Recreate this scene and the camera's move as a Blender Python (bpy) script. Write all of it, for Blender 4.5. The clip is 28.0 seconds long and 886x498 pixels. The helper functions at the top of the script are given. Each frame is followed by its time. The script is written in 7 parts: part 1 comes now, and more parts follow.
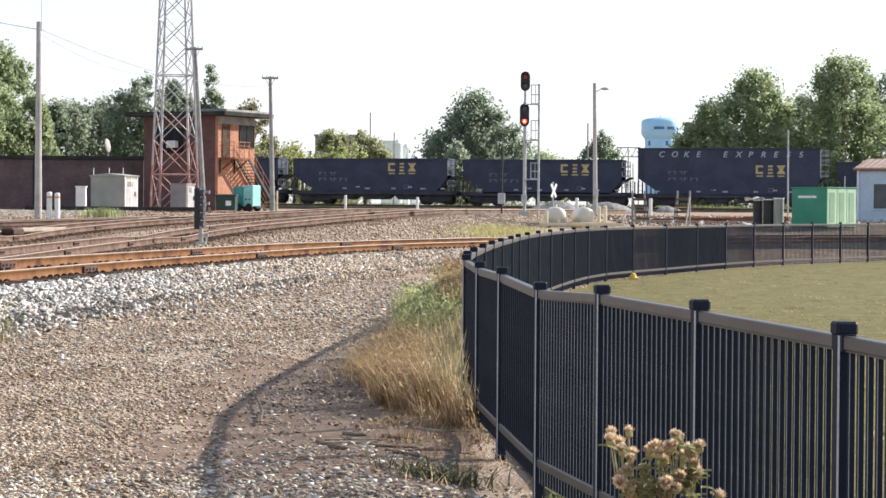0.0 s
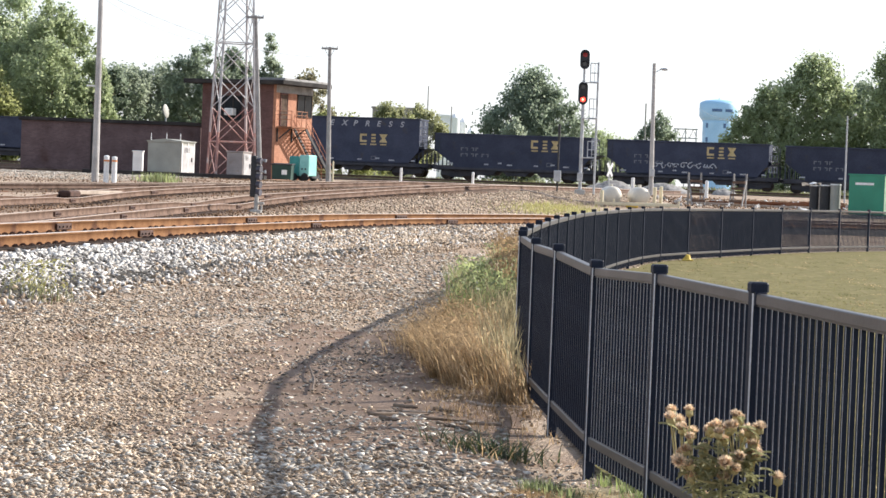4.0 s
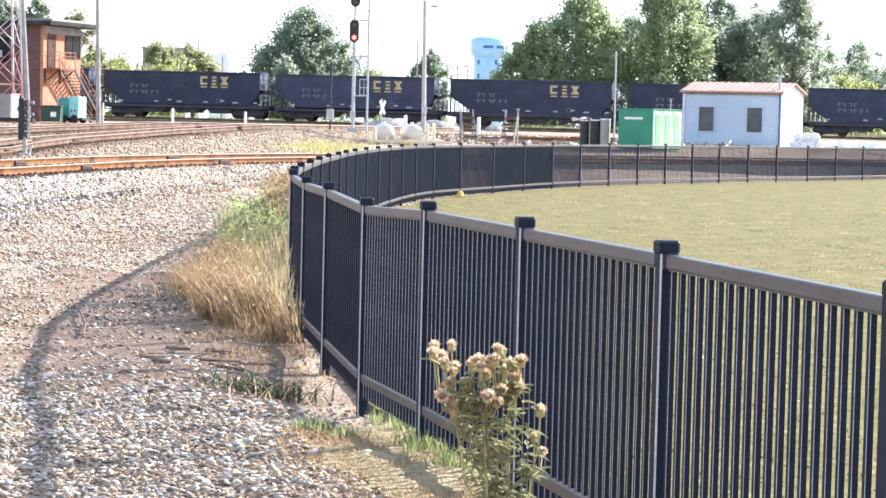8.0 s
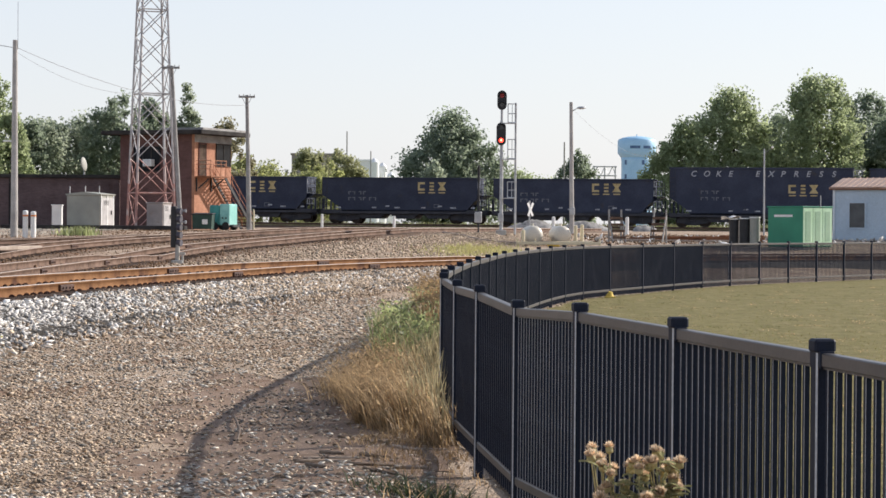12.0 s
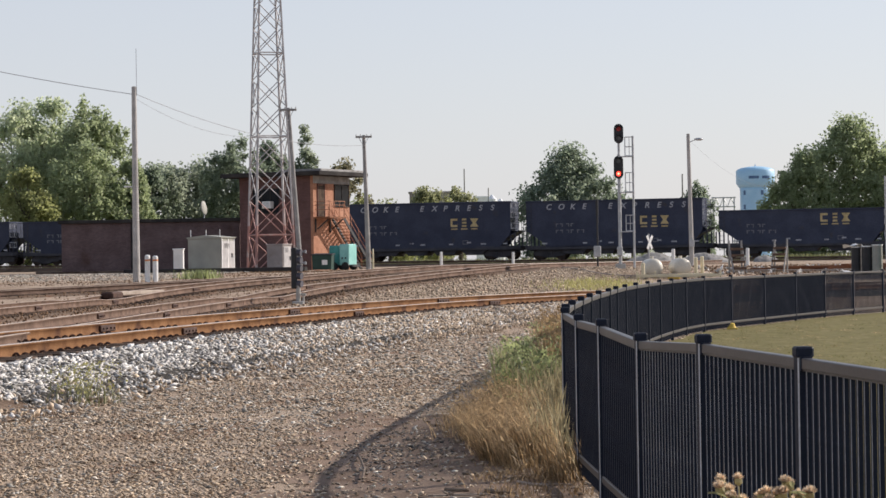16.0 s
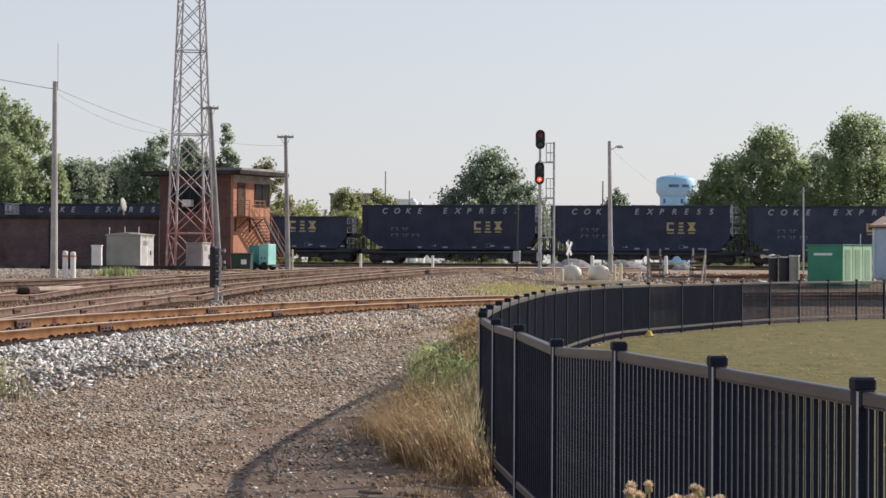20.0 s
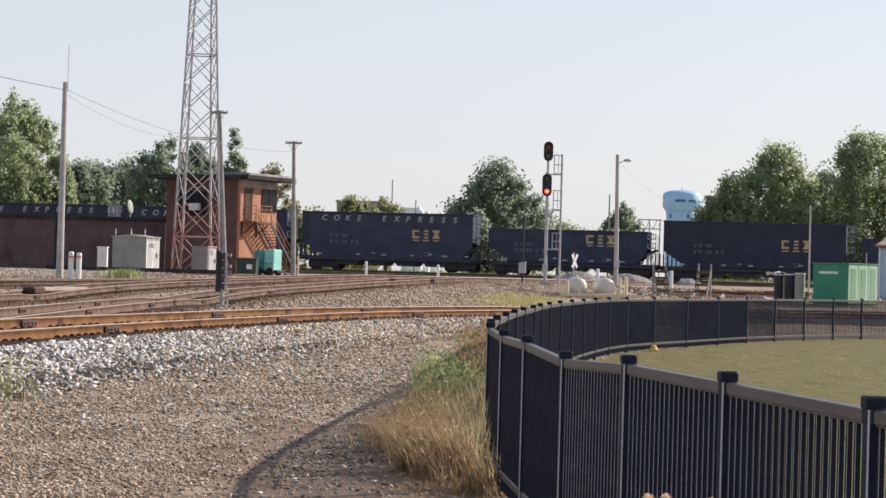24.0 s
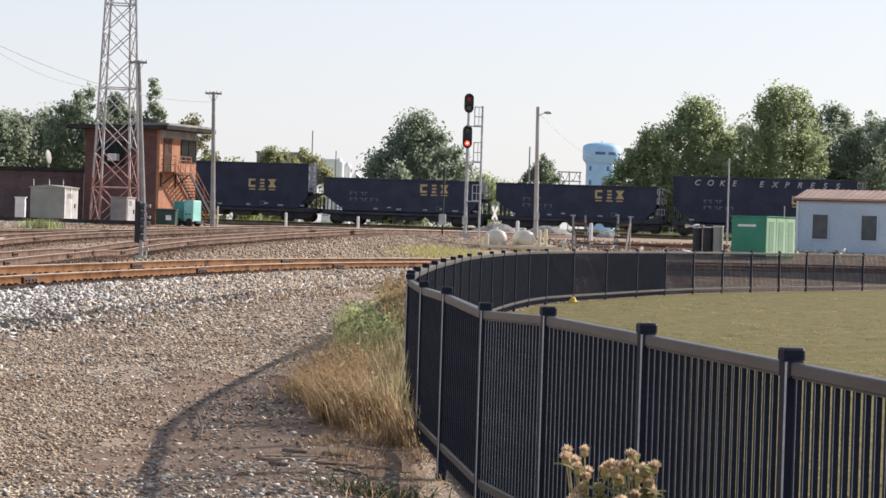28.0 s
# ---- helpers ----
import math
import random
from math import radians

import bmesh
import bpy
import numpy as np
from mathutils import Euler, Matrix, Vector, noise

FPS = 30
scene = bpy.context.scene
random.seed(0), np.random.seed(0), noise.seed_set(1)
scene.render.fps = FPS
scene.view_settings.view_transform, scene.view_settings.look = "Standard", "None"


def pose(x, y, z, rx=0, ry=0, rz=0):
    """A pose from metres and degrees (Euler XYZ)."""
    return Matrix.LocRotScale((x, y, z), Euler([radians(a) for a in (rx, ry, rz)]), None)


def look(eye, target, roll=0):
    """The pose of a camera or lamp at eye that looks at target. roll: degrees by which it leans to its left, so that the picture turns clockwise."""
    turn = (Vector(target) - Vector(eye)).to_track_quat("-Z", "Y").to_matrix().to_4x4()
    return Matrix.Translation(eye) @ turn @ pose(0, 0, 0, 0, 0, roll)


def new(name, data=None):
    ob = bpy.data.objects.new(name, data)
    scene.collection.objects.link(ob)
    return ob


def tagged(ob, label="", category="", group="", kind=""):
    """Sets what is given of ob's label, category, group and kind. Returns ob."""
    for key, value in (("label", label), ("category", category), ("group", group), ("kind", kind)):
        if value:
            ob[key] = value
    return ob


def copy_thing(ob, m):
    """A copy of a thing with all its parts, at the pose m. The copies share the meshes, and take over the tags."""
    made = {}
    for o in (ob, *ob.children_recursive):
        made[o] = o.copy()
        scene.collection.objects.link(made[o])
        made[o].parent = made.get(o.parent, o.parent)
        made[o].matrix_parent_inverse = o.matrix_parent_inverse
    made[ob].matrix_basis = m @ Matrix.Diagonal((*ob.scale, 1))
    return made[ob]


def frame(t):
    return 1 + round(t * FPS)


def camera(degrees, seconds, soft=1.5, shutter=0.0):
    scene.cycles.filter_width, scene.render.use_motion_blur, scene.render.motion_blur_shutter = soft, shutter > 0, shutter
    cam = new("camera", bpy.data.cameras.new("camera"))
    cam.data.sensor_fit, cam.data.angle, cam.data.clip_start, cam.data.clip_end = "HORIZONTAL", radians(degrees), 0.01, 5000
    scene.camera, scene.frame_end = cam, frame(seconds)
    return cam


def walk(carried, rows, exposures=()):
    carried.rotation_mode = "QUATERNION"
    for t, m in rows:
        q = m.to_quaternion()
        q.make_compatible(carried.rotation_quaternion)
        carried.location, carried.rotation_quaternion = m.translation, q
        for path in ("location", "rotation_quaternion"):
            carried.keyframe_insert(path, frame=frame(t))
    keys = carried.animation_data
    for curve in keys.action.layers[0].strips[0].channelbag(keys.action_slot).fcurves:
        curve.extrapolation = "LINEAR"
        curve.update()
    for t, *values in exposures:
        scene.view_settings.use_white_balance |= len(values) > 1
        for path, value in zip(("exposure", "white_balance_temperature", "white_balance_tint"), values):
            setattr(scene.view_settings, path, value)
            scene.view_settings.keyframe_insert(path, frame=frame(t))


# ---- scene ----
cam = camera(22.19, 28.0, soft=1.55)


def eye_pose(yaw, pitch, roll, x, y, z):
    """A hand-held camera: yaw to the right, pitch up, roll, and the place of the eye."""
    return pose(x, y, z, 90 + pitch, 0, -yaw) @ pose(0, 0, 0, 0, 0, roll)


# seconds, yaw, pitch, roll, x, y, z
PATH = [
    (0, 0.000, -1.103, 0.400, 0.000, 0.000, 1.650),
    (0.5, -0.603, -0.880, 1.241, -0.013, 0.013, 1.647),
    (1, -0.127, -1.923, 1.386, -0.010, 0.014, 1.642),
    (1.5, -0.181, -1.820, 1.201, -0.008, 0.015, 1.648),
    (2, -1.061, -2.356, 1.176, -0.005, 0.011, 1.644),
    (2.5, -1.831, -2.433, 2.050, -0.015, 0.014, 1.644),
    (3, -2.365, -2.389, 2.471, -0.024, 0.017, 1.643),
    (3.5, -1.635, -2.016, 2.454, -0.021, 0.008, 1.643),
    (5.5, -0.964, -1.425, 1.853, -0.042, -0.004, 1.642),
    (6, -0.331, -1.168, 1.610, -0.034, -0.020, 1.645),
    (6.5, -0.241, -1.192, 1.391, -0.026, 0.001, 1.643),
    (7, 0.179, -2.747, 0.888, -0.012, -0.002, 1.639),
    (7.5, 3.686, -3.339, 1.679, 0.000, 0.014, 1.638),
    (8, 4.413, -3.145, 1.403, 0.005, 0.014, 1.642),
    (8.5, 4.037, -3.695, 1.804, -0.002, 0.021, 1.638),
    (9, 4.095, -3.865, 1.567, -0.001, 0.017, 1.640),
    (9.5, 2.907, -3.007, 1.107, -0.001, 0.002, 1.640),
    (10, 0.747, -2.951, 1.187, -0.004, 0.003, 1.640),
    (10.5, 0.631, -1.313, 0.360, -0.009, 0.004, 1.642),
    (11, 0.241, -0.731, 0.377, -0.018, -0.007, 1.642),
    (11.5, 0.545, -0.842, 0.273, -0.010, -0.006, 1.643),
    (13.5, 0.360, 0.577, 0.818, -0.007, 0.004, 1.646),
    (14, -0.595, 0.205, -0.724, -0.016, 0.007, 1.640),
    (14.5, -1.413, 0.536, -1.023, -0.025, 0.003, 1.640),
    (15, -1.960, 0.350, -0.813, -0.019, 0.011, 1.633),
    (15.5, -1.764, 0.356, -0.876, -0.014, 0.004, 1.640),
    (16, -2.426, 0.316, -0.894, -0.014, 0.004, 1.641),
    (16.5, -2.633, 0.489, -0.372, -0.011, 0.003, 1.643),
    (17, -1.955, 1.034, 0.198, -0.008, 0.003, 1.643),
    (17.5, -2.008, 0.628, 0.370, -0.007, 0.010, 1.640),
    (18, -1.856, 0.524, 0.438, -0.004, 0.007, 1.642),
    (18.5, -1.595, 0.003, 0.234, -0.006, -0.001, 1.643),
    (19, -1.878, 0.370, 0.722, -0.013, 0.013, 1.646),
    (19.5, -2.293, 0.833, 0.838, -0.021, 0.007, 1.647),
    (20, -0.394, 0.375, 0.279, -0.007, 0.002, 1.643),
    (20.5, -0.792, 0.233, 0.381, -0.017, 0.005, 1.640),
    (22.5, -0.742, 0.506, 1.333, -0.042, -0.018, 1.644),
    (23, -0.192, -0.028, 1.116, -0.034, -0.008, 1.642),
    (23.5, -0.348, -0.033, 1.333, -0.041, -0.012, 1.643),
    (24, -0.528, 0.613, 1.612, -0.044, -0.019, 1.641),
    (24.5, -1.326, 0.746, 1.389, -0.053, -0.003, 1.639),
    (25, -0.996, -0.124, 1.515, -0.051, -0.013, 1.638),
    (25.5, -0.939, -0.050, 1.435, -0.045, -0.010, 1.638),
    (26, -0.329, -0.089, 1.234, -0.031, -0.016, 1.640),
    (26.5, 0.603, -0.005, 0.993, -0.019, -0.014, 1.642),
    (27, 1.027, 0.553, 1.337, -0.026, -0.014, 1.645),
    (27.5, 0.634, -0.185, 1.376, -0.045, -0.016, 1.641),
    (28, 1.534, -0.551, 1.801, -0.044, -0.011, 1.640),
]
walk(cam, [(r[0], eye_pose(*r[1:])) for r in PATH],
     exposures=[(0, 0.9, 6280, 12), (1, 0.95, 6280, 12), (2, 1.1, 6280, 12), (3, 1.05, 6280, 12), (5.5, 0.9, 6280, 12), (6.5, 0.84, 6230, 12), (7.2, 1.1, 6120, 13), (8, 1.82, 5900, 13), (9, 2.15, 5850, 13),
                (9.6, 2.05, 5850, 13), (10.3, 1.64, 5950, 13), (11, 1.05, 6260, 13), (14, 0.35, 6450, 15), (17, 0.27, 6430, 15), (20, 0.26, 6430, 15), (23, 0.5, 6430, 15), (24, 0.42, 6430, 15), (25, 0.33, 6430, 15), (26, 0.5, 6440, 15), (27, 0.45, 6440, 15), (28, 0.55, 6440, 15)])

# ---- light: hazy late-afternoon sun from the right and ahead ----
SUN_AZ, SUN_EL = math.atan2(1.15, 1.9), radians(28)
world = bpy.data.worlds.new("sky")
scene.world = world
world.use_nodes = True
wn = world.node_tree.nodes
sky = wn.new("ShaderNodeTexSky")
sky.sky_type, sky.sun_disc = "NISHITA", False
sky.sun_elevation, sky.sun_rotation = SUN_EL, math.pi / 2 - SUN_AZ
sky.air_density, sky.dust_density, sky.ozone_density = 1.0, 0.8, 1.0
wn["Background"].inputs["Strength"].default_value = 0.105
haze = wn.new("ShaderNodeMix")          # white summer haze, thickest low over the horizon
haze.data_type = "RGBA"
up, sep, fade = wn.new("ShaderNodeTexCoord"), wn.new("ShaderNodeSeparateXYZ"), wn.new("ShaderNodeMapRange")
fade.inputs["From Min"].default_value, fade.inputs["From Max"].default_value = 0.0, 0.55
fade.inputs["To Min"].default_value, fade.inputs["To Max"].default_value = 0.78, 0.22
world.node_tree.links.new(up.outputs["Generated"], sep.inputs[0])
world.node_tree.links.new(sep.outputs["Z"], fade.inputs["Value"])
world.node_tree.links.new(fade.outputs["Result"], haze.inputs["Factor"])
haze.inputs[7].default_value = (5.4, 5.6, 5.9, 1)
world.node_tree.links.new(sky.outputs[0], haze.inputs[6])
world.node_tree.links.new(haze.outputs[2], wn["Background"].inputs[0])
sun = new("sun", bpy.data.lights.new("sun", "SUN"))
sun.data.energy, sun.data.angle, sun.data.color = 4.4, radians(0.6), (1.0, 0.93, 0.82)
SUN_DIR = Vector((math.cos(SUN_AZ) * math.cos(SUN_EL), math.sin(SUN_AZ) * math.cos(SUN_EL), math.sin(SUN_EL)))
sun.matrix_world = look(SUN_DIR * 200, (0, 0, 0))


# ---- materials ----
def surface(name, c1, c2, scale=3.0, rough=0.8, metal=0.0, bump=0.3, fine=40.0, spots=None, vary=0.0, island=0.0, lo=0.35, hi=0.65, dist=0.02, grains=0.2):
    """Two colours mixed by coarse noise, fine grain on top, bump; spots: (colour, scale, threshold) for stains and wear."""
    m = bpy.data.materials.new(name)
    m.use_nodes = True
    n, l = m.node_tree.nodes, m.node_tree.links
    b = n["Principled BSDF"]
    co = n.new("ShaderNodeTexCoord")
    big, small = n.new("ShaderNodeTexNoise"), n.new("ShaderNodeTexNoise")
    big.inputs["Scale"].default_value, big.inputs["Detail"].default_value = scale, 6
    small.inputs["Scale"].default_value, small.inputs["Detail"].default_value = fine, 4
    l.new(co.outputs["Object"], big.inputs["Vector"])
    l.new(co.outputs["Object"], small.inputs["Vector"])
    ramp = n.new("ShaderNodeValToRGB")
    ramp.color_ramp.elements[0].position, ramp.color_ramp.elements[1].position = lo, hi
    ramp.color_ramp.elements[0].color, ramp.color_ramp.elements[1].color = (*c1, 1), (*c2, 1)
    l.new(big.outputs["Fac"], ramp.inputs["Fac"])
    col = ramp.outputs["Color"]
    if spots:
        sc, ss, th = spots
        sp = n.new("ShaderNodeTexNoise")
        sp.inputs["Scale"].default_value, sp.inputs["Detail"].default_value = ss, 8
        l.new(co.outputs["Object"], sp.inputs["Vector"])
        mr = n.new("ShaderNodeMapRange")
        mr.inputs["From Min"].default_value, mr.inputs["From Max"].default_value = th, th + 0.12
        l.new(sp.outputs["Fac"], mr.inputs["Value"])
        mx = n.new("ShaderNodeMix")
        mx.data_type = "RGBA"
        l.new(mr.outputs["Result"], mx.inputs["Factor"])
        l.new(col, mx.inputs[6])
        mx.inputs[7].default_value = (*sc, 1)
        col = mx.outputs[2]
    grain = n.new("ShaderNodeMapRange")
    grain.inputs["From Min"].default_value, grain.inputs["From Max"].default_value = 0.25, 0.75
    grain.inputs["To Min"].default_value, grain.inputs["To Max"].default_value = 1 - grains, 1 + grains
    l.new(small.outputs["Fac"], grain.inputs["Value"])
    fac = grain.outputs["Result"]
    for socket, amount in (("o", vary), ("i", island)):
        if amount:
            src = n.new("ShaderNodeObjectInfo").outputs["Random"] if socket == "o" else n.new("ShaderNodeNewGeometry").outputs["Random Per Island"]
            mr = n.new("ShaderNodeMapRange")
            mr.inputs["To Min"].default_value, mr.inputs["To Max"].default_value = 1 - amount, 1 + amount
            l.new(src, mr.inputs["Value"])
            mu = n.new("ShaderNodeMath")
            mu.operation = "MULTIPLY"
            l.new(fac, mu.inputs[0])
            l.new(mr.outputs["Result"], mu.inputs[1])
            fac = mu.outputs[0]
    vm = n.new("ShaderNodeVectorMath")
    vm.operation = "SCALE"
    l.new(col, vm.inputs[0])
    l.new(fac, vm.inputs["Scale"])
    l.new(vm.outputs["Vector"], b.inputs["Base Color"])
    b.inputs["Roughness"].default_value, b.inputs["Metallic"].default_value = rough, metal
    if bump:
        bn = n.new("ShaderNodeBump")
        bn.inputs["Strength"].default_value, bn.inputs["Distance"].default_value = bump, dist
        l.new(small.outputs["Fac"], bn.inputs["Height"])
        l.new(bn.outputs["Normal"], b.inputs["Normal"])
    return m


def leafy(name, c1, c2, trans=0.6, through_gain=1.0, spread=0.35):
    """Leaves: colour by leaf, some light passing through."""
    m = surface(name, c1, c2, 0.35, 0.6, bump=0, fine=6, island=spread)
    n, l = m.node_tree.nodes, m.node_tree.links
    b = n["Principled BSDF"]
    tr, mx = n.new("ShaderNodeBsdfTranslucent"), n.new("ShaderNodeMixShader")
    src = b.inputs["Base Color"].links[0].from_socket
    gain = n.new("ShaderNodeVectorMath")
    gain.operation = "SCALE"
    gain.inputs["Scale"].default_value = through_gain
    l.new(src, gain.inputs[0])
    l.new(gain.outputs["Vector"], tr.inputs["Color"])
    mx.inputs[0].default_value = trans
    l.new(b.outputs[0], mx.inputs[1])
    l.new(tr.outputs[0], mx.inputs[2])
    l.new(mx.outputs[0], n["Material Output"].inputs[0])
    return m


def glow(name, color, strength):
    m = bpy.data.materials.new(name)
    m.use_nodes = True
    b = m.node_tree.nodes["Principled BSDF"]
    b.inputs["Base Color"].default_value = (*color, 1)
    b.inputs["Emission Color"].default_value = (*color, 1)
    b.inputs["Emission Strength"].default_value = strength
    return m


M = {}
M["gravel"] = surface("gravel_ground", (0.34, 0.258, 0.188), (0.43, 0.338, 0.256), 0.5, 0.95, bump=1.0, fine=45, spots=((0.25, 0.165, 0.112), 0.45, 0.54), dist=0.025, grains=0.45)
M["stone"] = surface("gravel_stone", (0.365, 0.28, 0.20), (0.53, 0.43, 0.325), 1.5, 0.9, bump=0.3, fine=60, island=0.42)
M["rust_stone"] = surface("rust_stained_stone", (0.125, 0.073, 0.043), (0.25, 0.165, 0.105), 1.5, 0.95, bump=0.3, fine=50, island=0.5)
M["coarse"] = surface("coarse_pale_stone", (0.35, 0.32, 0.275), (0.59, 0.545, 0.475), 1.5, 0.9, bump=0.3, fine=60, island=0.65)
M["meadow"] = surface("rough_meadow", (0.17, 0.19, 0.06), (0.27, 0.26, 0.10), 0.15, 0.95, bump=0.8, fine=8)
# bed kept near black: shade between the stones is in its colour
M["ballast"] = surface("ballast_bed", (0.04, 0.036, 0.031), (0.09, 0.082, 0.073), 2.0, 0.95, bump=1.0, fine=16, dist=0.05)
M["white_stone"] = surface("white_ballast_stone", (0.45, 0.425, 0.395), (0.66, 0.63, 0.59), 1.2, 0.85, bump=0.3, fine=50, island=0.55)
M["dark_stone"] = surface("dark_grey_stone", (0.10, 0.088, 0.078), (0.19, 0.17, 0.15), 1.5, 0.9, bump=0.3, fine=50, island=0.5)
M["lawn"] = surface("dry_lawn", (0.138, 0.124, 0.049), (0.182, 0.158, 0.068), 1.3, 0.95, bump=0.4, fine=9, spots=((0.235, 0.19, 0.098), 4.0, 0.55), dist=0.03, grains=0.3)
M["dry_turf"] = surface("matted_dry_turf", (0.255, 0.20, 0.105), (0.385, 0.315, 0.175), 3.0, 0.95, bump=0.9, fine=38, spots=((0.19, 0.185, 0.075), 2.4, 0.57), dist=0.03, grains=0.4)
M["black_paint"] = surface("black_powder_coat", (0.016, 0.020, 0.033), (0.022, 0.027, 0.042), 4, 0.5, bump=0.01, fine=90)
M["bare_dirt"] = surface("bare_red_brown_dirt", (0.205, 0.145, 0.105), (0.275, 0.20, 0.15), 1.6, 0.95, bump=0.6, fine=50, spots=((0.19, 0.122, 0.083), 2.2, 0.56), grains=0.3)
# pale colour that paints the glint along post and picket corners
M["glint_edge"] = surface("glint_post_edge", (0.42, 0.43, 0.45), (0.55, 0.56, 0.57), 6, 0.3, bump=0.01, fine=90)
M["old_rail"] = surface("dark_rusty_rail", (0.105, 0.070, 0.052), (0.185, 0.125, 0.096), 2.0, 0.85, bump=0.3, fine=40, spots=((0.07, 0.042, 0.031), 1.5, 0.58))
M["rubble"] = surface("pale_concrete_rubble", (0.20, 0.19, 0.175), (0.33, 0.315, 0.295), 2.2, 0.95, bump=1.0, fine=7, spots=((0.15, 0.135, 0.12), 3, 0.58), dist=0.06)
# shed panes lightened, the reflection is put into the glass colour
M["grey_glass"] = surface("reflect_grey_glass", (0.035, 0.043, 0.053), (0.06, 0.07, 0.082), 2, 0.2, bump=0)
M["hood_grey"] = surface("faded_signal_hood", (0.055, 0.052, 0.065), (0.085, 0.08, 0.10), 4, 0.6, bump=0.1)
M["pale_slab"] = surface("pale_weathered_timber", (0.30, 0.24, 0.19), (0.40, 0.33, 0.27), 2.0, 0.9, bump=0.4, fine=20)
# rails paler than the posts: their grazing sheen is put into the colour
M["rail_paint"] = surface("rail_sheen_coat", (0.050, 0.045, 0.043), (0.074, 0.067, 0.063), 3, 0.4, bump=0.02, fine=60)
M["brown_ballast"] = surface("rusty_ballast_bed", (0.13, 0.088, 0.062), (0.23, 0.168, 0.122), 1.2, 0.95, bump=1.0, fine=14, spots=((0.17, 0.085, 0.05), 1.2, 0.56), dist=0.05)
M["rail"] = surface("rusty_rail", (0.145, 0.070, 0.032), (0.235, 0.122, 0.058), 2.5, 0.85, bump=0.3, fine=50, spots=((0.085, 0.040, 0.024), 1.5, 0.56))
M["railhead"] = surface("worn_rail_head", (0.38, 0.31, 0.26), (0.48, 0.41, 0.35), 3, 0.45, 0.25, bump=0.1, fine=60)
M["old_head"] = surface("rust_filmed_rail_head", (0.30, 0.23, 0.18), (0.42, 0.335, 0.27), 3, 0.6, 0.1, bump=0.1, fine=60)
M["tie"] = surface("tie_wood", (0.07, 0.05, 0.04), (0.14, 0.10, 0.075), 3, 0.95, bump=0.6, fine=40, vary=0.3)
M["clip"] = surface("rail_clip_rust", (0.04, 0.020, 0.015), (0.09, 0.042, 0.026), 6, 0.85, bump=0.2)
M["hopper"] = surface("hopper_dark_paint", (0.043, 0.050, 0.076), (0.058, 0.066, 0.097), 0.7, 0.55, bump=0.12, fine=14, vary=0.15, spots=((0.066, 0.061, 0.064), 0.9, 0.62))
M["hopper_grime"] = surface("hopper_underframe_grime", (0.040, 0.041, 0.050), (0.068, 0.067, 0.074), 1.5, 0.9, bump=0.3, fine=20)
M["coke"] = surface("unseen_coke", (0.01, 0.01, 0.01), (0.03, 0.03, 0.03), 4, 0.95, bump=1.0, fine=9, dist=0.1)
M["wheel"] = surface("wheel_steel", (0.03, 0.022, 0.018), (0.07, 0.05, 0.04), 4, 0.7, 0.4, bump=0.1)
M["yellow_mark"] = surface("yellow_lettering", (0.42, 0.32, 0.14), (0.54, 0.43, 0.22), 3, 0.7, bump=0, spots=((0.12, 0.09, 0.05), 4, 0.63))
M["white_mark"] = surface("white_lettering", (0.30, 0.31, 0.33), (0.50, 0.51, 0.53), 3, 0.7, bump=0, spots=((0.06, 0.06, 0.07), 3, 0.55))
M["grey_mark"] = surface("faded_lettering", (0.11, 0.115, 0.13), (0.19, 0.195, 0.21), 3, 0.7, bump=0)
M["brick"] = surface("red_brick", (0.122, 0.068, 0.061), (0.170, 0.094, 0.083), 1.2, 0.9, bump=0.3, fine=25, spots=((0.13, 0.066, 0.057), 0.8, 0.58))
M["wing_brick"] = surface("brown_brick", (0.124, 0.083, 0.080), (0.175, 0.119, 0.113), 1.0, 0.9, bump=0.3, fine=25, spots=((0.105, 0.062, 0.054), 0.6, 0.6))
# brighter copy for the tower's sunlit side and stair rails, sunlight in the colour
M["sunlit_orange"] = surface("sunlit_orange", (0.38, 0.165, 0.092), (0.47, 0.225, 0.135), 1.2, 0.9, bump=0.2, fine=40, spots=((0.34, 0.135, 0.075), 0.9, 0.56))
M["mortar"] = surface("mortar", (0.24, 0.17, 0.13), (0.33, 0.25, 0.2), 3, 0.95, bump=0.4)
M["roof_felt"] = surface("roof_felt", (0.03, 0.028, 0.028), (0.06, 0.055, 0.052), 1, 0.9, bump=0.3)
M["concrete"] = surface("concrete", (0.36, 0.34, 0.31), (0.47, 0.45, 0.41), 1.3, 0.9, bump=0.3, fine=30)
M["dark_glass"] = surface("dark_window_glass", (0.012, 0.014, 0.018), (0.02, 0.022, 0.026), 2, 0.12, bump=0)
M["steel_red"] = surface("faded_red_steel", (0.36, 0.175, 0.145), (0.46, 0.26, 0.225), 2, 0.7, bump=0.1, spots=((0.5, 0.42, 0.38), 3, 0.56))
M["steel_white"] = surface("weathered_white_steel", (0.36, 0.35, 0.35), (0.50, 0.485, 0.48), 2, 0.6, bump=0.1, spots=((0.30, 0.22, 0.20), 3, 0.66))
M["galv"] = surface("galvanised_steel", (0.36, 0.37, 0.38), (0.50, 0.51, 0.52), 3, 0.5, 0.5, bump=0.1)
M["pole_wood"] = surface("weathered_pole_wood", (0.225, 0.215, 0.205), (0.35, 0.34, 0.325), 1.5, 0.9, bump=0.5, fine=20, spots=((0.12, 0.105, 0.09), 2, 0.62))
M["pale_wood"] = surface("pale_pole_wood", (0.36, 0.345, 0.325), (0.49, 0.47, 0.445), 1.5, 0.9, bump=0.5, fine=20)
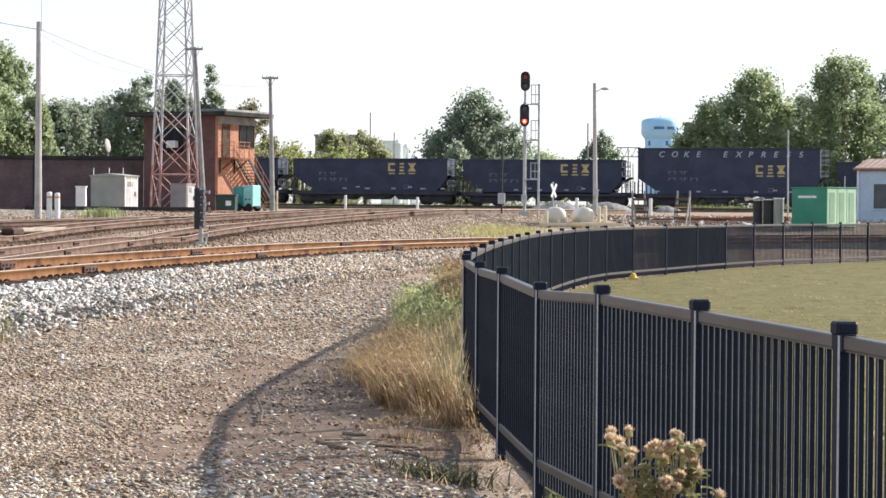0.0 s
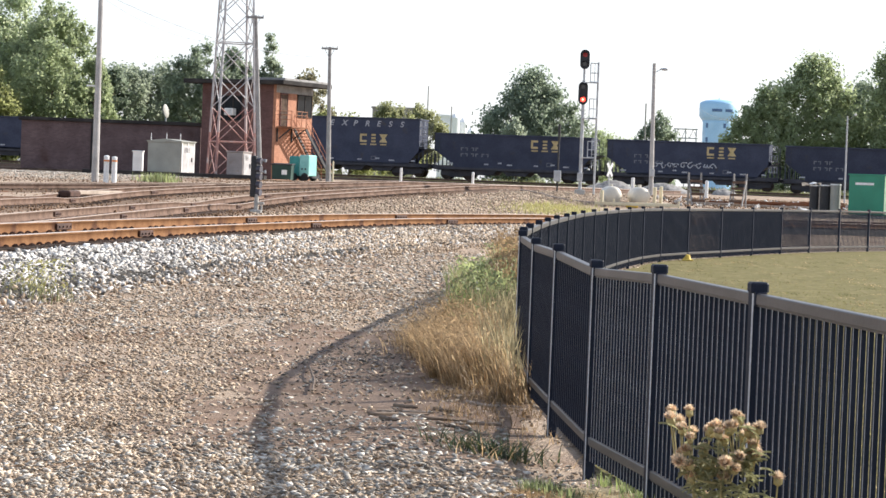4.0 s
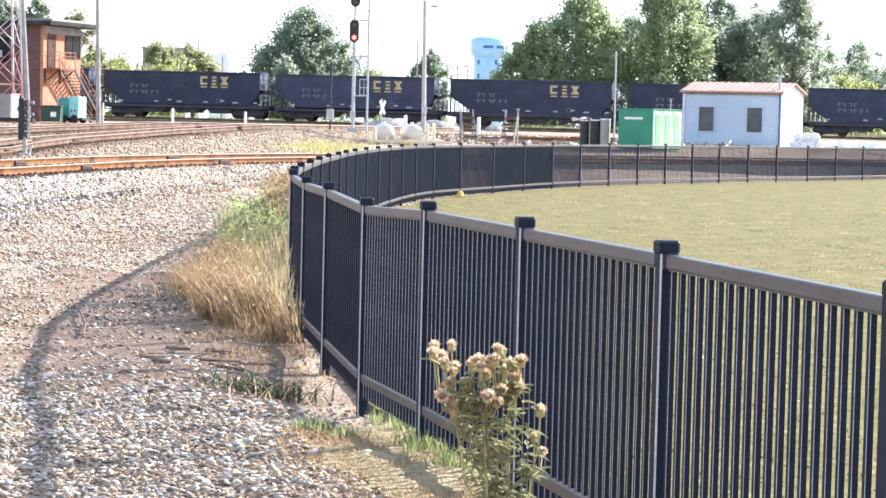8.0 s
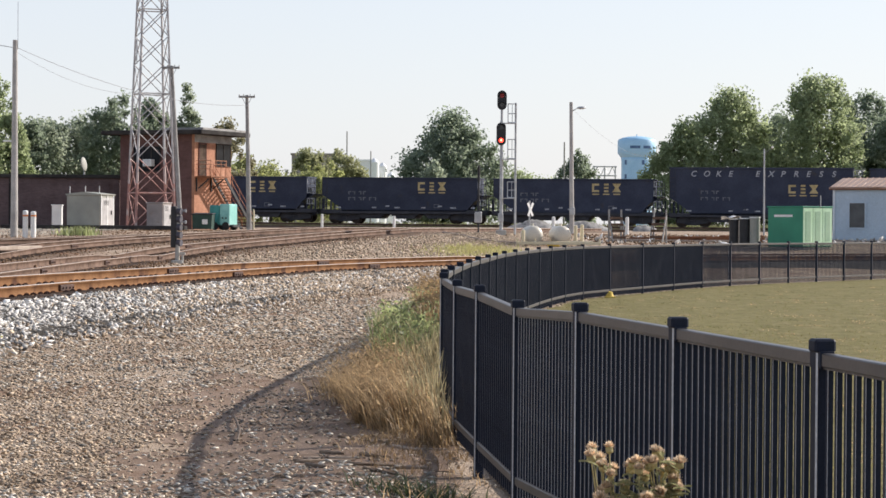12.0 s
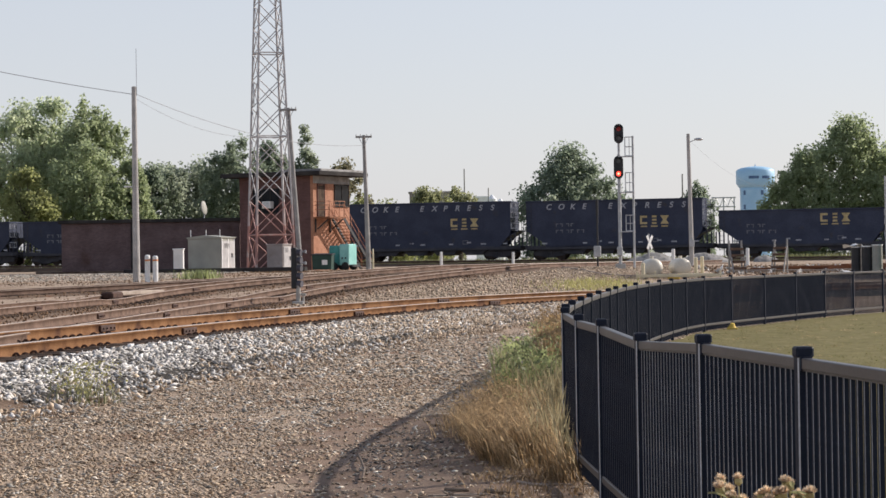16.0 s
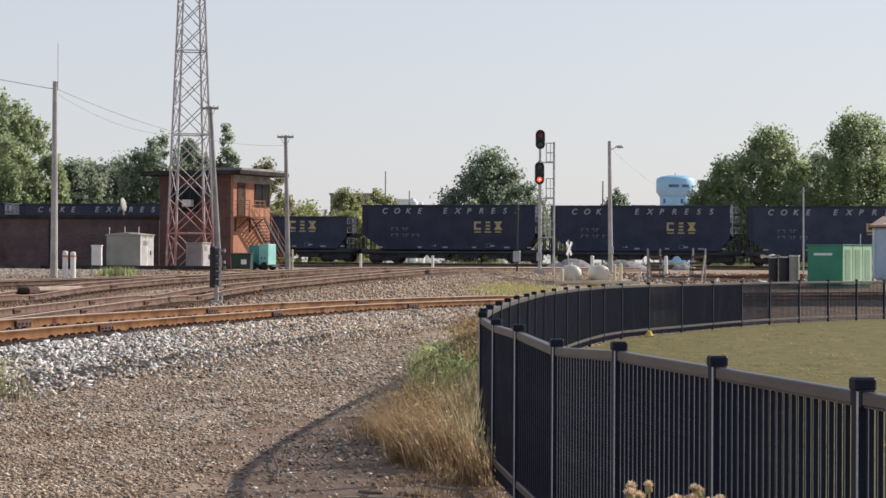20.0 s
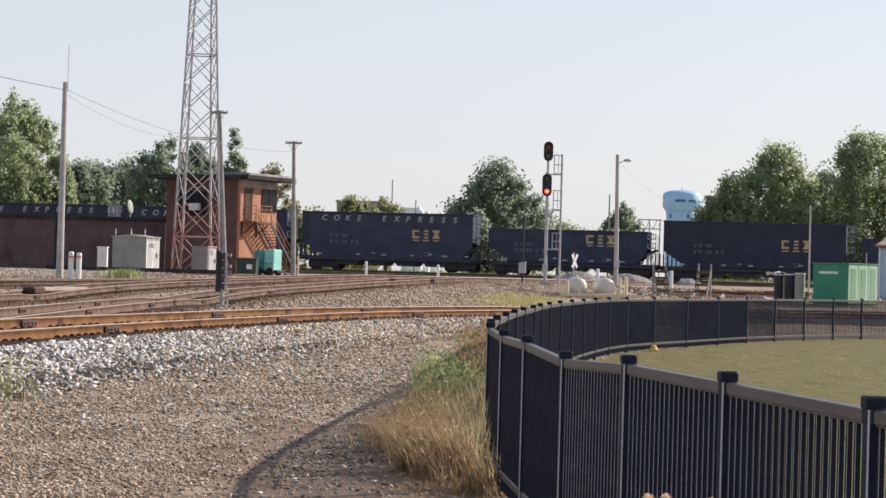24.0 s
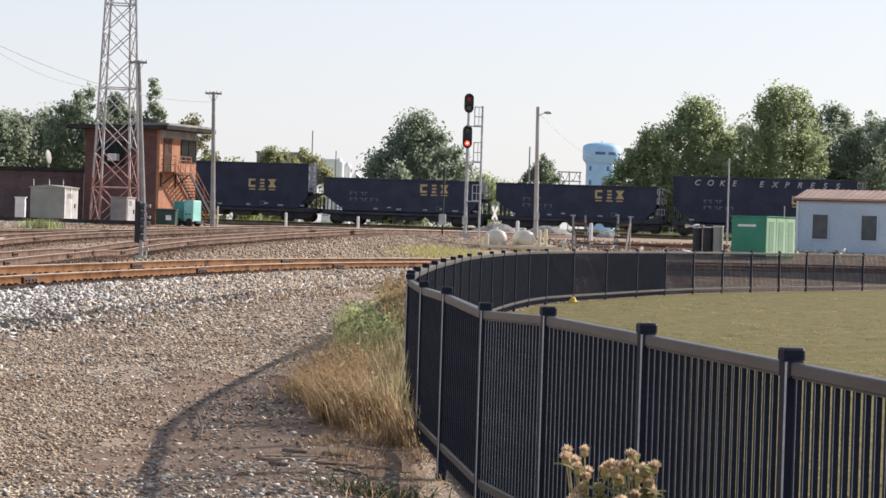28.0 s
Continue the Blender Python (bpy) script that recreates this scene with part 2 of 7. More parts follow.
M["cable"] = surface("cable", (0.22, 0.22, 0.23), (0.28, 0.28, 0.29), 3, 0.7, bump=0)
M["signal_black"] = surface("signal_black", (0.014, 0.014, 0.016), (0.025, 0.025, 0.027), 4, 0.6, bump=0.1)
M["lens_red"] = glow("lit_red_lens", (1.0, 0.05, 0.03), 3.2)
M["lens_dim"] = glow("dim_red_lens", (0.28, 0.02, 0.02), 0.06)
M["lens_core"] = glow("lit_lens_core", (1.0, 0.42, 0.22), 4.0)
M["lens_dark"] = surface("unlit_lens", (0.03, 0.03, 0.035), (0.05, 0.05, 0.05), 5, 0.15, bump=0)
M["cabinet"] = surface("beige_grey_cabinet", (0.28, 0.28, 0.24), (0.36, 0.355, 0.305), 1.0, 0.6, bump=0.1, spots=((0.26, 0.24, 0.21), 1.2, 0.64))
M["white_paint"] = surface("white_paint", (0.70, 0.70, 0.68), (0.82, 0.82, 0.80), 1.5, 0.6, bump=0.1, spots=((0.5, 0.48, 0.44), 2.5, 0.64))
M["teal"] = surface("teal_paint", (0.03, 0.22, 0.20), (0.05, 0.30, 0.27), 2, 0.5, bump=0.1)
M["teal_pale"] = surface("pale_teal_paint", (0.22, 0.52, 0.47), (0.30, 0.62, 0.56), 2, 0.5, bump=0.1)
M["dumpster"] = surface("dark_green_paint", (0.012, 0.04, 0.03), (0.02, 0.06, 0.045), 2, 0.6, bump=0.1)
M["green"] = surface("green_paint", (0.016, 0.20, 0.115), (0.026, 0.255, 0.15), 1, 0.5, bump=0.1)
M["pale_green"] = surface("pale_green_paint", (0.48, 0.72, 0.46), (0.58, 0.80, 0.56), 1, 0.55, bump=0.1)
M["panel_green"] = surface("dull_green_panel", (0.28, 0.45, 0.29), (0.36, 0.54, 0.36), 1, 0.6, bump=0.1)
M["taupe"] = surface("taupe_cabinet_paint", (0.27, 0.235, 0.22), (0.36, 0.32, 0.30), 1.2, 0.7, bump=0.1, spots=((0.24, 0.18, 0.15), 2, 0.6))
M["blue_siding"] = surface("pale_blue_siding", (0.42, 0.51, 0.60), (0.49, 0.58, 0.67), 0.8, 0.6, bump=0.05, fine=30)
M["white_siding"] = surface("white_siding", (0.62, 0.66, 0.70), (0.74, 0.77, 0.80), 0.8, 0.6, bump=0.05)
M["pink_roof"] = surface("faded_red_metal_roof", (0.36, 0.245, 0.185), (0.47, 0.335, 0.265), 0.7, 0.55, bump=0.1, spots=((0.36, 0.22, 0.17), 1.5, 0.6))
M["beige_tank"] = surface("beige_tank_paint", (0.58, 0.53, 0.44), (0.68, 0.63, 0.53), 1.2, 0.5, bump=0.05, spots=((0.45, 0.38, 0.29), 2.5, 0.66))
M["yellow_paint"] = surface("yellow_paint", (0.70, 0.47, 0.06), (0.80, 0.58, 0.12), 2, 0.6, bump=0.1)
M["post_yellow"] = surface("faded_yellow_post", (0.62, 0.54, 0.36), (0.72, 0.64, 0.45), 2, 0.7, bump=0.1)
M["rust"] = surface("rusty_iron", (0.15, 0.06, 0.03), (0.27, 0.11, 0.05), 3, 0.9, bump=0.4)
M["tower_blue"] = surface("pale_blue_tank_paint", (0.30, 0.55, 0.76), (0.36, 0.61, 0.81), 0.2, 0.5, bump=0)
M["tower_mark"] = surface("dark_blue_lettering", (0.05, 0.12, 0.25), (0.08, 0.16, 0.3), 0.5, 0.6, bump=0)
M["silo"] = surface("silo_white", (0.78, 0.79, 0.80), (0.84, 0.85, 0.86), 0.2, 0.7, bump=0)
M["bark"] = surface("tree_bark", (0.10, 0.08, 0.06), (0.19, 0.155, 0.12), 2, 0.95, bump=0.6, fine=12)
# tree leaves greyed and lifted: distance haze is put into these colours
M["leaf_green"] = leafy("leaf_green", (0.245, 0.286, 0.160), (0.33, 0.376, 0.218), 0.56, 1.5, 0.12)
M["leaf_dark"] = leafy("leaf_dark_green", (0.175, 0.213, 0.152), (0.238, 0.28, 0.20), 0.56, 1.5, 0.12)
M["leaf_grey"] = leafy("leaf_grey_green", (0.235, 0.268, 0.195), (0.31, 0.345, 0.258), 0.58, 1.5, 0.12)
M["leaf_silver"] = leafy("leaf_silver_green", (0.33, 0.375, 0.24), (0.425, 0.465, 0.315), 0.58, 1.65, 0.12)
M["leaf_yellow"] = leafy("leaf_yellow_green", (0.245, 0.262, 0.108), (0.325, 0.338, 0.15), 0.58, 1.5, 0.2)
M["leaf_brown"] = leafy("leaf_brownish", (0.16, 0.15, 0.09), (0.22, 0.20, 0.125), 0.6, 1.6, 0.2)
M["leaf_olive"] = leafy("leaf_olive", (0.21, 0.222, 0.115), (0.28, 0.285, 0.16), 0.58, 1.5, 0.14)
M["grass_dry"] = leafy("dry_grass_blades", (0.37, 0.255, 0.135), (0.55, 0.40, 0.235), 0.5, 1.1, 0.55)
M["strap_leaf"] = leafy("dark_strap_leaf", (0.055, 0.075, 0.035), (0.10, 0.125, 0.06), 0.35, 1.0, 0.5)
M["grass_brown"] = leafy("brown_grass_blades", (0.20, 0.13, 0.065), (0.36, 0.25, 0.13), 0.4, 1.1, 0.5)
M["bank_grass"] = leafy("bank_grass", (0.175, 0.18, 0.085), (0.255, 0.255, 0.125), 0.4)
M["grass_green"] = leafy("green_grass_blades", (0.17, 0.21, 0.075), (0.29, 0.33, 0.13), 0.5, 1.4, 0.5)
M["weed_yellow"] = leafy("yellow_weed", (0.36, 0.34, 0.12), (0.52, 0.48, 0.20), 0.4)
M["twig"] = surface("dead_twig", (0.12, 0.085, 0.06), (0.24, 0.18, 0.13), 5, 0.9, bump=0)
M["lawn_blade"] = leafy("lawn_blades", (0.135, 0.12, 0.046), (0.20, 0.17, 0.073), 0.6, 1.5, 0.25)
M["lawn_green"] = leafy("olive_lawn_blades", (0.10, 0.105, 0.036), (0.15, 0.15, 0.056), 0.5, 1.3, 0.3)
M["weed_grey"] = leafy("grey_weed", (0.30, 0.25, 0.14), (0.44, 0.38, 0.23), 0.4, 1.2, 0.5)
M["thistle_leaf"] = leafy("thistle_leaf", (0.27, 0.275, 0.135), (0.47, 0.455, 0.25), 0.45, 1.2, 0.6)
M["broad_leaf"] = leafy("broad_weed_leaf", (0.145, 0.175, 0.075), (0.275, 0.30, 0.135), 0.5, 1.5, 0.6)
M["steel_pink"] = surface("bleached_pink_steel", (0.42, 0.32, 0.30), (0.52, 0.43, 0.41), 2, 0.7, bump=0.1)
M["orange"] = surface("orange_band", (0.62, 0.20, 0.05), (0.72, 0.27, 0.08), 3, 0.6, bump=0)
M["thistle_down"] = leafy("thistle_down", (0.66, 0.50, 0.34), (0.90, 0.77, 0.58), 0.5, 1.05, 0.35)
M["thistle_stem"] = leafy("thistle_stem", (0.33, 0.29, 0.14), (0.47, 0.41, 0.22), 0.45)


M["black_paint"].node_tree.nodes["Principled BSDF"].inputs["Specular IOR Level"].default_value = 0.08
for k in ("gravel", "bare_dirt", "lawn", "lawn_blade", "meadow", "stone", "coarse", "rust_stone", "white_stone", "ballast", "brown_ballast", "tie", "rail", "old_rail", "hopper", "grass_dry", "weed_grey", "brick", "wing_brick", "roof_felt"):
    M[k].node_tree.nodes["Principled BSDF"].inputs["Specular IOR Level"].default_value = 0.08     # dusty, no sheen
M["dark_glass"].node_tree.nodes["Principled BSDF"].inputs["Specular IOR Level"].default_value = 0.06


def coursed(m, w=0.22, h=0.075, dark=0.72):
    """Brick courses drawn finely into a wall that stands far off."""
    n, l = m.node_tree.nodes, m.node_tree.links
    b = n["Principled BSDF"]
    src = b.inputs["Base Color"].links[0].from_socket
    co, sep, com = n.new("ShaderNodeTexCoord"), n.new("ShaderNodeSeparateXYZ"), n.new("ShaderNodeCombineXYZ")
    add = n.new("ShaderNodeMath")
    l.new(co.outputs["Object"], sep.inputs[0])
    l.new(sep.outputs["X"], add.inputs[0])
    l.new(sep.outputs["Y"], add.inputs[1])
    l.new(add.outputs[0], com.inputs["X"])
    l.new(sep.outputs["Z"], com.inputs["Y"])
    br = n.new("ShaderNodeTexBrick")
    l.new(com.outputs[0], br.inputs["Vector"])
    br.inputs["Scale"].default_value, br.inputs["Mortar Size"].default_value = 1.0, 0.008
    br.inputs["Brick Width"].default_value, br.inputs["Row Height"].default_value = w, h
    br.inputs["Color1"].default_value, br.inputs["Color2"].default_value = (1, 1, 1, 1), (dark, dark, dark, 1)
    br.inputs["Mortar"].default_value = (1.1, 1.25, 1.35, 1)
    mx = n.new("ShaderNodeMix")
    mx.data_type, mx.blend_type = "RGBA", "MULTIPLY"
    mx.inputs["Factor"].default_value = 1.0
    l.new(src, mx.inputs[6])
    l.new(br.outputs["Color"], mx.inputs[7])
    l.new(mx.outputs[2], b.inputs["Base Color"])


for k in ("brick", "sunlit_orange", "wing_brick"):
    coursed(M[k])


# ---- mesh helpers ----
def thing(name, m, label, category, group="", kind=""):
    ob = new(name)
    ob.empty_display_size = 0.2
    ob.matrix_basis = m
    return tagged(ob, label, category, group, kind)


def finish(bm, name, mat, smooth=False):
    me = bpy.data.meshes.new(name)
    bm.to_mesh(me)
    bm.free()
    me.materials.append(mat)
    if smooth:
        me.polygons.foreach_set("use_smooth", [True] * len(me.polygons))
    return me


def part(name, bm, mat, parent, label="", smooth=False):
    me = bm if isinstance(bm, bpy.types.Mesh) else finish(bm, name, mat, smooth)
    ob = new(name, me)
    ob.parent = parent
    return tagged(ob, label)


def solo(name, bm, mat, label, category, kind="", group="", m=None, smooth=False):
    ob = new(name, bm if isinstance(bm, bpy.types.Mesh) else finish(bm, name, mat, smooth))
    if m is not None:
        ob.matrix_basis = m
    return tagged(ob, label, category, group, kind)


def B():
    return bmesh.new()


def box(bm, c, s, rz=0.0, bevel=0.0, rx=0.0, ry=0.0):
    """A box by centre and size, with bevelled edges."""
    m = pose(c[0], c[1], c[2], rx, ry, rz) @ Matrix.Diagonal((s[0], s[1], s[2], 1))
    r = bmesh.ops.create_cube(bm, size=1.0, matrix=m)
    if bevel:
        es = list({e for v in r["verts"] for e in v.link_edges})
        bmesh.ops.bevel(bm, geom=es, offset=bevel, segments=1, affect="EDGES")
    return bm


def rod(bm, a, b, r0, r1=None, n=8, caps=True):
    """A tapered round bar from a to b."""
    a, b = Vector(a), Vector(b)
    d = b - a
    m = Matrix.Translation((a + b) / 2) @ d.to_track_quat("Z", "Y").to_matrix().to_4x4()
    bmesh.ops.create_cone(bm, cap_ends=caps, segments=n, radius1=r0, radius2=r0 if r1 is None else r1, depth=d.length, matrix=m)
    return bm


def ball(bm, c, r, u=12, v=8):
    m = Matrix.Translation(c) @ Matrix.Diagonal((*(r if isinstance(r, tuple) else (r, r, r)), 1))
    bmesh.ops.create_uvsphere(bm, u_segments=u, v_segments=v, radius=1.0, matrix=m)
    return bm


def prism(bm, pts, y0, y1):
    """A polygon in x and z, from y0 to y1 thick."""
    a = [bm.verts.new((p[0], y0, p[1])) for p in pts]
    b = [bm.verts.new((p[0], y1, p[1])) for p in pts]
    n = len(pts)
    bm.faces.new(a)
    bm.faces.new(b[::-1])
    for i in range(n):
        bm.faces.new((a[i], b[i], b[(i + 1) % n], a[(i + 1) % n]))
    bmesh.ops.recalc_face_normals(bm, faces=bm.faces[:])
    return bm


def raw(name, verts, faces, mat, smooth=False):
    me = bpy.data.meshes.new(name)
    me.from_pydata([tuple(v) for v in verts], [], [tuple(f) for f in faces])
    me.materials.append(mat)
    if smooth:
        me.polygons.foreach_set("use_smooth", [True] * len(me.polygons))
    return me


def scatter_mesh(name, base_v, base_f, places, scales, turns, mat):
    """Many small copies of one base shape joined in one mesh: places (n,3), scales (n,3), turns (n,3,3)."""
    bv = np.asarray(base_v, float)
    bf = np.asarray(base_f, int)
    n, k = len(places), len(bv)
    v = np.einsum("nij,nkj->nki", turns, bv[None] * scales[:, None, :]) + places[:, None, :]
    f = (bf[None] + (np.arange(n) * k)[:, None, None]).reshape(-1, bf.shape[1])
    v = v.reshape(-1, 3)
    me = bpy.data.meshes.new(name)
    me.vertices.add(len(v))
    me.vertices.foreach_set("co", v.ravel())
    me.loops.add(f.size)
    me.loops.foreach_set("vertex_index", f.ravel())
    me.polygons.add(len(f))
    me.polygons.foreach_set("loop_start", np.arange(0, f.size, f.shape[1]))
    me.update(calc_edges=True)
    me.materials.append(mat)
    return me


def random_turns(rng, n):
    q = rng.normal(size=(n, 4))
    q /= np.linalg.norm(q, axis=1)[:, None]
    w, x, y, z = q.T
    return np.stack([np.stack([1 - 2 * (y * y + z * z), 2 * (x * y - z * w), 2 * (x * z + y * w)], 1),
                     np.stack([2 * (x * y + z * w), 1 - 2 * (x * x + z * z), 2 * (y * z - x * w)], 1),
                     np.stack([2 * (x * z - y * w), 2 * (y * z + x * w), 1 - 2 * (x * x + y * y)], 1)], 1)


ROCK_V = [(0.55, 0, 0.05), (-0.5, 0.12, -0.05), (0.05, 0.5, 0.1), (-0.1, -0.48, 0), (0.08, 0.05, 0.42), (-0.05, 0, -0.4)]
ROCK_F = [(0, 2, 4), (2, 1, 4), (1, 3, 4), (3, 0, 4), (2, 0, 5), (1, 2, 5), (3, 1, 5), (0, 3, 5)]


# ---- the plan: fence line, tracks, lie of the land ----
POSTS = [(5.25, -6.6), (4.65, -4.8), (4.05, -3.05), (3.5, -1.3), (2.95, 0.5), (2.46, 2.35), (2.05, 4.2), (1.71, 6.0), (1.397, 7.85), (1.105, 9.7), (0.815, 11.55), (0.578, 13.4), (0.399, 15.2), (0.278, 17.0), (0.197, 18.85)]
POST_LIFT = {8: 0.02, 9: 0.018, 10: 0.014, 11: -0.036, 12: 0.003, 13: -0.006, 14: 0.008}     # posts set a little high or low
BEND_POSTS = [(0.225, 20.7), (0.31, 22.6), (0.44, 24.8), (0.585, 27.0), (0.75, 29.2), (0.945, 31.4), (1.12, 33.6), (1.34, 35.9), (1.61, 38.2), (1.92, 40.5), (2.25, 42.8), (2.61, 45.05), (3.03, 47.35), (3.57, 49.6)]
FAR_POSTS = [(4.35, 51.8), (5.35, 54.3), (6.4, 57.0), (7.45, 59.6), (8.5, 61.8), (9.6, 63.8), (10.7, 65.5), (11.8, 67.1), (12.9, 68.6), (14.1, 70.4),
             (15.4, 72.2), (16.7, 73.8), (18.2, 75.7), (19.7, 77.8), (21.2, 79.8), (22.7, 81.8), (24.2, 83.8), (25.7, 85.6), (27.2, 87.2), (28.8, 88.6)]


def along(points, step):
    """Points every step metres along a polyline."""
    p = np.array(points, float)
    s = np.r_[0, np.cumsum(np.linalg.norm(np.diff(p, axis=0), axis=1))]
    n = max(2, int(round(s[-1] / step)) + 1)
    q = np.linspace(0, s[-1], n)
    return np.stack([np.interp(q, s, p[:, k]) for k in range(p.shape[1])], 1)


def curve_line(points, step):
    """A smooth line (Catmull-Rom) through points, sampled every step metres."""
    p = np.array(points, float)
    p = np.vstack([2 * p[0] - p[1], p, 2 * p[-1] - p[-2]])
    out = []
    for i in range(1, len(p) - 2):
        for t in np.linspace(0, 1, 12, endpoint=False):
            out.append(0.5 * (2 * p[i] + (p[i + 1] - p[i - 1]) * t + (2 * p[i - 1] - 5 * p[i] + 4 * p[i + 1] - p[i + 2]) * t * t
                              + (3 * p[i] - p[i - 1] - 3 * p[i + 1] + p[i + 2]) * t ** 3))
    out.append(p[-2])
    return along(out, step)


FENCE = POSTS + BEND_POSTS + FAR_POSTS
FENCE_Y = np.array([p[1] for p in FENCE])
FENCE_X = np.array([p[0] for p in FENCE])

# near rail of the first track, then centre lines of the others; the last column is the height of the rail base
NEAR_RAIL = [(-11.5, -8), (-10.4, 4), (-9.2, 15), (-8.0, 25), (-6.78, 34.6), (-5.9, 40.6), (-4.55, 47.8), (-2.55, 57.3), (0.9, 66.5), (5.6, 75.5), (11.2, 82.2), (18.5, 88), (29, 93.5), (46, 99), (70, 104)]
TRACK_1 = curve_line([(x - 0.73, y + 0.13) for x, y in NEAR_RAIL], 0.6)
TRACK_2 = curve_line([(-8.2, -8), (-8.6, 20), (-9.0, 40), (-9.4, 60), (-9.2, 75), (-8.2, 84), (-6.5, 91), (-4.7, 98), (-1.9, 108), (2.2, 122), (6.5, 136), (11.5, 152)], 0.6)
TRACK_3 = curve_line([(-11.5, -8), (-13.2, 25), (-14.3, 48), (-14.7, 66), (-14.4, 79), (-12.9, 88.5), (-10.0, 98), (-6.6, 108), (-2.4, 120), (3.0, 135), (9, 151)], 0.6)
TRACK_5 = curve_line([(-48, 55), (-38, 64), (-28, 75), (-20.5, 84), (-15.3, 91), (-11.2, 97)], 0.6)
TRAIN_P, TRAIN_U = Vector((0.0, 181.0, 0.0)), Vector((1.0, -0.2, -0.004)).normalized()
RAIL_Z = 1.68


def smooth(a, b, x):
    t = np.clip((x - a) / (b - a), 0, 1)
    return t * t * (3 - 2 * t)


def land(x, y):
    """Height of the ground: the park lies low, the yard and the main line stand higher."""
    x, y = np.asarray(x, float), np.asarray(y, float)
    y0 = np.clip(62 + (x - 2) * 1.4, 62, 90)
    base = 0.9 * np.clip((y - y0) / (98 - y0), 0, 1) + 0.3 * np.clip((y - 98) / 14, 0, 1) + 0.1 * np.clip((y - 150) / 25, 0, 1)
    near_x = np.interp(y, [p[1] for p in NEAR_RAIL], [p[0] for p in NEAR_RAIL])
    yard = 0.36 * smooth(-2.6, -0.3, near_x - x) * (1 - smooth(70, 80, y))
    hollow = 0.12 * np.exp(-((x - 0.45) / 0.65) ** 2 - ((y - 13.9) / 1.5) ** 2)     # washed out under the fence
    return np.maximum(base, yard) - hollow


def grid(name, xs, ys, height, mat):
    gx, gy = np.meshgrid(xs, ys)
    v = np.stack([gx.ravel(), gy.ravel(), height(gx, gy).ravel()], 1)
    nx, ny = len(xs), len(ys)
    i = (np.arange(ny - 1)[:, None] * nx + np.arange(nx - 1)[None]).ravel()
    f = np.stack([i, i + 1, i + nx + 1, i + nx], 1)
    return scatter_mesh(name, v, f, np.zeros((1, 3)), np.ones((1, 3)), np.eye(3)[None], mat)


def rough_land(x, y):
    z = land(x, y)
    near = np.clip(1 - np.abs(y - 12) / 60, 0, 1)
    return z + near * (0.018 * np.sin(x * 1.7 + 0.6 * y) * np.sin(y * 0.9 - x) + 0.012 * np.sin(x * 4.1 + 1) * np.sin(y * 3.3))


xs = np.unique(np.round(np.r_[-2500, -1200, -600, -300, -150, -90, np.arange(-60, -12, 2.0), np.arange(-12, 4, 0.2), np.arange(4, 40, 1.0), np.arange(40, 90, 5), 150, 300, 600, 1200, 2500], 3))
ys = np.unique(np.round(np.r_[-600, -200, -80, -30, np.arange(-10, 6, 1), np.arange(6, 40, 0.2), np.arange(40, 110, 0.8), np.arange(110, 200, 3), 220, 260, 320, 450, 700, 1200, 2500, 4500], 3))
ground = solo("ground", grid("ground", xs, ys, rough_land, M["gravel"]), None, "dusty tan gravel yard rising to the tracks", "ground", "structure")

# bare trodden dirt on the path beside the fence
def bare_patch():
    px, py = np.arange(-2.4, 0.3, 0.04), np.arange(12.6, 25.0, 0.08)
    gx, gy = np.meshgrid(px, py)
    cx, cy = np.floor(gx / 0.2) * 0.2, np.floor(gy / 0.2) * 0.2
    fx, fy = (gx - cx) / 0.2, (gy - cy) / 0.2
    z = (rough_land(cx, cy) * (1 - fx) * (1 - fy) + rough_land(cx + 0.2, cy) * fx * (1 - fy) + rough_land(cx, cy + 0.2) * (1 - fx) * fy + rough_land(cx + 0.2, cy + 0.2) * fx * fy) + 0.006
    rng = np.random.default_rng(14)
    edge = 0.5 * np.sin(gx * 2.1 + 1.3 * np.sin(gy * 0.9)) + 0.45 * np.sin(gy * 1.2 + gx * 1.7) + 0.3 * np.sin(gx * 7 + gy * 3) + 0.2 * np.sin(gx * 15 - gy * 6) + rng.normal(0, 0.12, gx.shape)
    inside = 1.5 * np.minimum(np.minimum(gx + 2.0 + 0.06 * (gy - 14), 0.15 - gx), np.minimum((gy - 13.2) * 0.6, (24 - gy) * 0.4)) + 0.55 * edge > 0.12
    nx, ny = len(px), len(py)
    i = (np.arange(ny - 1)[:, None] * nx + np.arange(nx - 1)[None])[inside[:-1, :-1]].ravel()
    f = np.stack([i, i + 1, i + nx + 1, i + nx], 1)
    v = np.stack([gx.ravel(), gy.ravel(), z.ravel()], 1)
    used = np.unique(f)
    back = np.zeros(len(v), int)
    back[used] = np.arange(len(used))
    return scatter_mesh("bare_dirt", v[used], back[f], np.zeros((1, 3)), np.ones((1, 3)), np.eye(3)[None], M["bare_dirt"])


solo("bare_dirt", bare_patch(), None, "bare red-brown trodden dirt on the gravel path", "dirt", "structure")

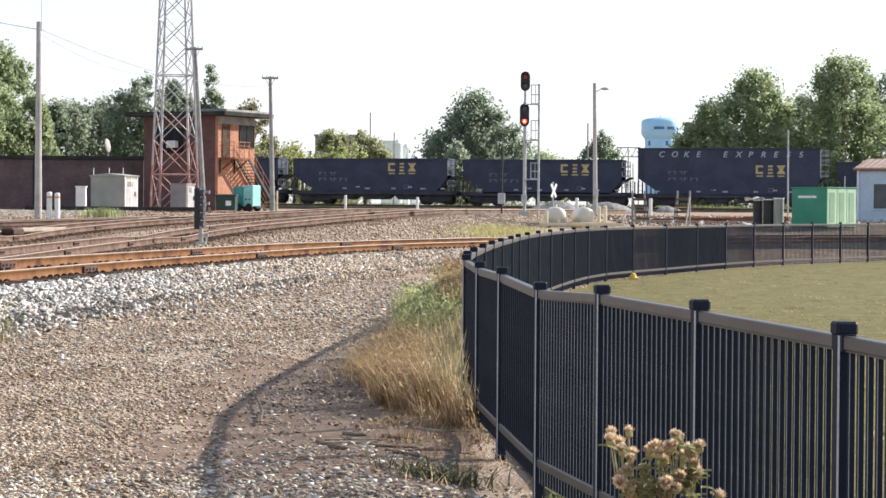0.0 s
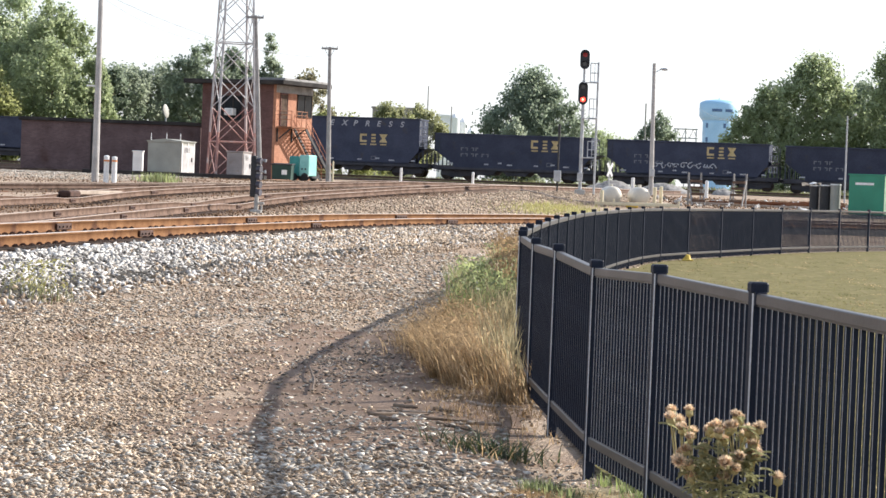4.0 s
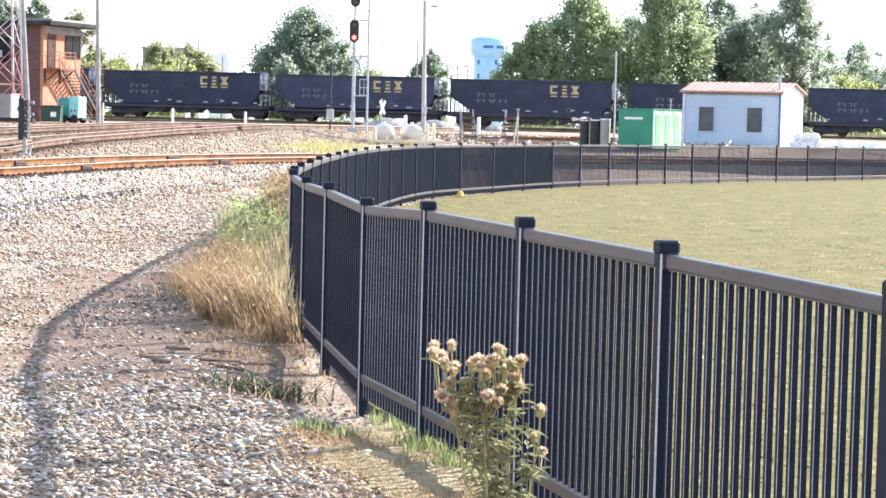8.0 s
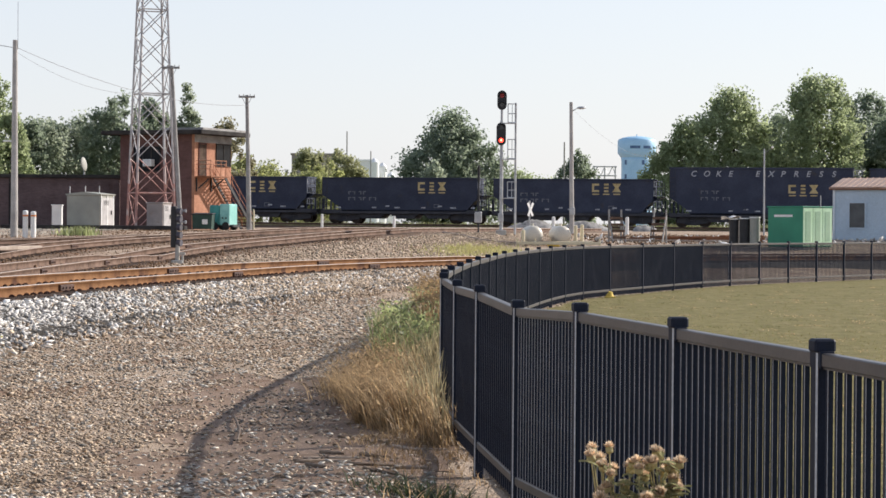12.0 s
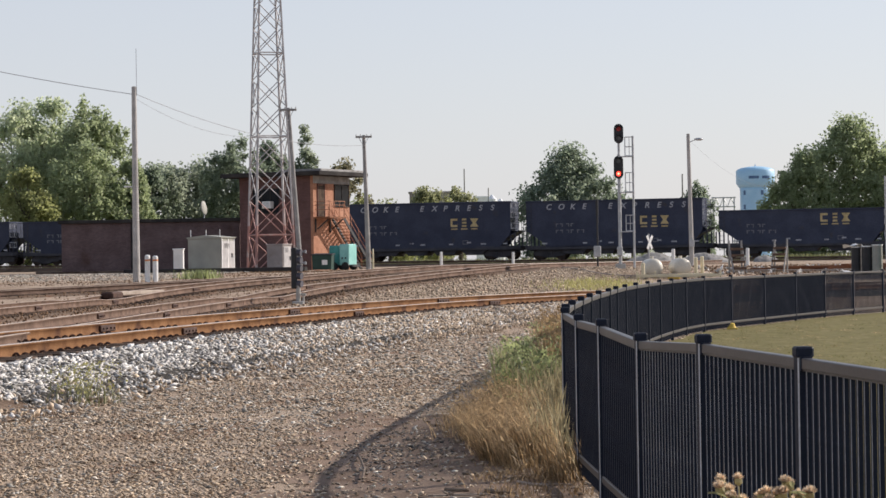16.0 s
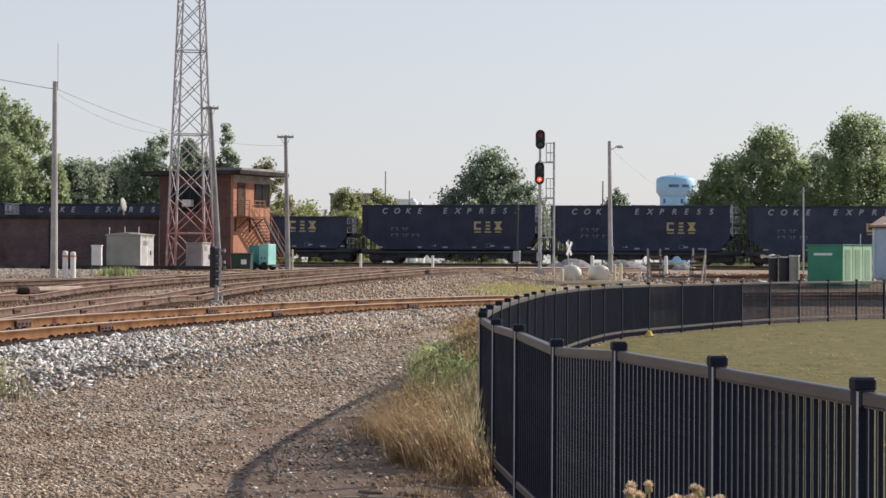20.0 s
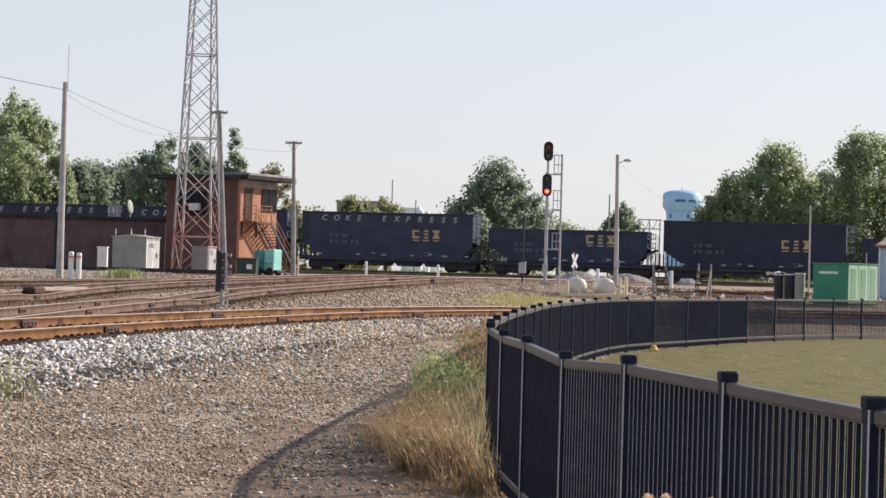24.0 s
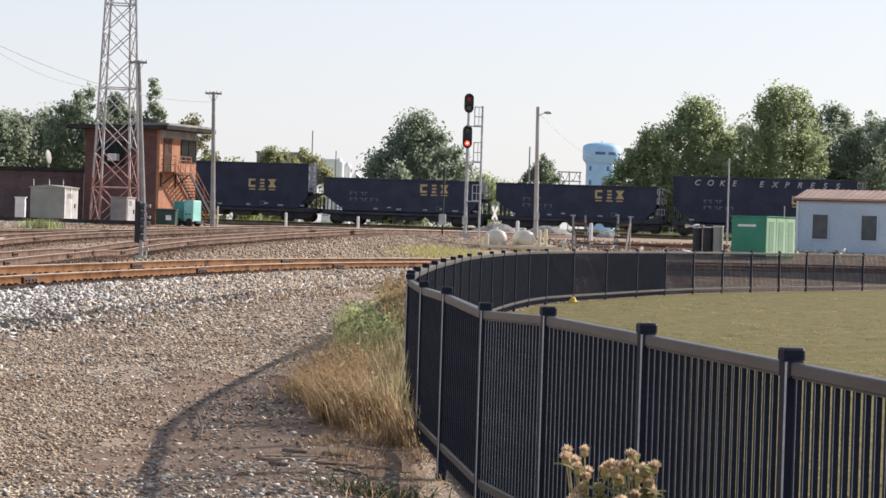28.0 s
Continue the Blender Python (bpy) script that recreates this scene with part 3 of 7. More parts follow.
def dry_turf():
    """A ragged mat of dry turf along the near fence foot."""
    py, pu = np.arange(6.8, 12.75, 0.05), np.arange(-0.95, 0.16, 0.03)
    gx, gy = np.meshgrid(pu, py)
    fx = gx + np.interp(gy, FENCE_Y, FENCE_X)
    rng = np.random.default_rng(15)
    edge = 0.07 * np.sin(gy * 3.1) + 0.05 * np.sin(gy * 7.7 + gx * 9) + 0.04 * np.sin(gx * 31 - gy * 13) + rng.normal(0, 0.035, gx.shape)
    inside = gx + edge > -0.62 + 0.45 * np.clip((gy - 11.4) / 1.3, 0, 1)
    nx, ny = len(pu), len(py)
    i = (np.arange(ny - 1)[:, None] * nx + np.arange(nx - 1)[None])[inside[:-1, :-1]].ravel()
    f = np.stack([i, i + 1, i + nx + 1, i + nx], 1)
    z = rough_land(fx, gy) + 0.012 + 0.006 * np.sin(gx * 23) * np.sin(gy * 19)
    v = np.stack([fx.ravel(), gy.ravel(), z.ravel()], 1)
    used = np.unique(f)
    back = np.zeros(len(v), int)
    back[used] = np.arange(len(used))
    return scatter_mesh("dry_turf", v[used], back[f], np.zeros((1, 3)), np.ones((1, 3)), np.eye(3)[None], M["dry_turf"])


solo("dry_turf", dry_turf(), None, "matted dry yellow turf along the fence foot", "turf", "structure")

# lawn inside the fence
ly = np.unique(np.r_[np.arange(-10, 80, 0.5), np.arange(80, 88.6, 0.4)])
lu = np.r_[0, np.linspace(0.02, 1, 60)]
lx = np.interp(ly, FENCE_Y, FENCE_X)
gx = (lx[:, None] + 0.10 + lu[None] ** 1.5 * (75 - lx[:, None]))
gy = np.repeat(ly[:, None], len(lu), 1)
lz = land(gx, gy) + 0.03
i = (np.arange(len(ly) - 1)[:, None] * len(lu) + np.arange(len(lu) - 1)[None]).ravel()
solo("lawn", scatter_mesh("lawn", np.stack([gx.ravel(), gy.ravel(), lz.ravel()], 1), np.stack([i, i + 1, i + len(lu) + 1, i + len(lu)], 1), np.zeros((1, 3)), np.ones((1, 3)), np.eye(3)[None], M["lawn"]), None,
     "dry yellow-green mown lawn inside the black fence", "lawn", "structure")

my = np.r_[np.arange(186, 230, 4), 260, 320, 420, 700]
mx = np.r_[-400, np.arange(-120, 130, 8), 400]
solo("meadow", grid("meadow", mx, my, lambda x, y: land(x, y) + 0.06 + 0.04 * np.sin(x) * np.sin(y), M["meadow"]), None, "rough green meadow beyond the main line", "meadow", "structure")


def sweep(name, line, zs, profile, mat, shift=0.0):
    """A profile (sideways to the left, up) swept along a line with heights zs."""
    p = np.asarray(line, float)
    d = np.gradient(p, axis=0)
    d /= np.linalg.norm(d, axis=1)[:, None]
    left = np.stack([-d[:, 1], d[:, 0]], 1)
    k = len(profile)
    v = np.zeros((len(p), k, 3))
    for j, (s, u) in enumerate(profile):
        v[:, j, :2] = p + left * (s + shift)
        v[:, j, 2] = zs + u
    i = (np.arange(len(p) - 1)[:, None] * k + np.arange(k - 1)[None]).ravel()
    f = np.stack([i, i + 1, i + k + 1, i + k], 1)
    return scatter_mesh(name, v.reshape(-1, 3), f[:, ::-1], np.zeros((1, 3)), np.ones((1, 3)), np.eye(3)[None], mat)


RAIL_PROFILE = [(-0.07, 0), (-0.07, 0.015), (-0.012, 0.035), (-0.012, 0.135), (-0.036, 0.15), (-0.036, 0.172)]
RAIL_PROFILE = RAIL_PROFILE + [(-s, u) for s, u in RAIL_PROFILE[::-1]]
HEAD_PROFILE = [(-0.034, 0.173), (-0.028, 0.182), (0.028, 0.182), (0.034, 0.173)]


def track(name, line, zs, label, tilt=0.0, ties=True, width=1.9, bed="ballast", steel="old_rail"):
    """Ballast bed, ties, two rails with worn heads."""
    root = thing(name, Matrix(), label, "railway track", kind="structure")
    part("ballast", sweep("ballast", line, zs, [(width + 1.1, -0.42), (width, -0.06), (1.0, -0.03), (-1.0, -0.03), (-width, -0.06), (-width - 1.1, -0.42)][::-1], M[bed]), None, root)
    for side in (-0.75, 0.75):
        rail = part("rail", sweep("rail", line, zs + (tilt if side > 0 else 0), RAIL_PROFILE, M[steel], side), None, root)
        part("rail_head", sweep("rail_head", line, zs + (tilt if side > 0 else 0), HEAD_PROFILE, M["railhead" if steel == "rail" else "old_head"], side), None, rail)
    if ties:
        p = np.asarray(line)
        d = np.gradient(p, axis=0)
        tie = B()
        box(tie, (0, 0, -0.06), (2.6, 0.23, 0.11), bevel=0.012)
        me = finish(tie, "tie", M["tie"])
        for k in range(0, len(p), 1):
            if p[k][1] < 14 or p[k][1] > 100:
                continue
            t = new("tie", me)
            t.parent = root
            t.matrix_basis = pose(p[k][0], p[k][1], zs[k] + (tilt / 2), 0, 0, math.degrees(math.atan2(d[k][1], d[k][0])) - 90)
    return root


def base_z(line, lift):
    return np.maximum(land(line[:, 0], line[:, 1]) + lift, 0.40)


Z1, Z2, Z3 = base_z(TRACK_1, 0.06), base_z(TRACK_2, 0.08), base_z(TRACK_3, 0.08)
track_1 = track("track_1", TRACK_1, Z1, "curving rusty railway track on white ballast", 0.06, steel="rail")
track_2 = track("track_2", TRACK_2, Z2, "rusty yard track running towards the crossing", bed="brown_ballast")
track_3 = track("track_3", TRACK_3, Z3, "rusty siding beside the yard track", bed="brown_ballast")
track_5 = track("track_5", TRACK_5, base_z(TRACK_5, 0.08), "rusty siding joining the yard tracks", bed="brown_ballast")
line_main = np.stack([np.array([TRAIN_P.x + s * TRAIN_U.x, TRAIN_P.y + s * TRAIN_U.y]) for s in np.linspace(-260, 330, 240)])
zm = RAIL_Z - 0.182 + np.linspace(-260, 330, 240) * TRAIN_U.z
track_4 = track("track_4", line_main, zm, "main line track under the passing coal train", ties=False, width=2.4, bed="brown_ballast")


def rail_fittings():
    """Spring clips along the foot of the near rail, and a few joint bars."""
    near = curve_line(NEAR_RAIL, 0.36)
    far = curve_line([(x - 1.46, y + 0.26) for x, y in NEAR_RAIL], 0.36)
    # a ring of bent bar standing on the rail foot
    vs, fs = [], []
    for i in range(9):
        a = 2 * math.pi * i / 9
        for j in range(3):
            b = 2 * math.pi * j / 3
            r = 0.044 + 0.022 * math.cos(b)
            vs.append((0.022 * math.sin(b), r * math.cos(a), 0.018 + r * math.sin(a)))
            fs.append((3 * i + j, 3 * ((i + 1) % 9) + j, 3 * ((i + 1) % 9) + (j + 1) % 3, 3 * i + (j + 1) % 3))
    me = raw("clip", vs, fs, M["clip"])
    d = np.gradient(near, axis=0)
    rng = np.random.default_rng(8)
    z = 0.40
    for k in range(len(near)):
        if 20 < near[k][1] < 67 and rng.uniform() > 0.08:
            c = new("clip", me)
            c.parent = track_1
            a = math.atan2(d[k][1], d[k][0])
            c.matrix_basis = pose(near[k][0] + 0.12 * math.sin(a), near[k][1] - 0.12 * math.cos(a), z + rng.uniform(-0.012, 0.01), rng.uniform(-14, 14), rng.uniform(-14, 14), math.degrees(a) + rng.uniform(-20, 20))
    d = np.gradient(far, axis=0)
    for k in range(len(far)):
        if 22 < far[k][1] < 64 and rng.uniform() > 0.25:
            c = new("clip", me)
            c.parent = track_1
            a = math.atan2(d[k][1], d[k][0])
            c.matrix_basis = pose(far[k][0] + 0.12 * math.sin(a), far[k][1] - 0.12 * math.cos(a), z + 0.045, rng.uniform(-14, 14), rng.uniform(-14, 14), math.degrees(a) + rng.uniform(-20, 20))
    for line, zz, off in ((TRACK_1, Z1, -0.75), (TRACK_1, Z1 + 0.06, 0.75), (TRACK_2, Z2, -0.75), (TRACK_2, Z2, 0.75), (TRACK_3, Z3, -0.75)):
        dd = np.gradient(line, axis=0)
        for k in range(60, len(line) - 30, 19):
            if 20 < line[k][1] < 90:
                a = math.atan2(dd[k][1], dd[k][0])
                b = B()
                box(b, (0, 0, 0), (0.75, 0.05, 0.11), bevel=0.01)
                for j in (-0.28, -0.1, 0.1, 0.28):
                    rod(b, (j, -0.03, 0), (j, -0.05, 0), 0.018, n=6)
                o = part("joint_bar", b, M["clip"], track_1)
                o.matrix_basis = pose(line[k][0] - off * math.sin(a) + 0.034 * math.sin(a), line[k][1] + off * math.cos(a) - 0.034 * math.cos(a), zz[k] + 0.085, 0, 0, math.degrees(a))


rail_fittings()


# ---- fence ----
PICKET, GLINT = 0.0205, 0.0015


def foot(k):
    """Height on which a post's panels are hung."""
    x, y = FENCE[k]
    return POST_LIFT[k] if k in POST_LIFT else float(land(x, y)) * 0.6 if y > 20 else 0.015


def fence():
    root = thing("fence", Matrix(), "black metal picket fence curving round the lawn", "fence")
    bm = B()
    box(bm, (0, 0, 0.50), (0.064, 0.064, 1.40), bevel=0.006)
    # near outer corner coloured pale for the glint down the post
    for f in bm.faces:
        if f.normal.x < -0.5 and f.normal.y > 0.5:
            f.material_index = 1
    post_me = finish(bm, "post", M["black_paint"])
    post_me.materials.append(M["glint_edge"])
    bm = B()
    box(bm, (0, 0, 1.213), (0.078, 0.078, 0.048), bevel=0.008)
    cap_me = finish(bm, "cap", M["black_paint"])
    # square bars; those by the path have a glint painted on one corner
    p, w = PICKET / 2, GLINT
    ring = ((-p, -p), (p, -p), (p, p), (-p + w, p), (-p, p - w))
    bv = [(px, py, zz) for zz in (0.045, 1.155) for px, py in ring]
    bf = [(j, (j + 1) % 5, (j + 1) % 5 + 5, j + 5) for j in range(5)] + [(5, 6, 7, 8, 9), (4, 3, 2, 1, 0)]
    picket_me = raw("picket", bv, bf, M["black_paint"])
    glint_me = raw("glint_picket", bv, bf, M["black_paint"])
    glint_me.materials.append(M["glint_edge"])
    glint_me.polygons.foreach_set("material_index", [0, 0, 0, 1, 0, 0, 0])
    singles, rest_p, rest_t = 0, [], []
    for k, (x, y) in enumerate(FENCE):
        z = foot(k)
        a = FENCE[max(0, k - 1)]
        b = FENCE[min(len(FENCE) - 1, k + 1)]
        turn = math.degrees(math.atan2(b[1] - a[1], b[0] - a[0]))
        post = part("post", post_me, None, root)
        post.matrix_basis = pose(x, y, z, 0, 0, turn)
        part("cap", cap_me, None, post)
        if k == len(FENCE) - 1:
            continue
        nx, ny = FENCE[k + 1]
        nz = foot(k + 1)
        p0, p1 = Vector((x, y, z)), Vector((nx, ny, nz))
        d = p1 - p0
        yaw = math.degrees(math.atan2(d.y, d.x))
        rise = -math.degrees(math.atan2(d.z, d.xy.length))
        mid = (p0 + p1) / 2
        ln = d.xy.length - 0.066
        for nm, zc, h in (("top_rail", 1.165, 0.048), ("bottom_rail", 0.165, 0.045)):
            bm = B()
            box(bm, (0, 0, 0), (ln, 0.044, h), bevel=0.004)
            box(bm, (0, 0.0, -h / 2 - 0.004), (ln, 0.030, 0.006))
            rail = part(nm, bm, M["rail_paint"], root, "grey-black rail, paled for its grazing sheen")
            rail.matrix_basis = pose(mid.x, mid.y, mid.z + zc, 0, rise, yaw)
            for s in (-1, 1):
                br = B()
                box(br, (s * (ln / 2 - 0.012), 0, 0), (0.024, 0.052, h + 0.012), bevel=0.003)
                part("bracket", br, M["black_paint"], rail)
        n = max(8, int(round(ln / 0.091)))
        spots = [p0 + d * ((0.033 + (j + 0.5) * ln / n) / d.length) for j in range(n)]
        if 7 <= k <= 17 and singles + n <= 300:
            singles += n
            for q in spots:
                pk = part("picket", glint_me if mid.y < 13.0 else picket_me, None, root)
                pk.matrix_basis = pose(q.x, q.y, q.z, 0, 0, yaw)
        else:
            c, s = math.cos(radians(yaw)), math.sin(radians(yaw))
            rest_p += [tuple(q) for q in spots]
            rest_t += [[[c, -s, 0], [s, c, 0], [0, 0, 1]]] * n
    me = scatter_mesh("picket_rest", bv, bf[:5], np.array(rest_p), np.ones((len(rest_p), 3)), np.array(rest_t), M["black_paint"])
    tagged(part("picket_rest", me, None, root), kind="stuff")
    return root


fence()


# ---- the train ----
def letters(text, size, mat, shear=0.0):
    cu = bpy.data.curves.new("letters", "FONT")
    cu.body, cu.size, cu.shear, cu.extrude, cu.offset = text, size, shear, 0.006, 0.012
    ob = new("letters", cu)
    bpy.context.view_layer.update()
    me = bpy.data.meshes.new_from_object(ob.evaluated_get(bpy.context.evaluated_depsgraph_get()))
    bpy.data.objects.remove(ob)
    me.materials.clear()
    me.materials.append(mat)
    v = np.zeros(len(me.vertices) * 3)
    me.vertices.foreach_get("co", v)
    v = v.reshape(-1, 3)
    return me, (v[:, 0].min(), v[:, 0].max())


def hopper(kind, m):
    """An open hopper car; x runs along it, z = 0 on the rail heads. kind: low, tall or lettered (tall with words)."""
    low = kind == "low"
    pitch, top = (13.9, 3.60) if low else (15.3, 4.58)
    h = pitch / 2 - 0.28
    he = h - 0.72          # the side stops short of the braked end
    label = {"low": "black open-top hopper car rolling in the coal train", "tall": "tall plain black hopper car rolling in the coal train", "lettered": "tall black hopper car with white slanted words along its side"}[kind]
    car = thing("hopper_car", m, label, "rail car", "cars of the coal train")
    paint, grime = M["hopper"], M["hopper_grime"]
    body = B()
    side = [(-h, top), (-h, 2.3), (-h + 1.3, 1.4), (-h + 1.65, 0.98), (h - 1.65, 0.98), (h - 1.3, 1.4), (he, 2.1), (he, top)]
    part("side_wall", prism(body, side, -1.55, -1.49), paint, car)
    part("side_wall", prism(B(), side, 1.49, 1.55), paint, car)
    for s in (-1, 1):
        part("end_wall", box(B(), (he - 0.03 if s > 0 else 0.03 - h, 0, (top + 2.3) / 2), (0.06, 2.98, top - 2.3)), paint, car)
        a, b = Vector((s * (h - 0.05), 0, 2.3)), Vector((s * (h - 3.0), 0, 0.75))
        part("slope_sheet", box(B(), tuple((a + b) / 2), ((a - b).length, 2.98, 0.05), ry=math.degrees(math.atan2(1.55, 2.95)) * -s), paint, car)
    bm = B()
    for y in (-1.56, 1.56):
        box(bm, ((he - h) / 2, y, top + 0.02), (h + he + 0.06, 0.14, 0.12), bevel=0.02)
    for ex in (-h, he):
        box(bm, (ex, 0, top + 0.02), (0.14, 3.0, 0.12), bevel=0.02)
    part("top_chord", bm, paint, car)
    bm = B()
    for y in (-1.5, 1.5):
        box(bm, (0, y, 0.95), (2 * h - 0.1, 0.10, 0.32), bevel=0.015)
    for s in (-1, 1):
        box(bm, (s * (h + 0.02), 0, 0.98), (0.16, 3.06, 0.24), bevel=0.015)
    box(bm, (0, 0, 0.85), (2 * h, 0.36, 0.30))
    part("underframe", bm, grime, car)
    # unseen heap added just under the rim to stop light through the car
    rng = np.random.default_rng(int(pitch * 10))
    lx, lyy = np.linspace(-h + 0.1, he - 0.1, 34), np.linspace(-1.45, 1.45, 9)
    bump = rng.normal(0, 0.05, (9, 34))
    part("load", grid("load", lx, lyy, lambda a, b: top - 0.22 - 0.09 * np.abs(b) + 0.06 * np.sin(a * 2.1) + bump, M["coke"]), None, car, "unseen black heap added inside to stop light")
    bays = 3 if low else 4
    for k in range(bays):
        cx = (k - (bays - 1) / 2) * (2 * h - 5.2) / bays
        w = (2 * h - 5.4) / bays
        bm = B()
        prism(bm, [(cx - w * 0.52, 1.0), (cx - w * 0.30, 0.45), (cx + w * 0.30, 0.45), (cx + w * 0.52, 1.0)], -1.3, 1.3)
        box(bm, (cx, 0, 0.44), (w * 0.62, 2.5, 0.07), bevel=0.01)
        part("hopper_bay", bm, grime, car)
    for sx in (-1, 1):
        for y in (-1.5, 1.5):
            part("corner_post", box(B(), (sx * (h - 0.02), y, 1.5), (0.10, 0.09, 1.0), bevel=0.01), paint, car)
            for back, tall in ((0.36, 1.05), (0.70, 0.82), (1.04, 0.58)):
                part("end_post", box(B(), (sx * (h - back), y, 0.98 + tall / 2), (0.08, 0.08, tall), bevel=0.01), paint, car)
    # ladders at the corners, grab irons and the brake wheel
    for sx in (-1, 1):
        bm = B()
        x0 = sx * (h - 0.22)
        for dx in (-0.2, 0.2):
            rod(bm, (x0 + dx, -1.60, 0.55), (x0 + dx, -1.60, top - 0.1), 0.018, n=6)
        for j in range(int((top - 0.7) / 0.36)):
            rod(bm, (x0 - 0.2, -1.60, 0.62 + j * 0.36), (x0 + 0.2, -1.60, 0.62 + j * 0.36), 0.016, n=6)
        part("ladder", bm, grime, car)
        if sx > 0:
            # pale railings stacked up the open end
            for low_z in (top - 0.52, top - 1.22, top - 2.1):
                er = part("end_railing", box(B(), (h - 0.36, -1.52, low_z + 0.42), (0.66, 0.05, 0.05)), M["white_mark"], car, "pale painted end railing")
                part("lower_bar", box(B(), (h - 0.36, -1.52, low_z), (0.66, 0.05, 0.05)), M["white_mark"], er)
                for j in range(4):
                    part("upright", box(B(), (h - 0.66 + 0.2 * j, -1.522, low_z + 0.21), (0.055, 0.05, 0.37)), M["white_mark"], er)
        bm = B()
        for y in (-0.35, 0.35):
            rod(bm, (sx * (h + 0.06), y - 0.6, 0.6), (sx * (h + 0.06), y - 0.6, top - 0.2), 0.018, n=6)
        for j in range(8):
            rod(bm, (sx * (h + 0.06), -0.95, 0.9 + j * 0.33), (sx * (h + 0.06), -0.25, 0.9 + j * 0.33), 0.016, n=6)
        part("end_ladder", bm, M["grey_mark"], car)
        bm = B()
        box(bm, (sx * (h + 0.14), 0, 0.88), (0.42, 0.22, 0.26), bevel=0.03)
        box(bm, (sx * (h + 0.30), 0.05, 0.88), (0.16, 0.3, 0.22), bevel=0.04)
        part("coupler", bm, grime, car)
        truck = B()
        for y in (-0.98, 0.98):
            prism(truck, [(-1.3, 0.62), (-1.2, 0.32), (-0.7, 0.30), (-0.35, 0.17), (0.35, 0.17), (0.7, 0.30), (1.2, 0.32), (1.3, 0.62), (0.7, 0.86), (-0.7, 0.86)], y - 0.07, y + 0.07)
        box(truck, (0, 0, 0.5), (0.36, 2.2, 0.3), bevel=0.03)
        tk = part("truck", truck, grime, car)
        tk.matrix_basis = pose(sx * (h - 1.75), 0, 0)
        for ax in (-0.89, 0.89):
            ws = B()
            rod(ws, (ax, -0.8, 0.46), (ax, 0.8, 0.46), 0.08, n=10)
            for y in (-0.75, 0.75):
                rod(ws, (ax, y - 0.065, 0.46), (ax, y + 0.065, 0.46), 0.46, n=24)
                rod(ws, (ax, y * 1.02 - 0.08, 0.46), (ax, y * 1.02 + 0.08, 0.46), 0.30, n=20)
            part("wheelset", ws, M["wheel"], tk)
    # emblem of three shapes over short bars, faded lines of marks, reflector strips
    ex = -h + 2 * h * (0.67 if low else 0.695)
    ez = top - 0.62 if low else top - 1.58
    for k in range(3):
        bm = B()
        x0 = ex + (k - 1) * 0.82
        if k == 0:
            box(bm, (x0 - 0.22, -1.555, ez), (0.16, 0.012, 0.66))
            for dz in (-0.25, 0.25):
                box(bm, (x0 + 0.06, -1.555, ez + dz), (0.40, 0.012, 0.16))
        elif k == 1:
            for dz in (-0.26, 0.0, 0.26):
                box(bm, (x0, -1.555, ez + dz), (0.36, 0.012, 0.15))
        else:
            prism(bm, [(x0 - 0.34, ez + 0.33), (x0 + 0.34, ez + 0.33), (x0 + 0.12, ez), (x0 + 0.34, ez - 0.33), (x0 - 0.34, ez - 0.33), (x0 - 0.12, ez)], -1.561, -1.549)
        box(bm, (x0, -1.555, ez - 0.50), (0.52, 0.012, 0.10))
        part("emblem_shape", bm, M["yellow_mark"], car, "worn yellow painted emblem")
    bm = B()
    mx = -h + 2 * h * 0.17
    for row, zz in enumerate((top - 1.15, top - 1.62)) if low else enumerate((top - 1.85, top - 2.35)):
        for g in range(2 if row == 0 else 3):
            for j in range(2):
                box(bm, (mx + g * 0.85 + j * 0.34, -1.556, zz + 0.09), (0.24, 0.012, 0.07))
                box(bm, (mx + g * 0.85 + j * 0.34 - 0.07 * (1 - 2 * ((g + j) % 2)), -1.556, zz - 0.03), (0.08, 0.012, 0.20))
    tagged(part("stencil", bm, M["grey_mark"], car, "faded pale stencilled marks"), kind="stuff")
    bm = B()
    for k, fx in enumerate((0.10, 0.32, 0.40, 0.46, 0.62, 0.72, 0.80, 0.92)):
        box(bm, (-h + 2 * h * fx, -1.557, 1.28 + (0.12 if k in (2, 5) else 0)), (0.34 if k % 3 else 0.44, 0.012, 0.11))
    tagged(part("reflector", bm, M["white_mark"], car), kind="stuff")
    bm = B()
    bx = -h + 2 * h * 0.70
    for dx, dz, sx2, sz2 in ((0, 0.13, 0.44, 0.05), (0, -0.13, 0.44, 0.05), (-0.2, 0, 0.05, 0.3), (0.2, 0, 0.05, 0.3)):
        box(bm, (bx + dx, -1.556, 1.42 + dz), (sx2, 0.012, sz2))
    part("panel_mark", bm, M["grey_mark"], car)
    if kind == "lettered":
        for me, lx in LETTERING:
            words = part("letter", me, None, car, "white slanted painted letter")
            words.matrix_basis = pose(-h + 1.6 + lx, -1.556, top - 0.62, 90, 0, 0)
    return car


def lettering():
    """The letters of COKE EXPRESS, widely spaced, each with its place along the side."""
    made, x, seen = [], 0.0, {}
    for ch in "COKE EXPRESS":
        if ch == " ":
            x += 1.1
            continue
        if ch not in seen:
            seen[ch] = letters(ch, 0.62, M["white_mark"], 0.25)[0]
        made.append((seen[ch], x))
        x += 0.97
    return made


LETTERING = lettering()
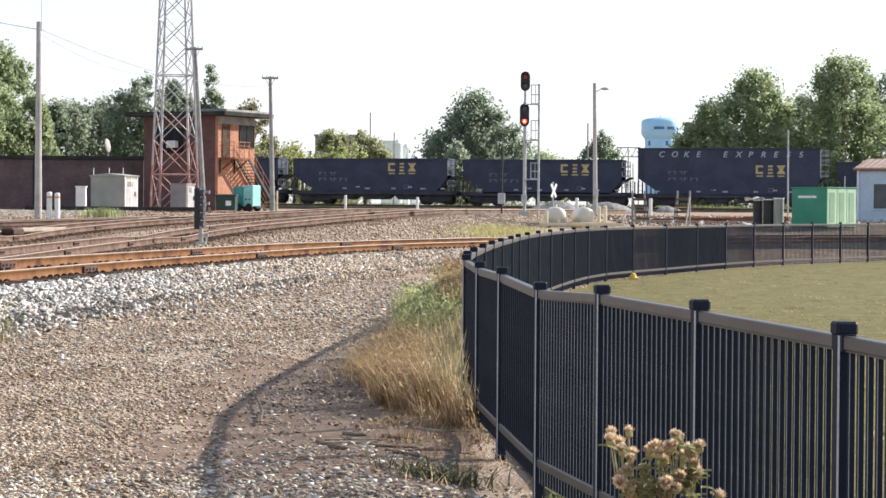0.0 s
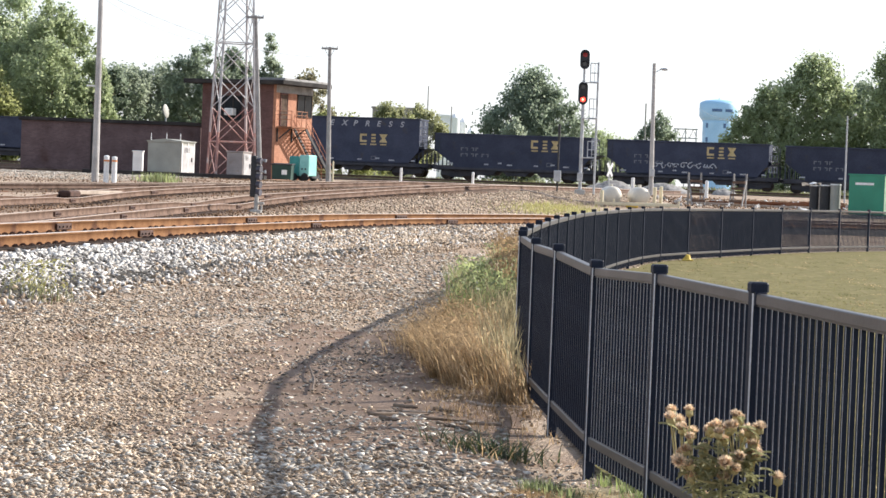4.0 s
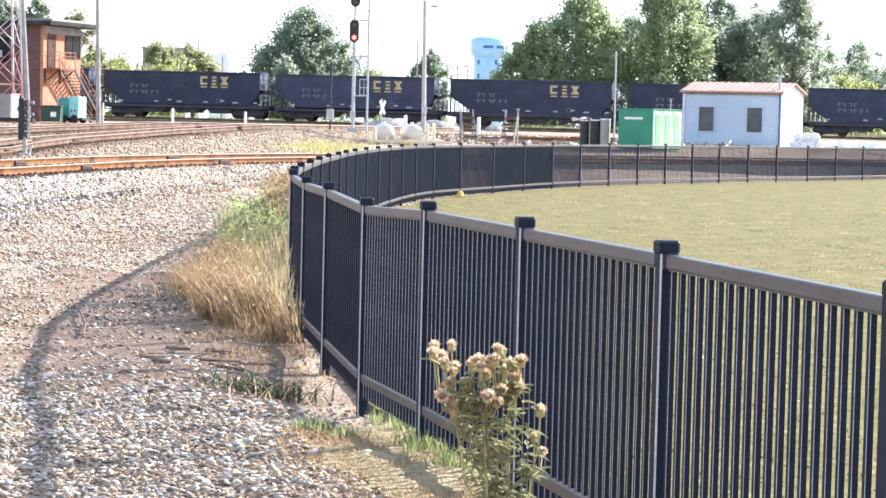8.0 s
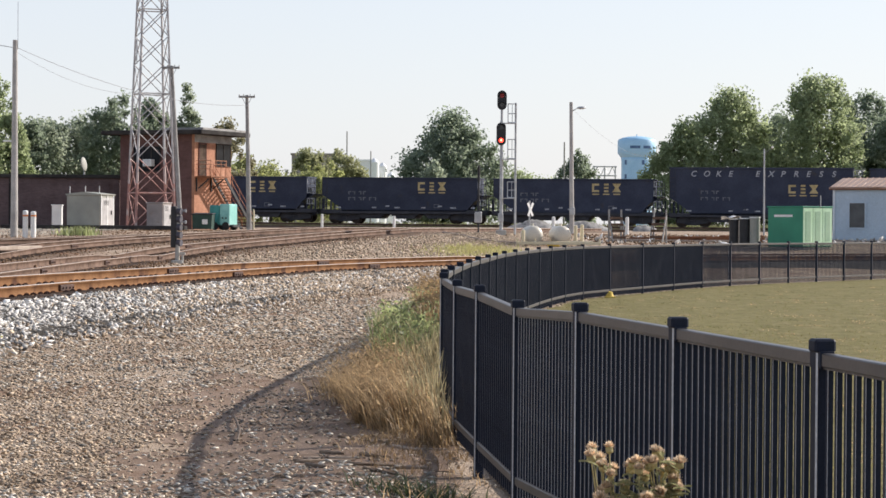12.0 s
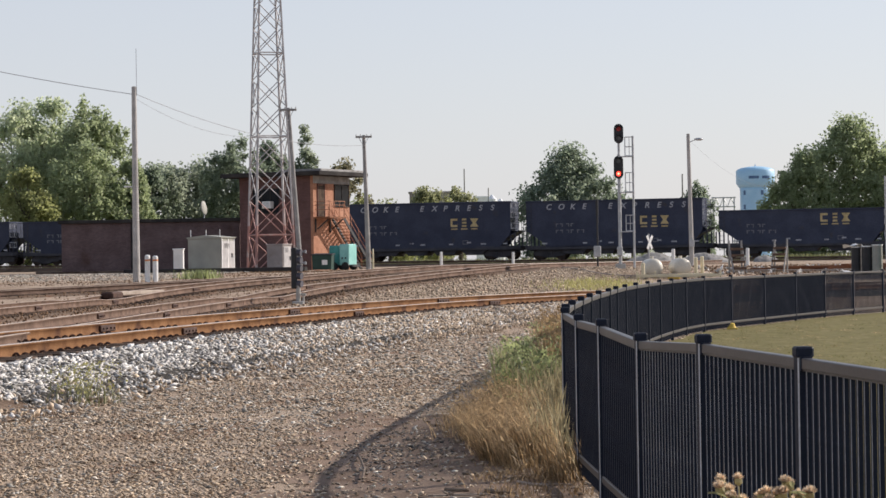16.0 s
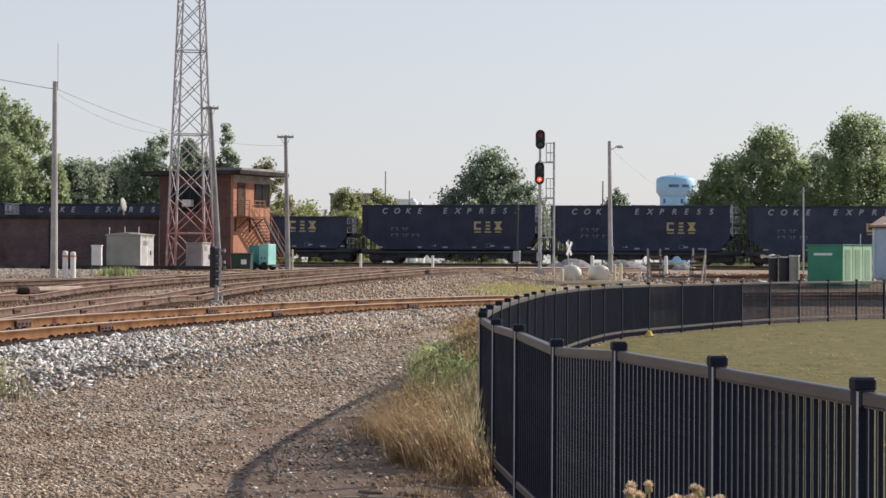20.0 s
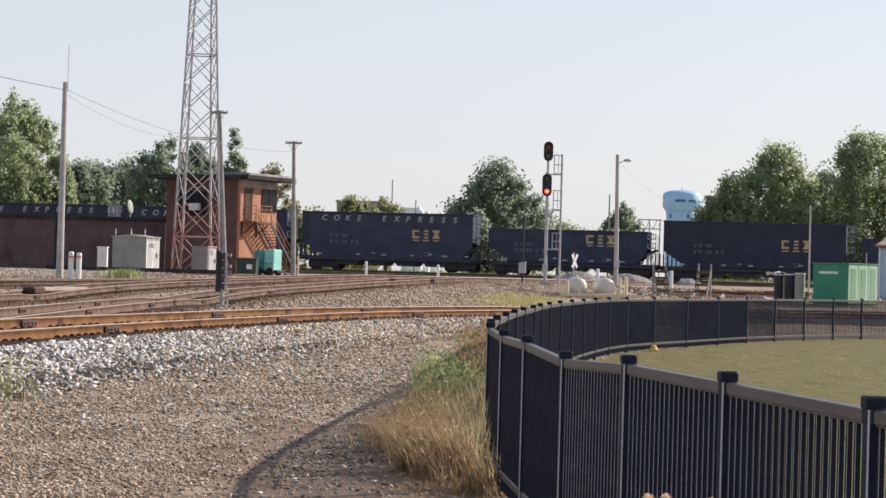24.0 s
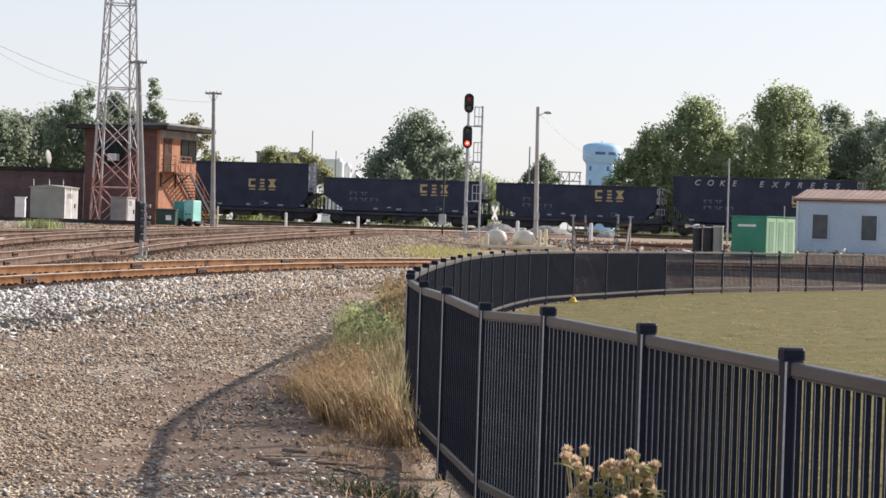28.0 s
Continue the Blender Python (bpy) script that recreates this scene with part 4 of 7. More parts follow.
# front to back
CARS = "low low low low low low lettered low low low low low low low lettered lettered low lettered lettered lettered low tall low low lettered low low low".split()
SPEED = 9.023
KINDS = {}
TRAIN = []
pitches = [13.9 if c == "low" else 15.3 for c in CARS]
LETTERED_FIRST = 6
offset = [0.0]
for a, b in zip(pitches, pitches[1:]):
    offset.append(offset[-1] + (a + b) / 2)
ZERO = 23.15 - offset[LETTERED_FIRST]   # the first lettered car's middle stands 23.15 m along the line at the start
YAW = math.degrees(math.atan2(TRAIN_U.y, TRAIN_U.x))


def car_pose(s):
    p = TRAIN_P + TRAIN_U * s
    return pose(p.x, p.y, RAIL_Z + s * TRAIN_U.z, 0, 0, YAW)


for c, o in zip(CARS, offset):
    if c not in KINDS:
        KINDS[c] = hopper(c, car_pose(ZERO + o))
        TRAIN.append((KINDS[c], ZERO + o))
    else:
        TRAIN.append((copy_thing(KINDS[c], car_pose(ZERO + o)), ZERO + o))


def scrawl(car):
    """Pale sprayed loops and strokes low on one car's side, with no letters in them."""
    rng = np.random.default_rng(77)
    tagged(car, "black open-top hopper car with a pale sprayed scrawl", "rail car", "cars of the coal train")
    x = -2.9
    for k in range(9):
        w, hh = rng.uniform(0.34, 0.58), rng.uniform(0.22, 0.42) * (0.7 if k in (0, 8) else 1)
        bm = B()
        a0, a1 = rng.uniform(0, 2), rng.uniform(4.2, 6.6)
        pts = [Vector((x + w / 2 + 0.5 * w * math.cos(a) + 0.1 * math.sin(2 * a), -1.556, 1.72 + hh * math.sin(a) * math.cos(0.35 * a) + 0.06 * rng.normal())) for a in np.linspace(a0, a1, 9)]
        rings = []
        for j, p in enumerate(pts):
            d = (pts[min(j + 1, 8)] - pts[max(j - 1, 0)]).normalized()
            side = Vector((-d.z, 0, d.x)) * 0.05
            rings.append([bm.verts.new(p + side * c + Vector((0, 0.03 * e, 0))) for c, e in ((1, 0), (0.4, -1), (-0.4, -1), (-1, 0), (0, 1))])
        for a, b in zip(rings, rings[1:]):
            for j in range(5):
                bm.faces.new((a[j], a[(j + 1) % 5], b[(j + 1) % 5], b[j]))
        bm.faces.new(rings[0][::-1])
        bm.faces.new(rings[-1])
        part("scrawl", bm, M["white_mark"], car, "pale sprayed scrawl")
        x += w + 0.06


scrawl(TRAIN[8][0])


# ---- brick interlocking tower with its low wing ----
def gz(x, y):
    return float(land(x, y))


def brick_tower():
    W, Dp, Hh = 5.7, 4.8, 6.35
    t = thing("interlocking_tower", pose(-14.78, 148, 1.07, 0, 0, -25), "two-storey red brick interlocking tower with flat overhanging roof", "building")
    bm = B()
    box(bm, (-W / 2 - 0.1, Dp / 2, Hh / 2), (W - 0.2, Dp, Hh))
    part("wall", bm, M["brick"], t)
    # side wall takes the sunlit copy, the front keeps the darker brick
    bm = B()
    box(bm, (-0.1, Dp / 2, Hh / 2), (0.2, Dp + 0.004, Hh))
    part("side_wall", bm, M["sunlit_orange"], t, "orange brick side wall, its sunlight put into the colour")
    bm = B()
    box(bm, (-W / 2, Dp / 2, Hh + 0.14), (W + 2.0, Dp + 1.7, 0.28), bevel=0.03)
    part("roof", bm, M["roof_felt"], t, "dark flat roof slab with wide eaves")
    bm = B()
    box(bm, (-0.6, Dp / 2 + 0.1, Hh + 0.36), (2.9, Dp + 1.0, 0.16), bevel=0.02)
    part("upper_slab", bm, M["pole_wood"], t, "weathered brown-grey upper roof slab")
    bm = B()
    box(bm, (-0.015, Dp / 2, Hh - 0.25), (0.09, Dp, 0.5))
    part("fascia", bm, M["pole_wood"], t, "weathered grey board under the eaves")
    door = B()
    box(door, (0.02, 0.98, 4.70), (0.05, 0.82, 2.06), bevel=0.01)
    d = part("door", door, M["tie"], t, "dark brown upper door")
    bm = B()
    for yy in (0.54, 1.42):
        box(bm, (0.03, yy, 4.72), (0.08, 0.07, 2.14))
    box(bm, (0.03, 0.98, 5.80), (0.08, 0.95, 0.07))
    part("door_frame", bm, M["brick"], d)
    for c, s in (((0.02, 3.7, 5.08), (0.05, 1.85, 1.42)), ((-3.6, -0.02, 4.75), (2.0, 0.05, 1.6))):
        bm = B()
        box(bm, c, s)
        w = part("window", bm, M["dark_glass"], t, "dark glazed control room window")
        bm = B()
        if s[0] < 0.1:
            for dy in (-0.93, 0, 0.93):
                box(bm, (c[0] + 0.02, c[1] + dy, c[2]), (0.07, 0.06, s[2] + 0.1))
            for dz in (-0.72, 0.72):
                box(bm, (c[0] + 0.02, c[1], c[2] + dz), (0.07, s[1] + 0.12, 0.07))
        else:
            for dx in (-1, -0.33, 0.33, 1):
                box(bm, (c[0] + dx, c[1] - 0.02, c[2]), (0.06, 0.07, s[2] + 0.1))
            for dz in (-0.8, 0.8):
                box(bm, (c[0], c[1] - 0.02, c[2] + dz), (s[0] + 0.12, 0.07, 0.07))
        part("window_frame", bm, M["roof_felt"], w)
    bm = B()
    box(bm, (-3.35, -0.22, 4.5), (0.66, 0.5, 0.46), bevel=0.03)
    ac = part("air_conditioner", bm, M["white_paint"], t, "white window air conditioner")
    bm = B()
    for j in range(5):
        box(bm, (-3.35, -0.475, 4.35 + j * 0.075), (0.5, 0.012, 0.03))
    part("grille", bm, M["galv"], ac)
    # outside landing and stair
    bm = B()
    box(bm, (0.62, 1.15, 3.58), (1.2, 2.2, 0.10), bevel=0.01)
    part("landing", bm, M["rust"], t, "dark steel landing")
    for yy in (0.2, 2.1):
        part("brace", box(B(), (0.6, yy, 3.15), (1.05, 0.07, 0.07), ry=-38), M["signal_black"], t)
        part("bracket", box(B(), (0.05, yy, 3.1), (0.08, 0.08, 0.95)), M["signal_black"], t)
    for yy in (0.1, 0.75, 1.4, 2.1):
        part("rail_post", rod(B(), (1.18, yy, 3.6), (1.18, yy, 4.65), 0.022, n=6), M["sunlit_orange"], t, "steel post in the same sunlit orange")
    for zz in (4.1, 4.4, 4.65):
        part("handrail", rod(B(), (1.18, 0.1, zz), (1.18, 2.1, zz), 0.020, n=6), M["sunlit_orange"], t)
        part("handrail", rod(B(), (0.05, 0.1, zz), (1.18, 0.1, zz), 0.020, n=6), M["sunlit_orange"], t)
    top, foot = Vector((0.6, 2.2, 3.55)), Vector((0.6, 6.1, 0.1))
    for sx in (-0.45, 0.45):
        bm = B()
        a, b = top + Vector((sx, 0, 0)), foot + Vector((sx, 0, 0))
        box(bm, tuple((a + b) / 2), (0.05, (a - b).length, 0.22), rx=-math.degrees(math.atan2(3.45, 3.9)))
        part("stringer", bm, M["signal_black"], t)
        bm = B()
        for j in range(5):
            p = a.lerp(b, j / 4)
            rod(bm, p, p + Vector((0, 0, 0.95)), 0.02, n=6)
        for hgt in (0.5, 0.95):
            rod(bm, a + Vector((0, 0, hgt)), b + Vector((0, 0, hgt)), 0.02, n=6)
        part("stair_rail", bm, M["sunlit_orange"], t)
    for j in range(17):
        p = top.lerp(foot, (j + 0.5) / 17)
        bm = B()
        box(bm, tuple(p), (0.86, 0.26, 0.04))
        part("step", bm, M["rust"], t)
    return t


def low_wing():
    t = thing("brick_wing", pose(-26.45, 153, 1.15), "long single-storey brown brick wing with flat dark roof", "building")
    L, Dp, Hh = 12.2, 6.0, 3.45
    bm = B()
    box(bm, (0, Dp / 2, Hh / 2), (L, Dp, Hh))
    part("wall", bm, M["wing_brick"], t)
    bm = B()
    box(bm, (0, Dp / 2, Hh + 0.12), (L + 0.4, Dp + 0.4, 0.24), bevel=0.03)
    part("roof", bm, M["roof_felt"], t, "flat dark roof edge")
    bm = B()
    box(bm, (-1.25, -0.04, Hh / 2), (0.16, 0.07, Hh))
    part("downpipe", bm, M["roof_felt"], t)
    # kerb coloured dark for the shadow line at the wall foot
    bm = B()
    box(bm, (0, -0.10, 0.10), (L + 3.4, 0.8, 0.2), bevel=0.02)
    part("plinth", bm, M["tie"], t, "timber kerb along the wall, darkened for the shadow at its foot")
    bm = B()
    rod(bm, (3.5, 1.5, Hh), (3.5, 1.5, Hh + 0.7), 0.05)
    part("antenna_mast", bm, M["galv"], t)
    bm = B()
    m = pose(3.5, 1.35, Hh + 0.98, 80, 0, 62) @ Matrix.Diagonal((0.34, 0.50, 0.07, 1))
    bmesh.ops.create_uvsphere(bm, u_segments=20, v_segments=10, radius=1, matrix=m)
    part("dish", bm, M["cabinet"], t, "pale grey satellite dish", smooth=True)
    return t


brick_tower()
low_wing()


def lattice_tower():
    t = thing("radio_tower", pose(-15.7, 132, gz(-15.7, 132), 0, 0, 20), "tall lattice radio tower, faded red below and white above", "lattice tower")
    Hh, s0, s1 = 29.0, 1.17, 0.20
    def half(z):
        return s0 + (s1 - s0) * z / Hh
    corners = ((-1, -1), (1, -1), (1, 1), (-1, 1))
    red, faded = 2.7, 3.9
    for cx, cy in corners:
        for a, b, mt in ((0, red, "steel_red"), (red, faded, "steel_pink"), (faded, Hh, "steel_white")):
            bm = B()
            rod(bm, (cx * half(a), cy * half(a), a), (cx * half(b), cy * half(b), b), 0.075, 0.075 if b < Hh else 0.045, n=6)
            part("leg", bm, M[mt], t)
    z, k = 0.0, 0
    while z < Hh - 1.0:
        z2 = z + max(1.0, 1.9 * half(z) / s0 + 0.25)
        for i in range(4):
            (ax, ay), (bx, by) = corners[i], corners[(i + 1) % 4]
            h1, h2 = half(z), half(min(z2, Hh))
            zz = min(z2, Hh)
            mt = M["steel_red" if z < red else "steel_pink" if z < faded else "steel_white"]
            part("diagonal", rod(B(), (ax * h1, ay * h1, z), (bx * h2, by * h2, zz), 0.031, n=5, caps=False), mt, t)
            part("diagonal", rod(B(), (bx * h1, by * h1, z), (ax * h2, ay * h2, zz), 0.031, n=5, caps=False), mt, t)
            if k % 3 == 0:
                part("strut", rod(B(), (ax * h2, ay * h2, zz), (bx * h2, by * h2, zz), 0.042, n=5, caps=False), mt, t)
        z, k = z2, k + 1
    bm = B()
    rod(bm, (-1.3 * half(10), -half(10), 9.6), (-1.3 * half(10), -half(10), 11.0), 0.03)
    part("whip_antenna", bm, M["galv"], t)
    for cx, cy in corners:
        bm = B()
        box(bm, (cx * s0, cy * s0, 0.1), (0.5, 0.5, 0.3), bevel=0.03)
        part("footing", bm, M["concrete"], t)


lattice_tower()


# ---- poles, wires ----
def utility_pole(x, y, top, lean=0.0, r=0.16, mat="pole_wood", arm=0.0, label="weathered wooden utility pole", arm_turn=0):
    z0 = gz(x, y)
    t = thing("utility_pole", pose(x, y, z0), label, "utility pole", "poles along the yard")
    h = top - z0
    bm = B()
    rod(bm, (0, 0, -0.2), (lean, 0, h), r, r * 0.62, n=12)
    part("shaft", bm, M[mat], t, smooth=False)
    if arm:
        bm = B()
        c, s = math.cos(radians(arm_turn)), math.sin(radians(arm_turn))
        box(bm, (lean, -0.12, h - 0.12), (arm, 0.10, 0.13), rz=arm_turn, bevel=0.01)
        a = part("crossarm", bm, M[mat], t)
        for k in (-0.46, -0.2, 0.2, 0.46):
            bm = B()
            rod(bm, (lean + k * arm * c, -0.12 + k * arm * s, h - 0.06), (lean + k * arm * c, -0.12 + k * arm * s, h + 0.05), 0.03, 0.02, n=8)
            part("insulator", bm, M["concrete"], a)
        bm = B()
        for sd in (-1, 1):
            rod(bm, (lean, -0.12, h - 0.75), (lean + sd * arm * 0.3, -0.12, h - 0.16), 0.018, n=5)
        part("brace", bm, M["galv"], t)
    return t, h, z0


POLE, _, _ = utility_pole(-17.93, 100, 9.65, 0.0, 0.17, "pale_wood", label="tall pale wooden utility pole beside the yard tracks")
part("whip_antenna", rod(B(), (0.12, 0, 8.3), (0.12, 0, 10.4), 0.012, n=5), M["galv"], POLE)
part("bracket", box(B(), (-0.3, 0, 4.25), (0.42, 0.05, 0.07), bevel=0.01), M["white_paint"], POLE, "short white bracket arm")
utility_pole(-13.75, 130, 10.65, -0.58, 0.15, "pole_wood", 0.95, label="leaning weathered utility pole with a short crossarm")
utility_pole(-10.95, 145, 9.85, -0.2, 0.17, "pole_wood", 1.05, label="weathered utility pole with a crossarm by the stair")
utility_pole(-22.0, 470, 14.0, 0, 0.2, "pole_wood", 2.0, label="distant wooden utility pole")
utility_pole(-9.2, 420, 15.2, 0, 0.16, "pole_wood", 0, label="distant plain wooden pole")
utility_pole(-13.0, 400, 18.0, 0, 0.16, "pole_wood", 0, label="distant plain wooden pole")
utility_pole(17.2, 270, 11.6, 0, 0.13, "pole_wood", 0, label="distant plain wooden pole")


def street_lamp(x, y, top, lean=0.0, arm=0.5):
    z0 = gz(x, y)
    t = thing("yard_lamp", pose(x, y, z0), "tall pale pole with a small yard lamp arm", "lamp post", "yard lamps")
    h = top - z0
    bm = B()
    rod(bm, (0, 0, -0.2), (lean, 0, h), 0.13, 0.09, n=12)
    part("shaft", bm, M["pale_wood"], t)
    bm = B()
    rod(bm, (lean, 0, h - 0.5), (lean + arm * 0.7, 0, h - 0.3), 0.025, n=6)
    part("arm", bm, M["galv"], t)
    bm = B()
    ball(bm, (lean + arm, 0, h - 0.3), (0.24, 0.14, 0.08), 12, 6)
    part("lamp_head", bm, M["galv"], t, smooth=True)
    bm = B()
    box(bm, (0, -0.15, 1.2), (0.26, 0.14, 0.4), bevel=0.02)
    part("meter_box", bm, M["galv"], t)


street_lamp(8.08, 120, 8.2, -0.1, 0.55)


def thin_pole():
    z0 = gz(18.3, 120)
    t = thing("camera_pole", pose(18.3, 120, z0), "slim grey pole with a small round camera beside it", "pole")
    bm = B()
    rod(bm, (0, 0, -0.1), (-0.02, 0, 5.80 - z0), 0.05, 0.04, n=10)
    part("shaft", bm, M["galv"], t)
    bm = B()
    rod(bm, (0, 0, 5.55 - z0), (0.36, 0, 5.86 - z0), 0.010, n=6)
    part("arm", bm, M["galv"], t)
    bm = B()
    ball(bm, (0.40, 0, 5.88 - z0), 0.065, 10, 8)
    part("dome", bm, M["white_paint"], t, smooth=True)


thin_pole()


def wire(name, a, b, sag, r=0.02):
    a, b = Vector(a), Vector(b)
    bm = B()
    n = 16
    pts = [a.lerp(b, k / n) - Vector((0, 0, sag * 4 * (k / n) * (1 - k / n))) for k in range(n + 1)]
    rings = [[bm.verts.new(p + Vector((r * math.cos(c), 0, r * math.sin(c)))) for c in (0, 1.57, 3.14, 4.71)] for p in pts]
    for p, q in zip(rings, rings[1:]):
        for k in range(4):
            bm.faces.new((p[k], p[(k + 1) % 4], q[(k + 1) % 4], q[k]))
    return solo(name, bm, M["cable"], "thin sagging overhead cable between poles", "cable", group="overhead cables")


wire("overhead_cable", (-17.93, 100, 9.35), (-11.15, 145, 9.2), 0.75, 0.012)
wire("overhead_cable", (-17.93, 100, 9.3), (-34, 92, 12.9), 0.35, 0.014)
wire("overhead_cable", (-17.93, 100, 9.15), (-14.3, 130, 9.3), 0.9, 0.008)
wire("overhead_cable", (8.0, 120, 7.9), (19.8, 190, 7.5), 0.8, 0.006)


# ---- signals ----
def signal_head(parent, x, z, h, lit):
    bm = B()
    w = 0.46
    r = w / 2
    for y0, y1, g in ((-0.02, 0.03, 0.0), (0.03, 0.34, 0.05)):
        pts = [(x + (r - g) * math.cos(a), z + h / 2 - r + (r - g) * math.sin(a)) for a in np.linspace(0, math.pi, 13)]
        pts += [(x + (r - g) * math.cos(a), z - h / 2 + r + (r - g) * math.sin(a)) for a in np.linspace(math.pi, 2 * math.pi, 13)]
        prism(bm, pts, y0, y1)
    head = part("signal_head", bm, M["signal_black"], parent, "black oval two-lamp signal head")
    for k in (-1, 1):
        zc = z + k * (h / 2 - 0.25)
        on = (k == lit)
        bm = B()
        rod(bm, (x, -0.024, zc), (x, -0.045, zc), 0.11, n=20)
        part("lens", bm, M["lens_red"] if on and h > 1 else M["lens_dim"] if on else M["lens_dark"], head)
        if on and h > 1:
            bm = B()
            rod(bm, (x, -0.046, zc), (x, -0.052, zc), 0.036, n=16)
            part("lamp_core", bm, M["lens_core"], head)
        bm = B()
        arc = [(x + r * math.cos(a), zc + r * math.sin(a)) for r, aa in ((0.156, np.linspace(0.1, math.pi - 0.1, 9)), (0.144, np.linspace(math.pi - 0.1, 0.1, 9))) for a in aa]
        prism(bm, arc, -0.25, -0.01)
        part("hood", bm, M["signal_black"], head)


def signal_mast():
    z0 = gz(3.95, 110)
    t = thing("railway_signal", pose(3.95, 110, z0), "tall grey railway signal mast with two black heads, lower lamp red", "railway signal")
    bm = B()
    rod(bm, (0, 0.1, 0), (0, 0.1, 5.55), 0.085, n=12)
    rod(bm, (0, 0.1, 5.55), (0, 0.1, 6.4), 0.06, n=12)
    part("mast", bm, M["galv"], t)
    bm = B()
    box(bm, (0, 0.1, 0.1), (0.5, 0.5, 0.3), bevel=0.04)
    part("base", bm, M["concrete"], t)
    bm = B()
    box(bm, (-0.03, -0.08, 0.85), (0.26, 0.22, 0.42), bevel=0.02)
    part("junction_box", bm, M["galv"], t)
    signal_head(t, 0, 7.72 - z0, 0.95, 1)
    signal_head(t, -0.03, 6.08 - z0, 1.12, -1)
    bm = B()
    rod(bm, (0.68, 0.1, 0), (0.68, 0.1, 7.6 - z0), 0.055, n=10)
    part("ladder_post", bm, M["galv"], t)
    for lo, hi in ((7.55, 6.6), (5.82, 4.85), (3.75, 2.95)):
        deck = part("platform", box(B(), (0.33, 0.1, hi - z0), (0.74, 0.5, 0.04)), M["galv"], t)
        for zz in (lo, (lo + hi) / 2, hi + 0.04):
            for yy in (-0.1, 0.3):
                part("guard_rail", rod(B(), (0.30, yy, zz - z0), (0.68, 0.1, zz - z0), 0.018, n=6), M["galv"], deck)
        for x, y in ((0.30, -0.1), (0.30, 0.3), (0.5, 0.0)):
            part("guard_post", rod(B(), (x, y, lo - z0), (x, y, hi - z0), 0.018, n=6), M["galv"], deck)


signal_mast()


def dwarf_signal():
    z0 = 0.38
    t = thing("low_signal", pose(-7.32, 68, z0), "short dark signal seen edge-on on a pale post beside the tracks", "railway signal")
    bm = B()
    rod(bm, (0.03, 0, 0), (0.03, 0, 0.6), 0.07, n=10)
    box(bm, (0.03, 0, 0.06), (0.34, 0.34, 0.14), bevel=0.02)
    part("post", bm, M["concrete"], t, "pale concrete post")
    bm = B()
    box(bm, (-0.085, 0.1, 1.13), (0.175, 0.34, 1.24), bevel=0.03)
    head = part("head", bm, M["signal_black"], t)
    for k in range(5):
        bm = B()
        rod(bm, (0.02, 0.03, 0.66 + k * 0.235), (0.145, -0.02, 0.65 + k * 0.235), 0.098, 0.105, n=14)
        part("hood", bm, M["hood_grey"], head, "faded grey lamp hood")
    for zz in (1.28, 1.62):
        bm = B()
        rod(bm, (0.14, 0.12, zz), (0.24, 0.12, zz), 0.03, n=8)
        box(bm, (0.25, 0.12, zz), (0.06, 0.09, 0.10), bevel=0.01)
        part("bracket", bm, M["galv"], head)
    bm = B()
    rod(bm, (0.19, -0.05, 0), (0.19, -0.05, 0.32), 0.035, n=8)
    box(bm, (0.19, -0.05, 0.33), (0.16, 0.12, 0.08), bevel=0.01)
    part("cable_riser", bm, M["concrete"], t)


dwarf_signal()


def crossbuck():
    x, y = 6.1, 125.0
    z0 = gz(x, y)
    t = thing("crossbuck_sign", pose(x, y, z0, 0, 0, 50), "white crossbuck sign on a post at the road crossing", "road sign")
    bm = B()
    rod(bm, (0, 0.06, 0), (0, 0.06, 1.8), 0.05, n=8)
    part("post", bm, M["galv"], t)
    for a in (58, -58):
        bm = B()
        box(bm, (0, 0.0 if a > 0 else -0.02, 1.32), (0.86, 0.018, 0.17), ry=a, bevel=0.004)
        part("blade", bm, M["white_paint"], t)


crossbuck()


def bollard(x, y, z1, mat="white_paint", r=0.09, label="short white marker post"):
    z0 = gz(x, y)
    bm = B()
    rod(bm, (0, 0, -0.05), (0, 0, z1 - z0), r, n=12)
    ball(bm, (0, 0, z1 - z0), (r, r, r * 0.5), 12, 6)
    return solo("marker_post", bm, M[mat], label, "post", group="marker posts", m=pose(x, y, z0))


for x, y, z1 in ((-6.5, 150, 2.25), (-1.72, 150, 2.15), (6.8, 115, 2.05), (10.55, 115, 2.05)):
    bollard(x, y, z1)
for x, y, z1 in ((4.3, 94, 1.42), (6.55, 95, 1.62), (6.85, 95.5, 1.66)):
    bollard(x, y, z1, "post_yellow", 0.075, "faded yellow bollard guarding the tanks")
for x in (-17.35, -17.0):
    o = bollard(x, 99.5, 2.08 if x < -17.2 else 2.04, "white_paint", 0.12, "white plastic pipe marker with an orange band")
    part("band", rod(B(), (0, 0, 0.93), (0, 0, 1.0), 0.124, n=16), M["orange"], o, "orange plastic band")


def vent_pole():
    z0 = gz(2.9, 112)
    t = thing("relay_case", pose(2.9, 112, z0), "small grey relay case on a post with a vent pipe", "relay case")
    bm = B()
    rod(bm, (0, 0.1, 0), (0, 0.1, 2.6), 0.045, n=8)
    rod(bm, (0, 0.1, 2.6), (0, 0.1, 3.4), 0.07, n=10)
    part("post", bm, M["signal_black"], t)
    bm = B()
    box(bm, (-0.02, -0.05, 0.82), (0.36, 0.3, 0.55), bevel=0.03)
    part("case", bm, M["galv"], t)


vent_pole()


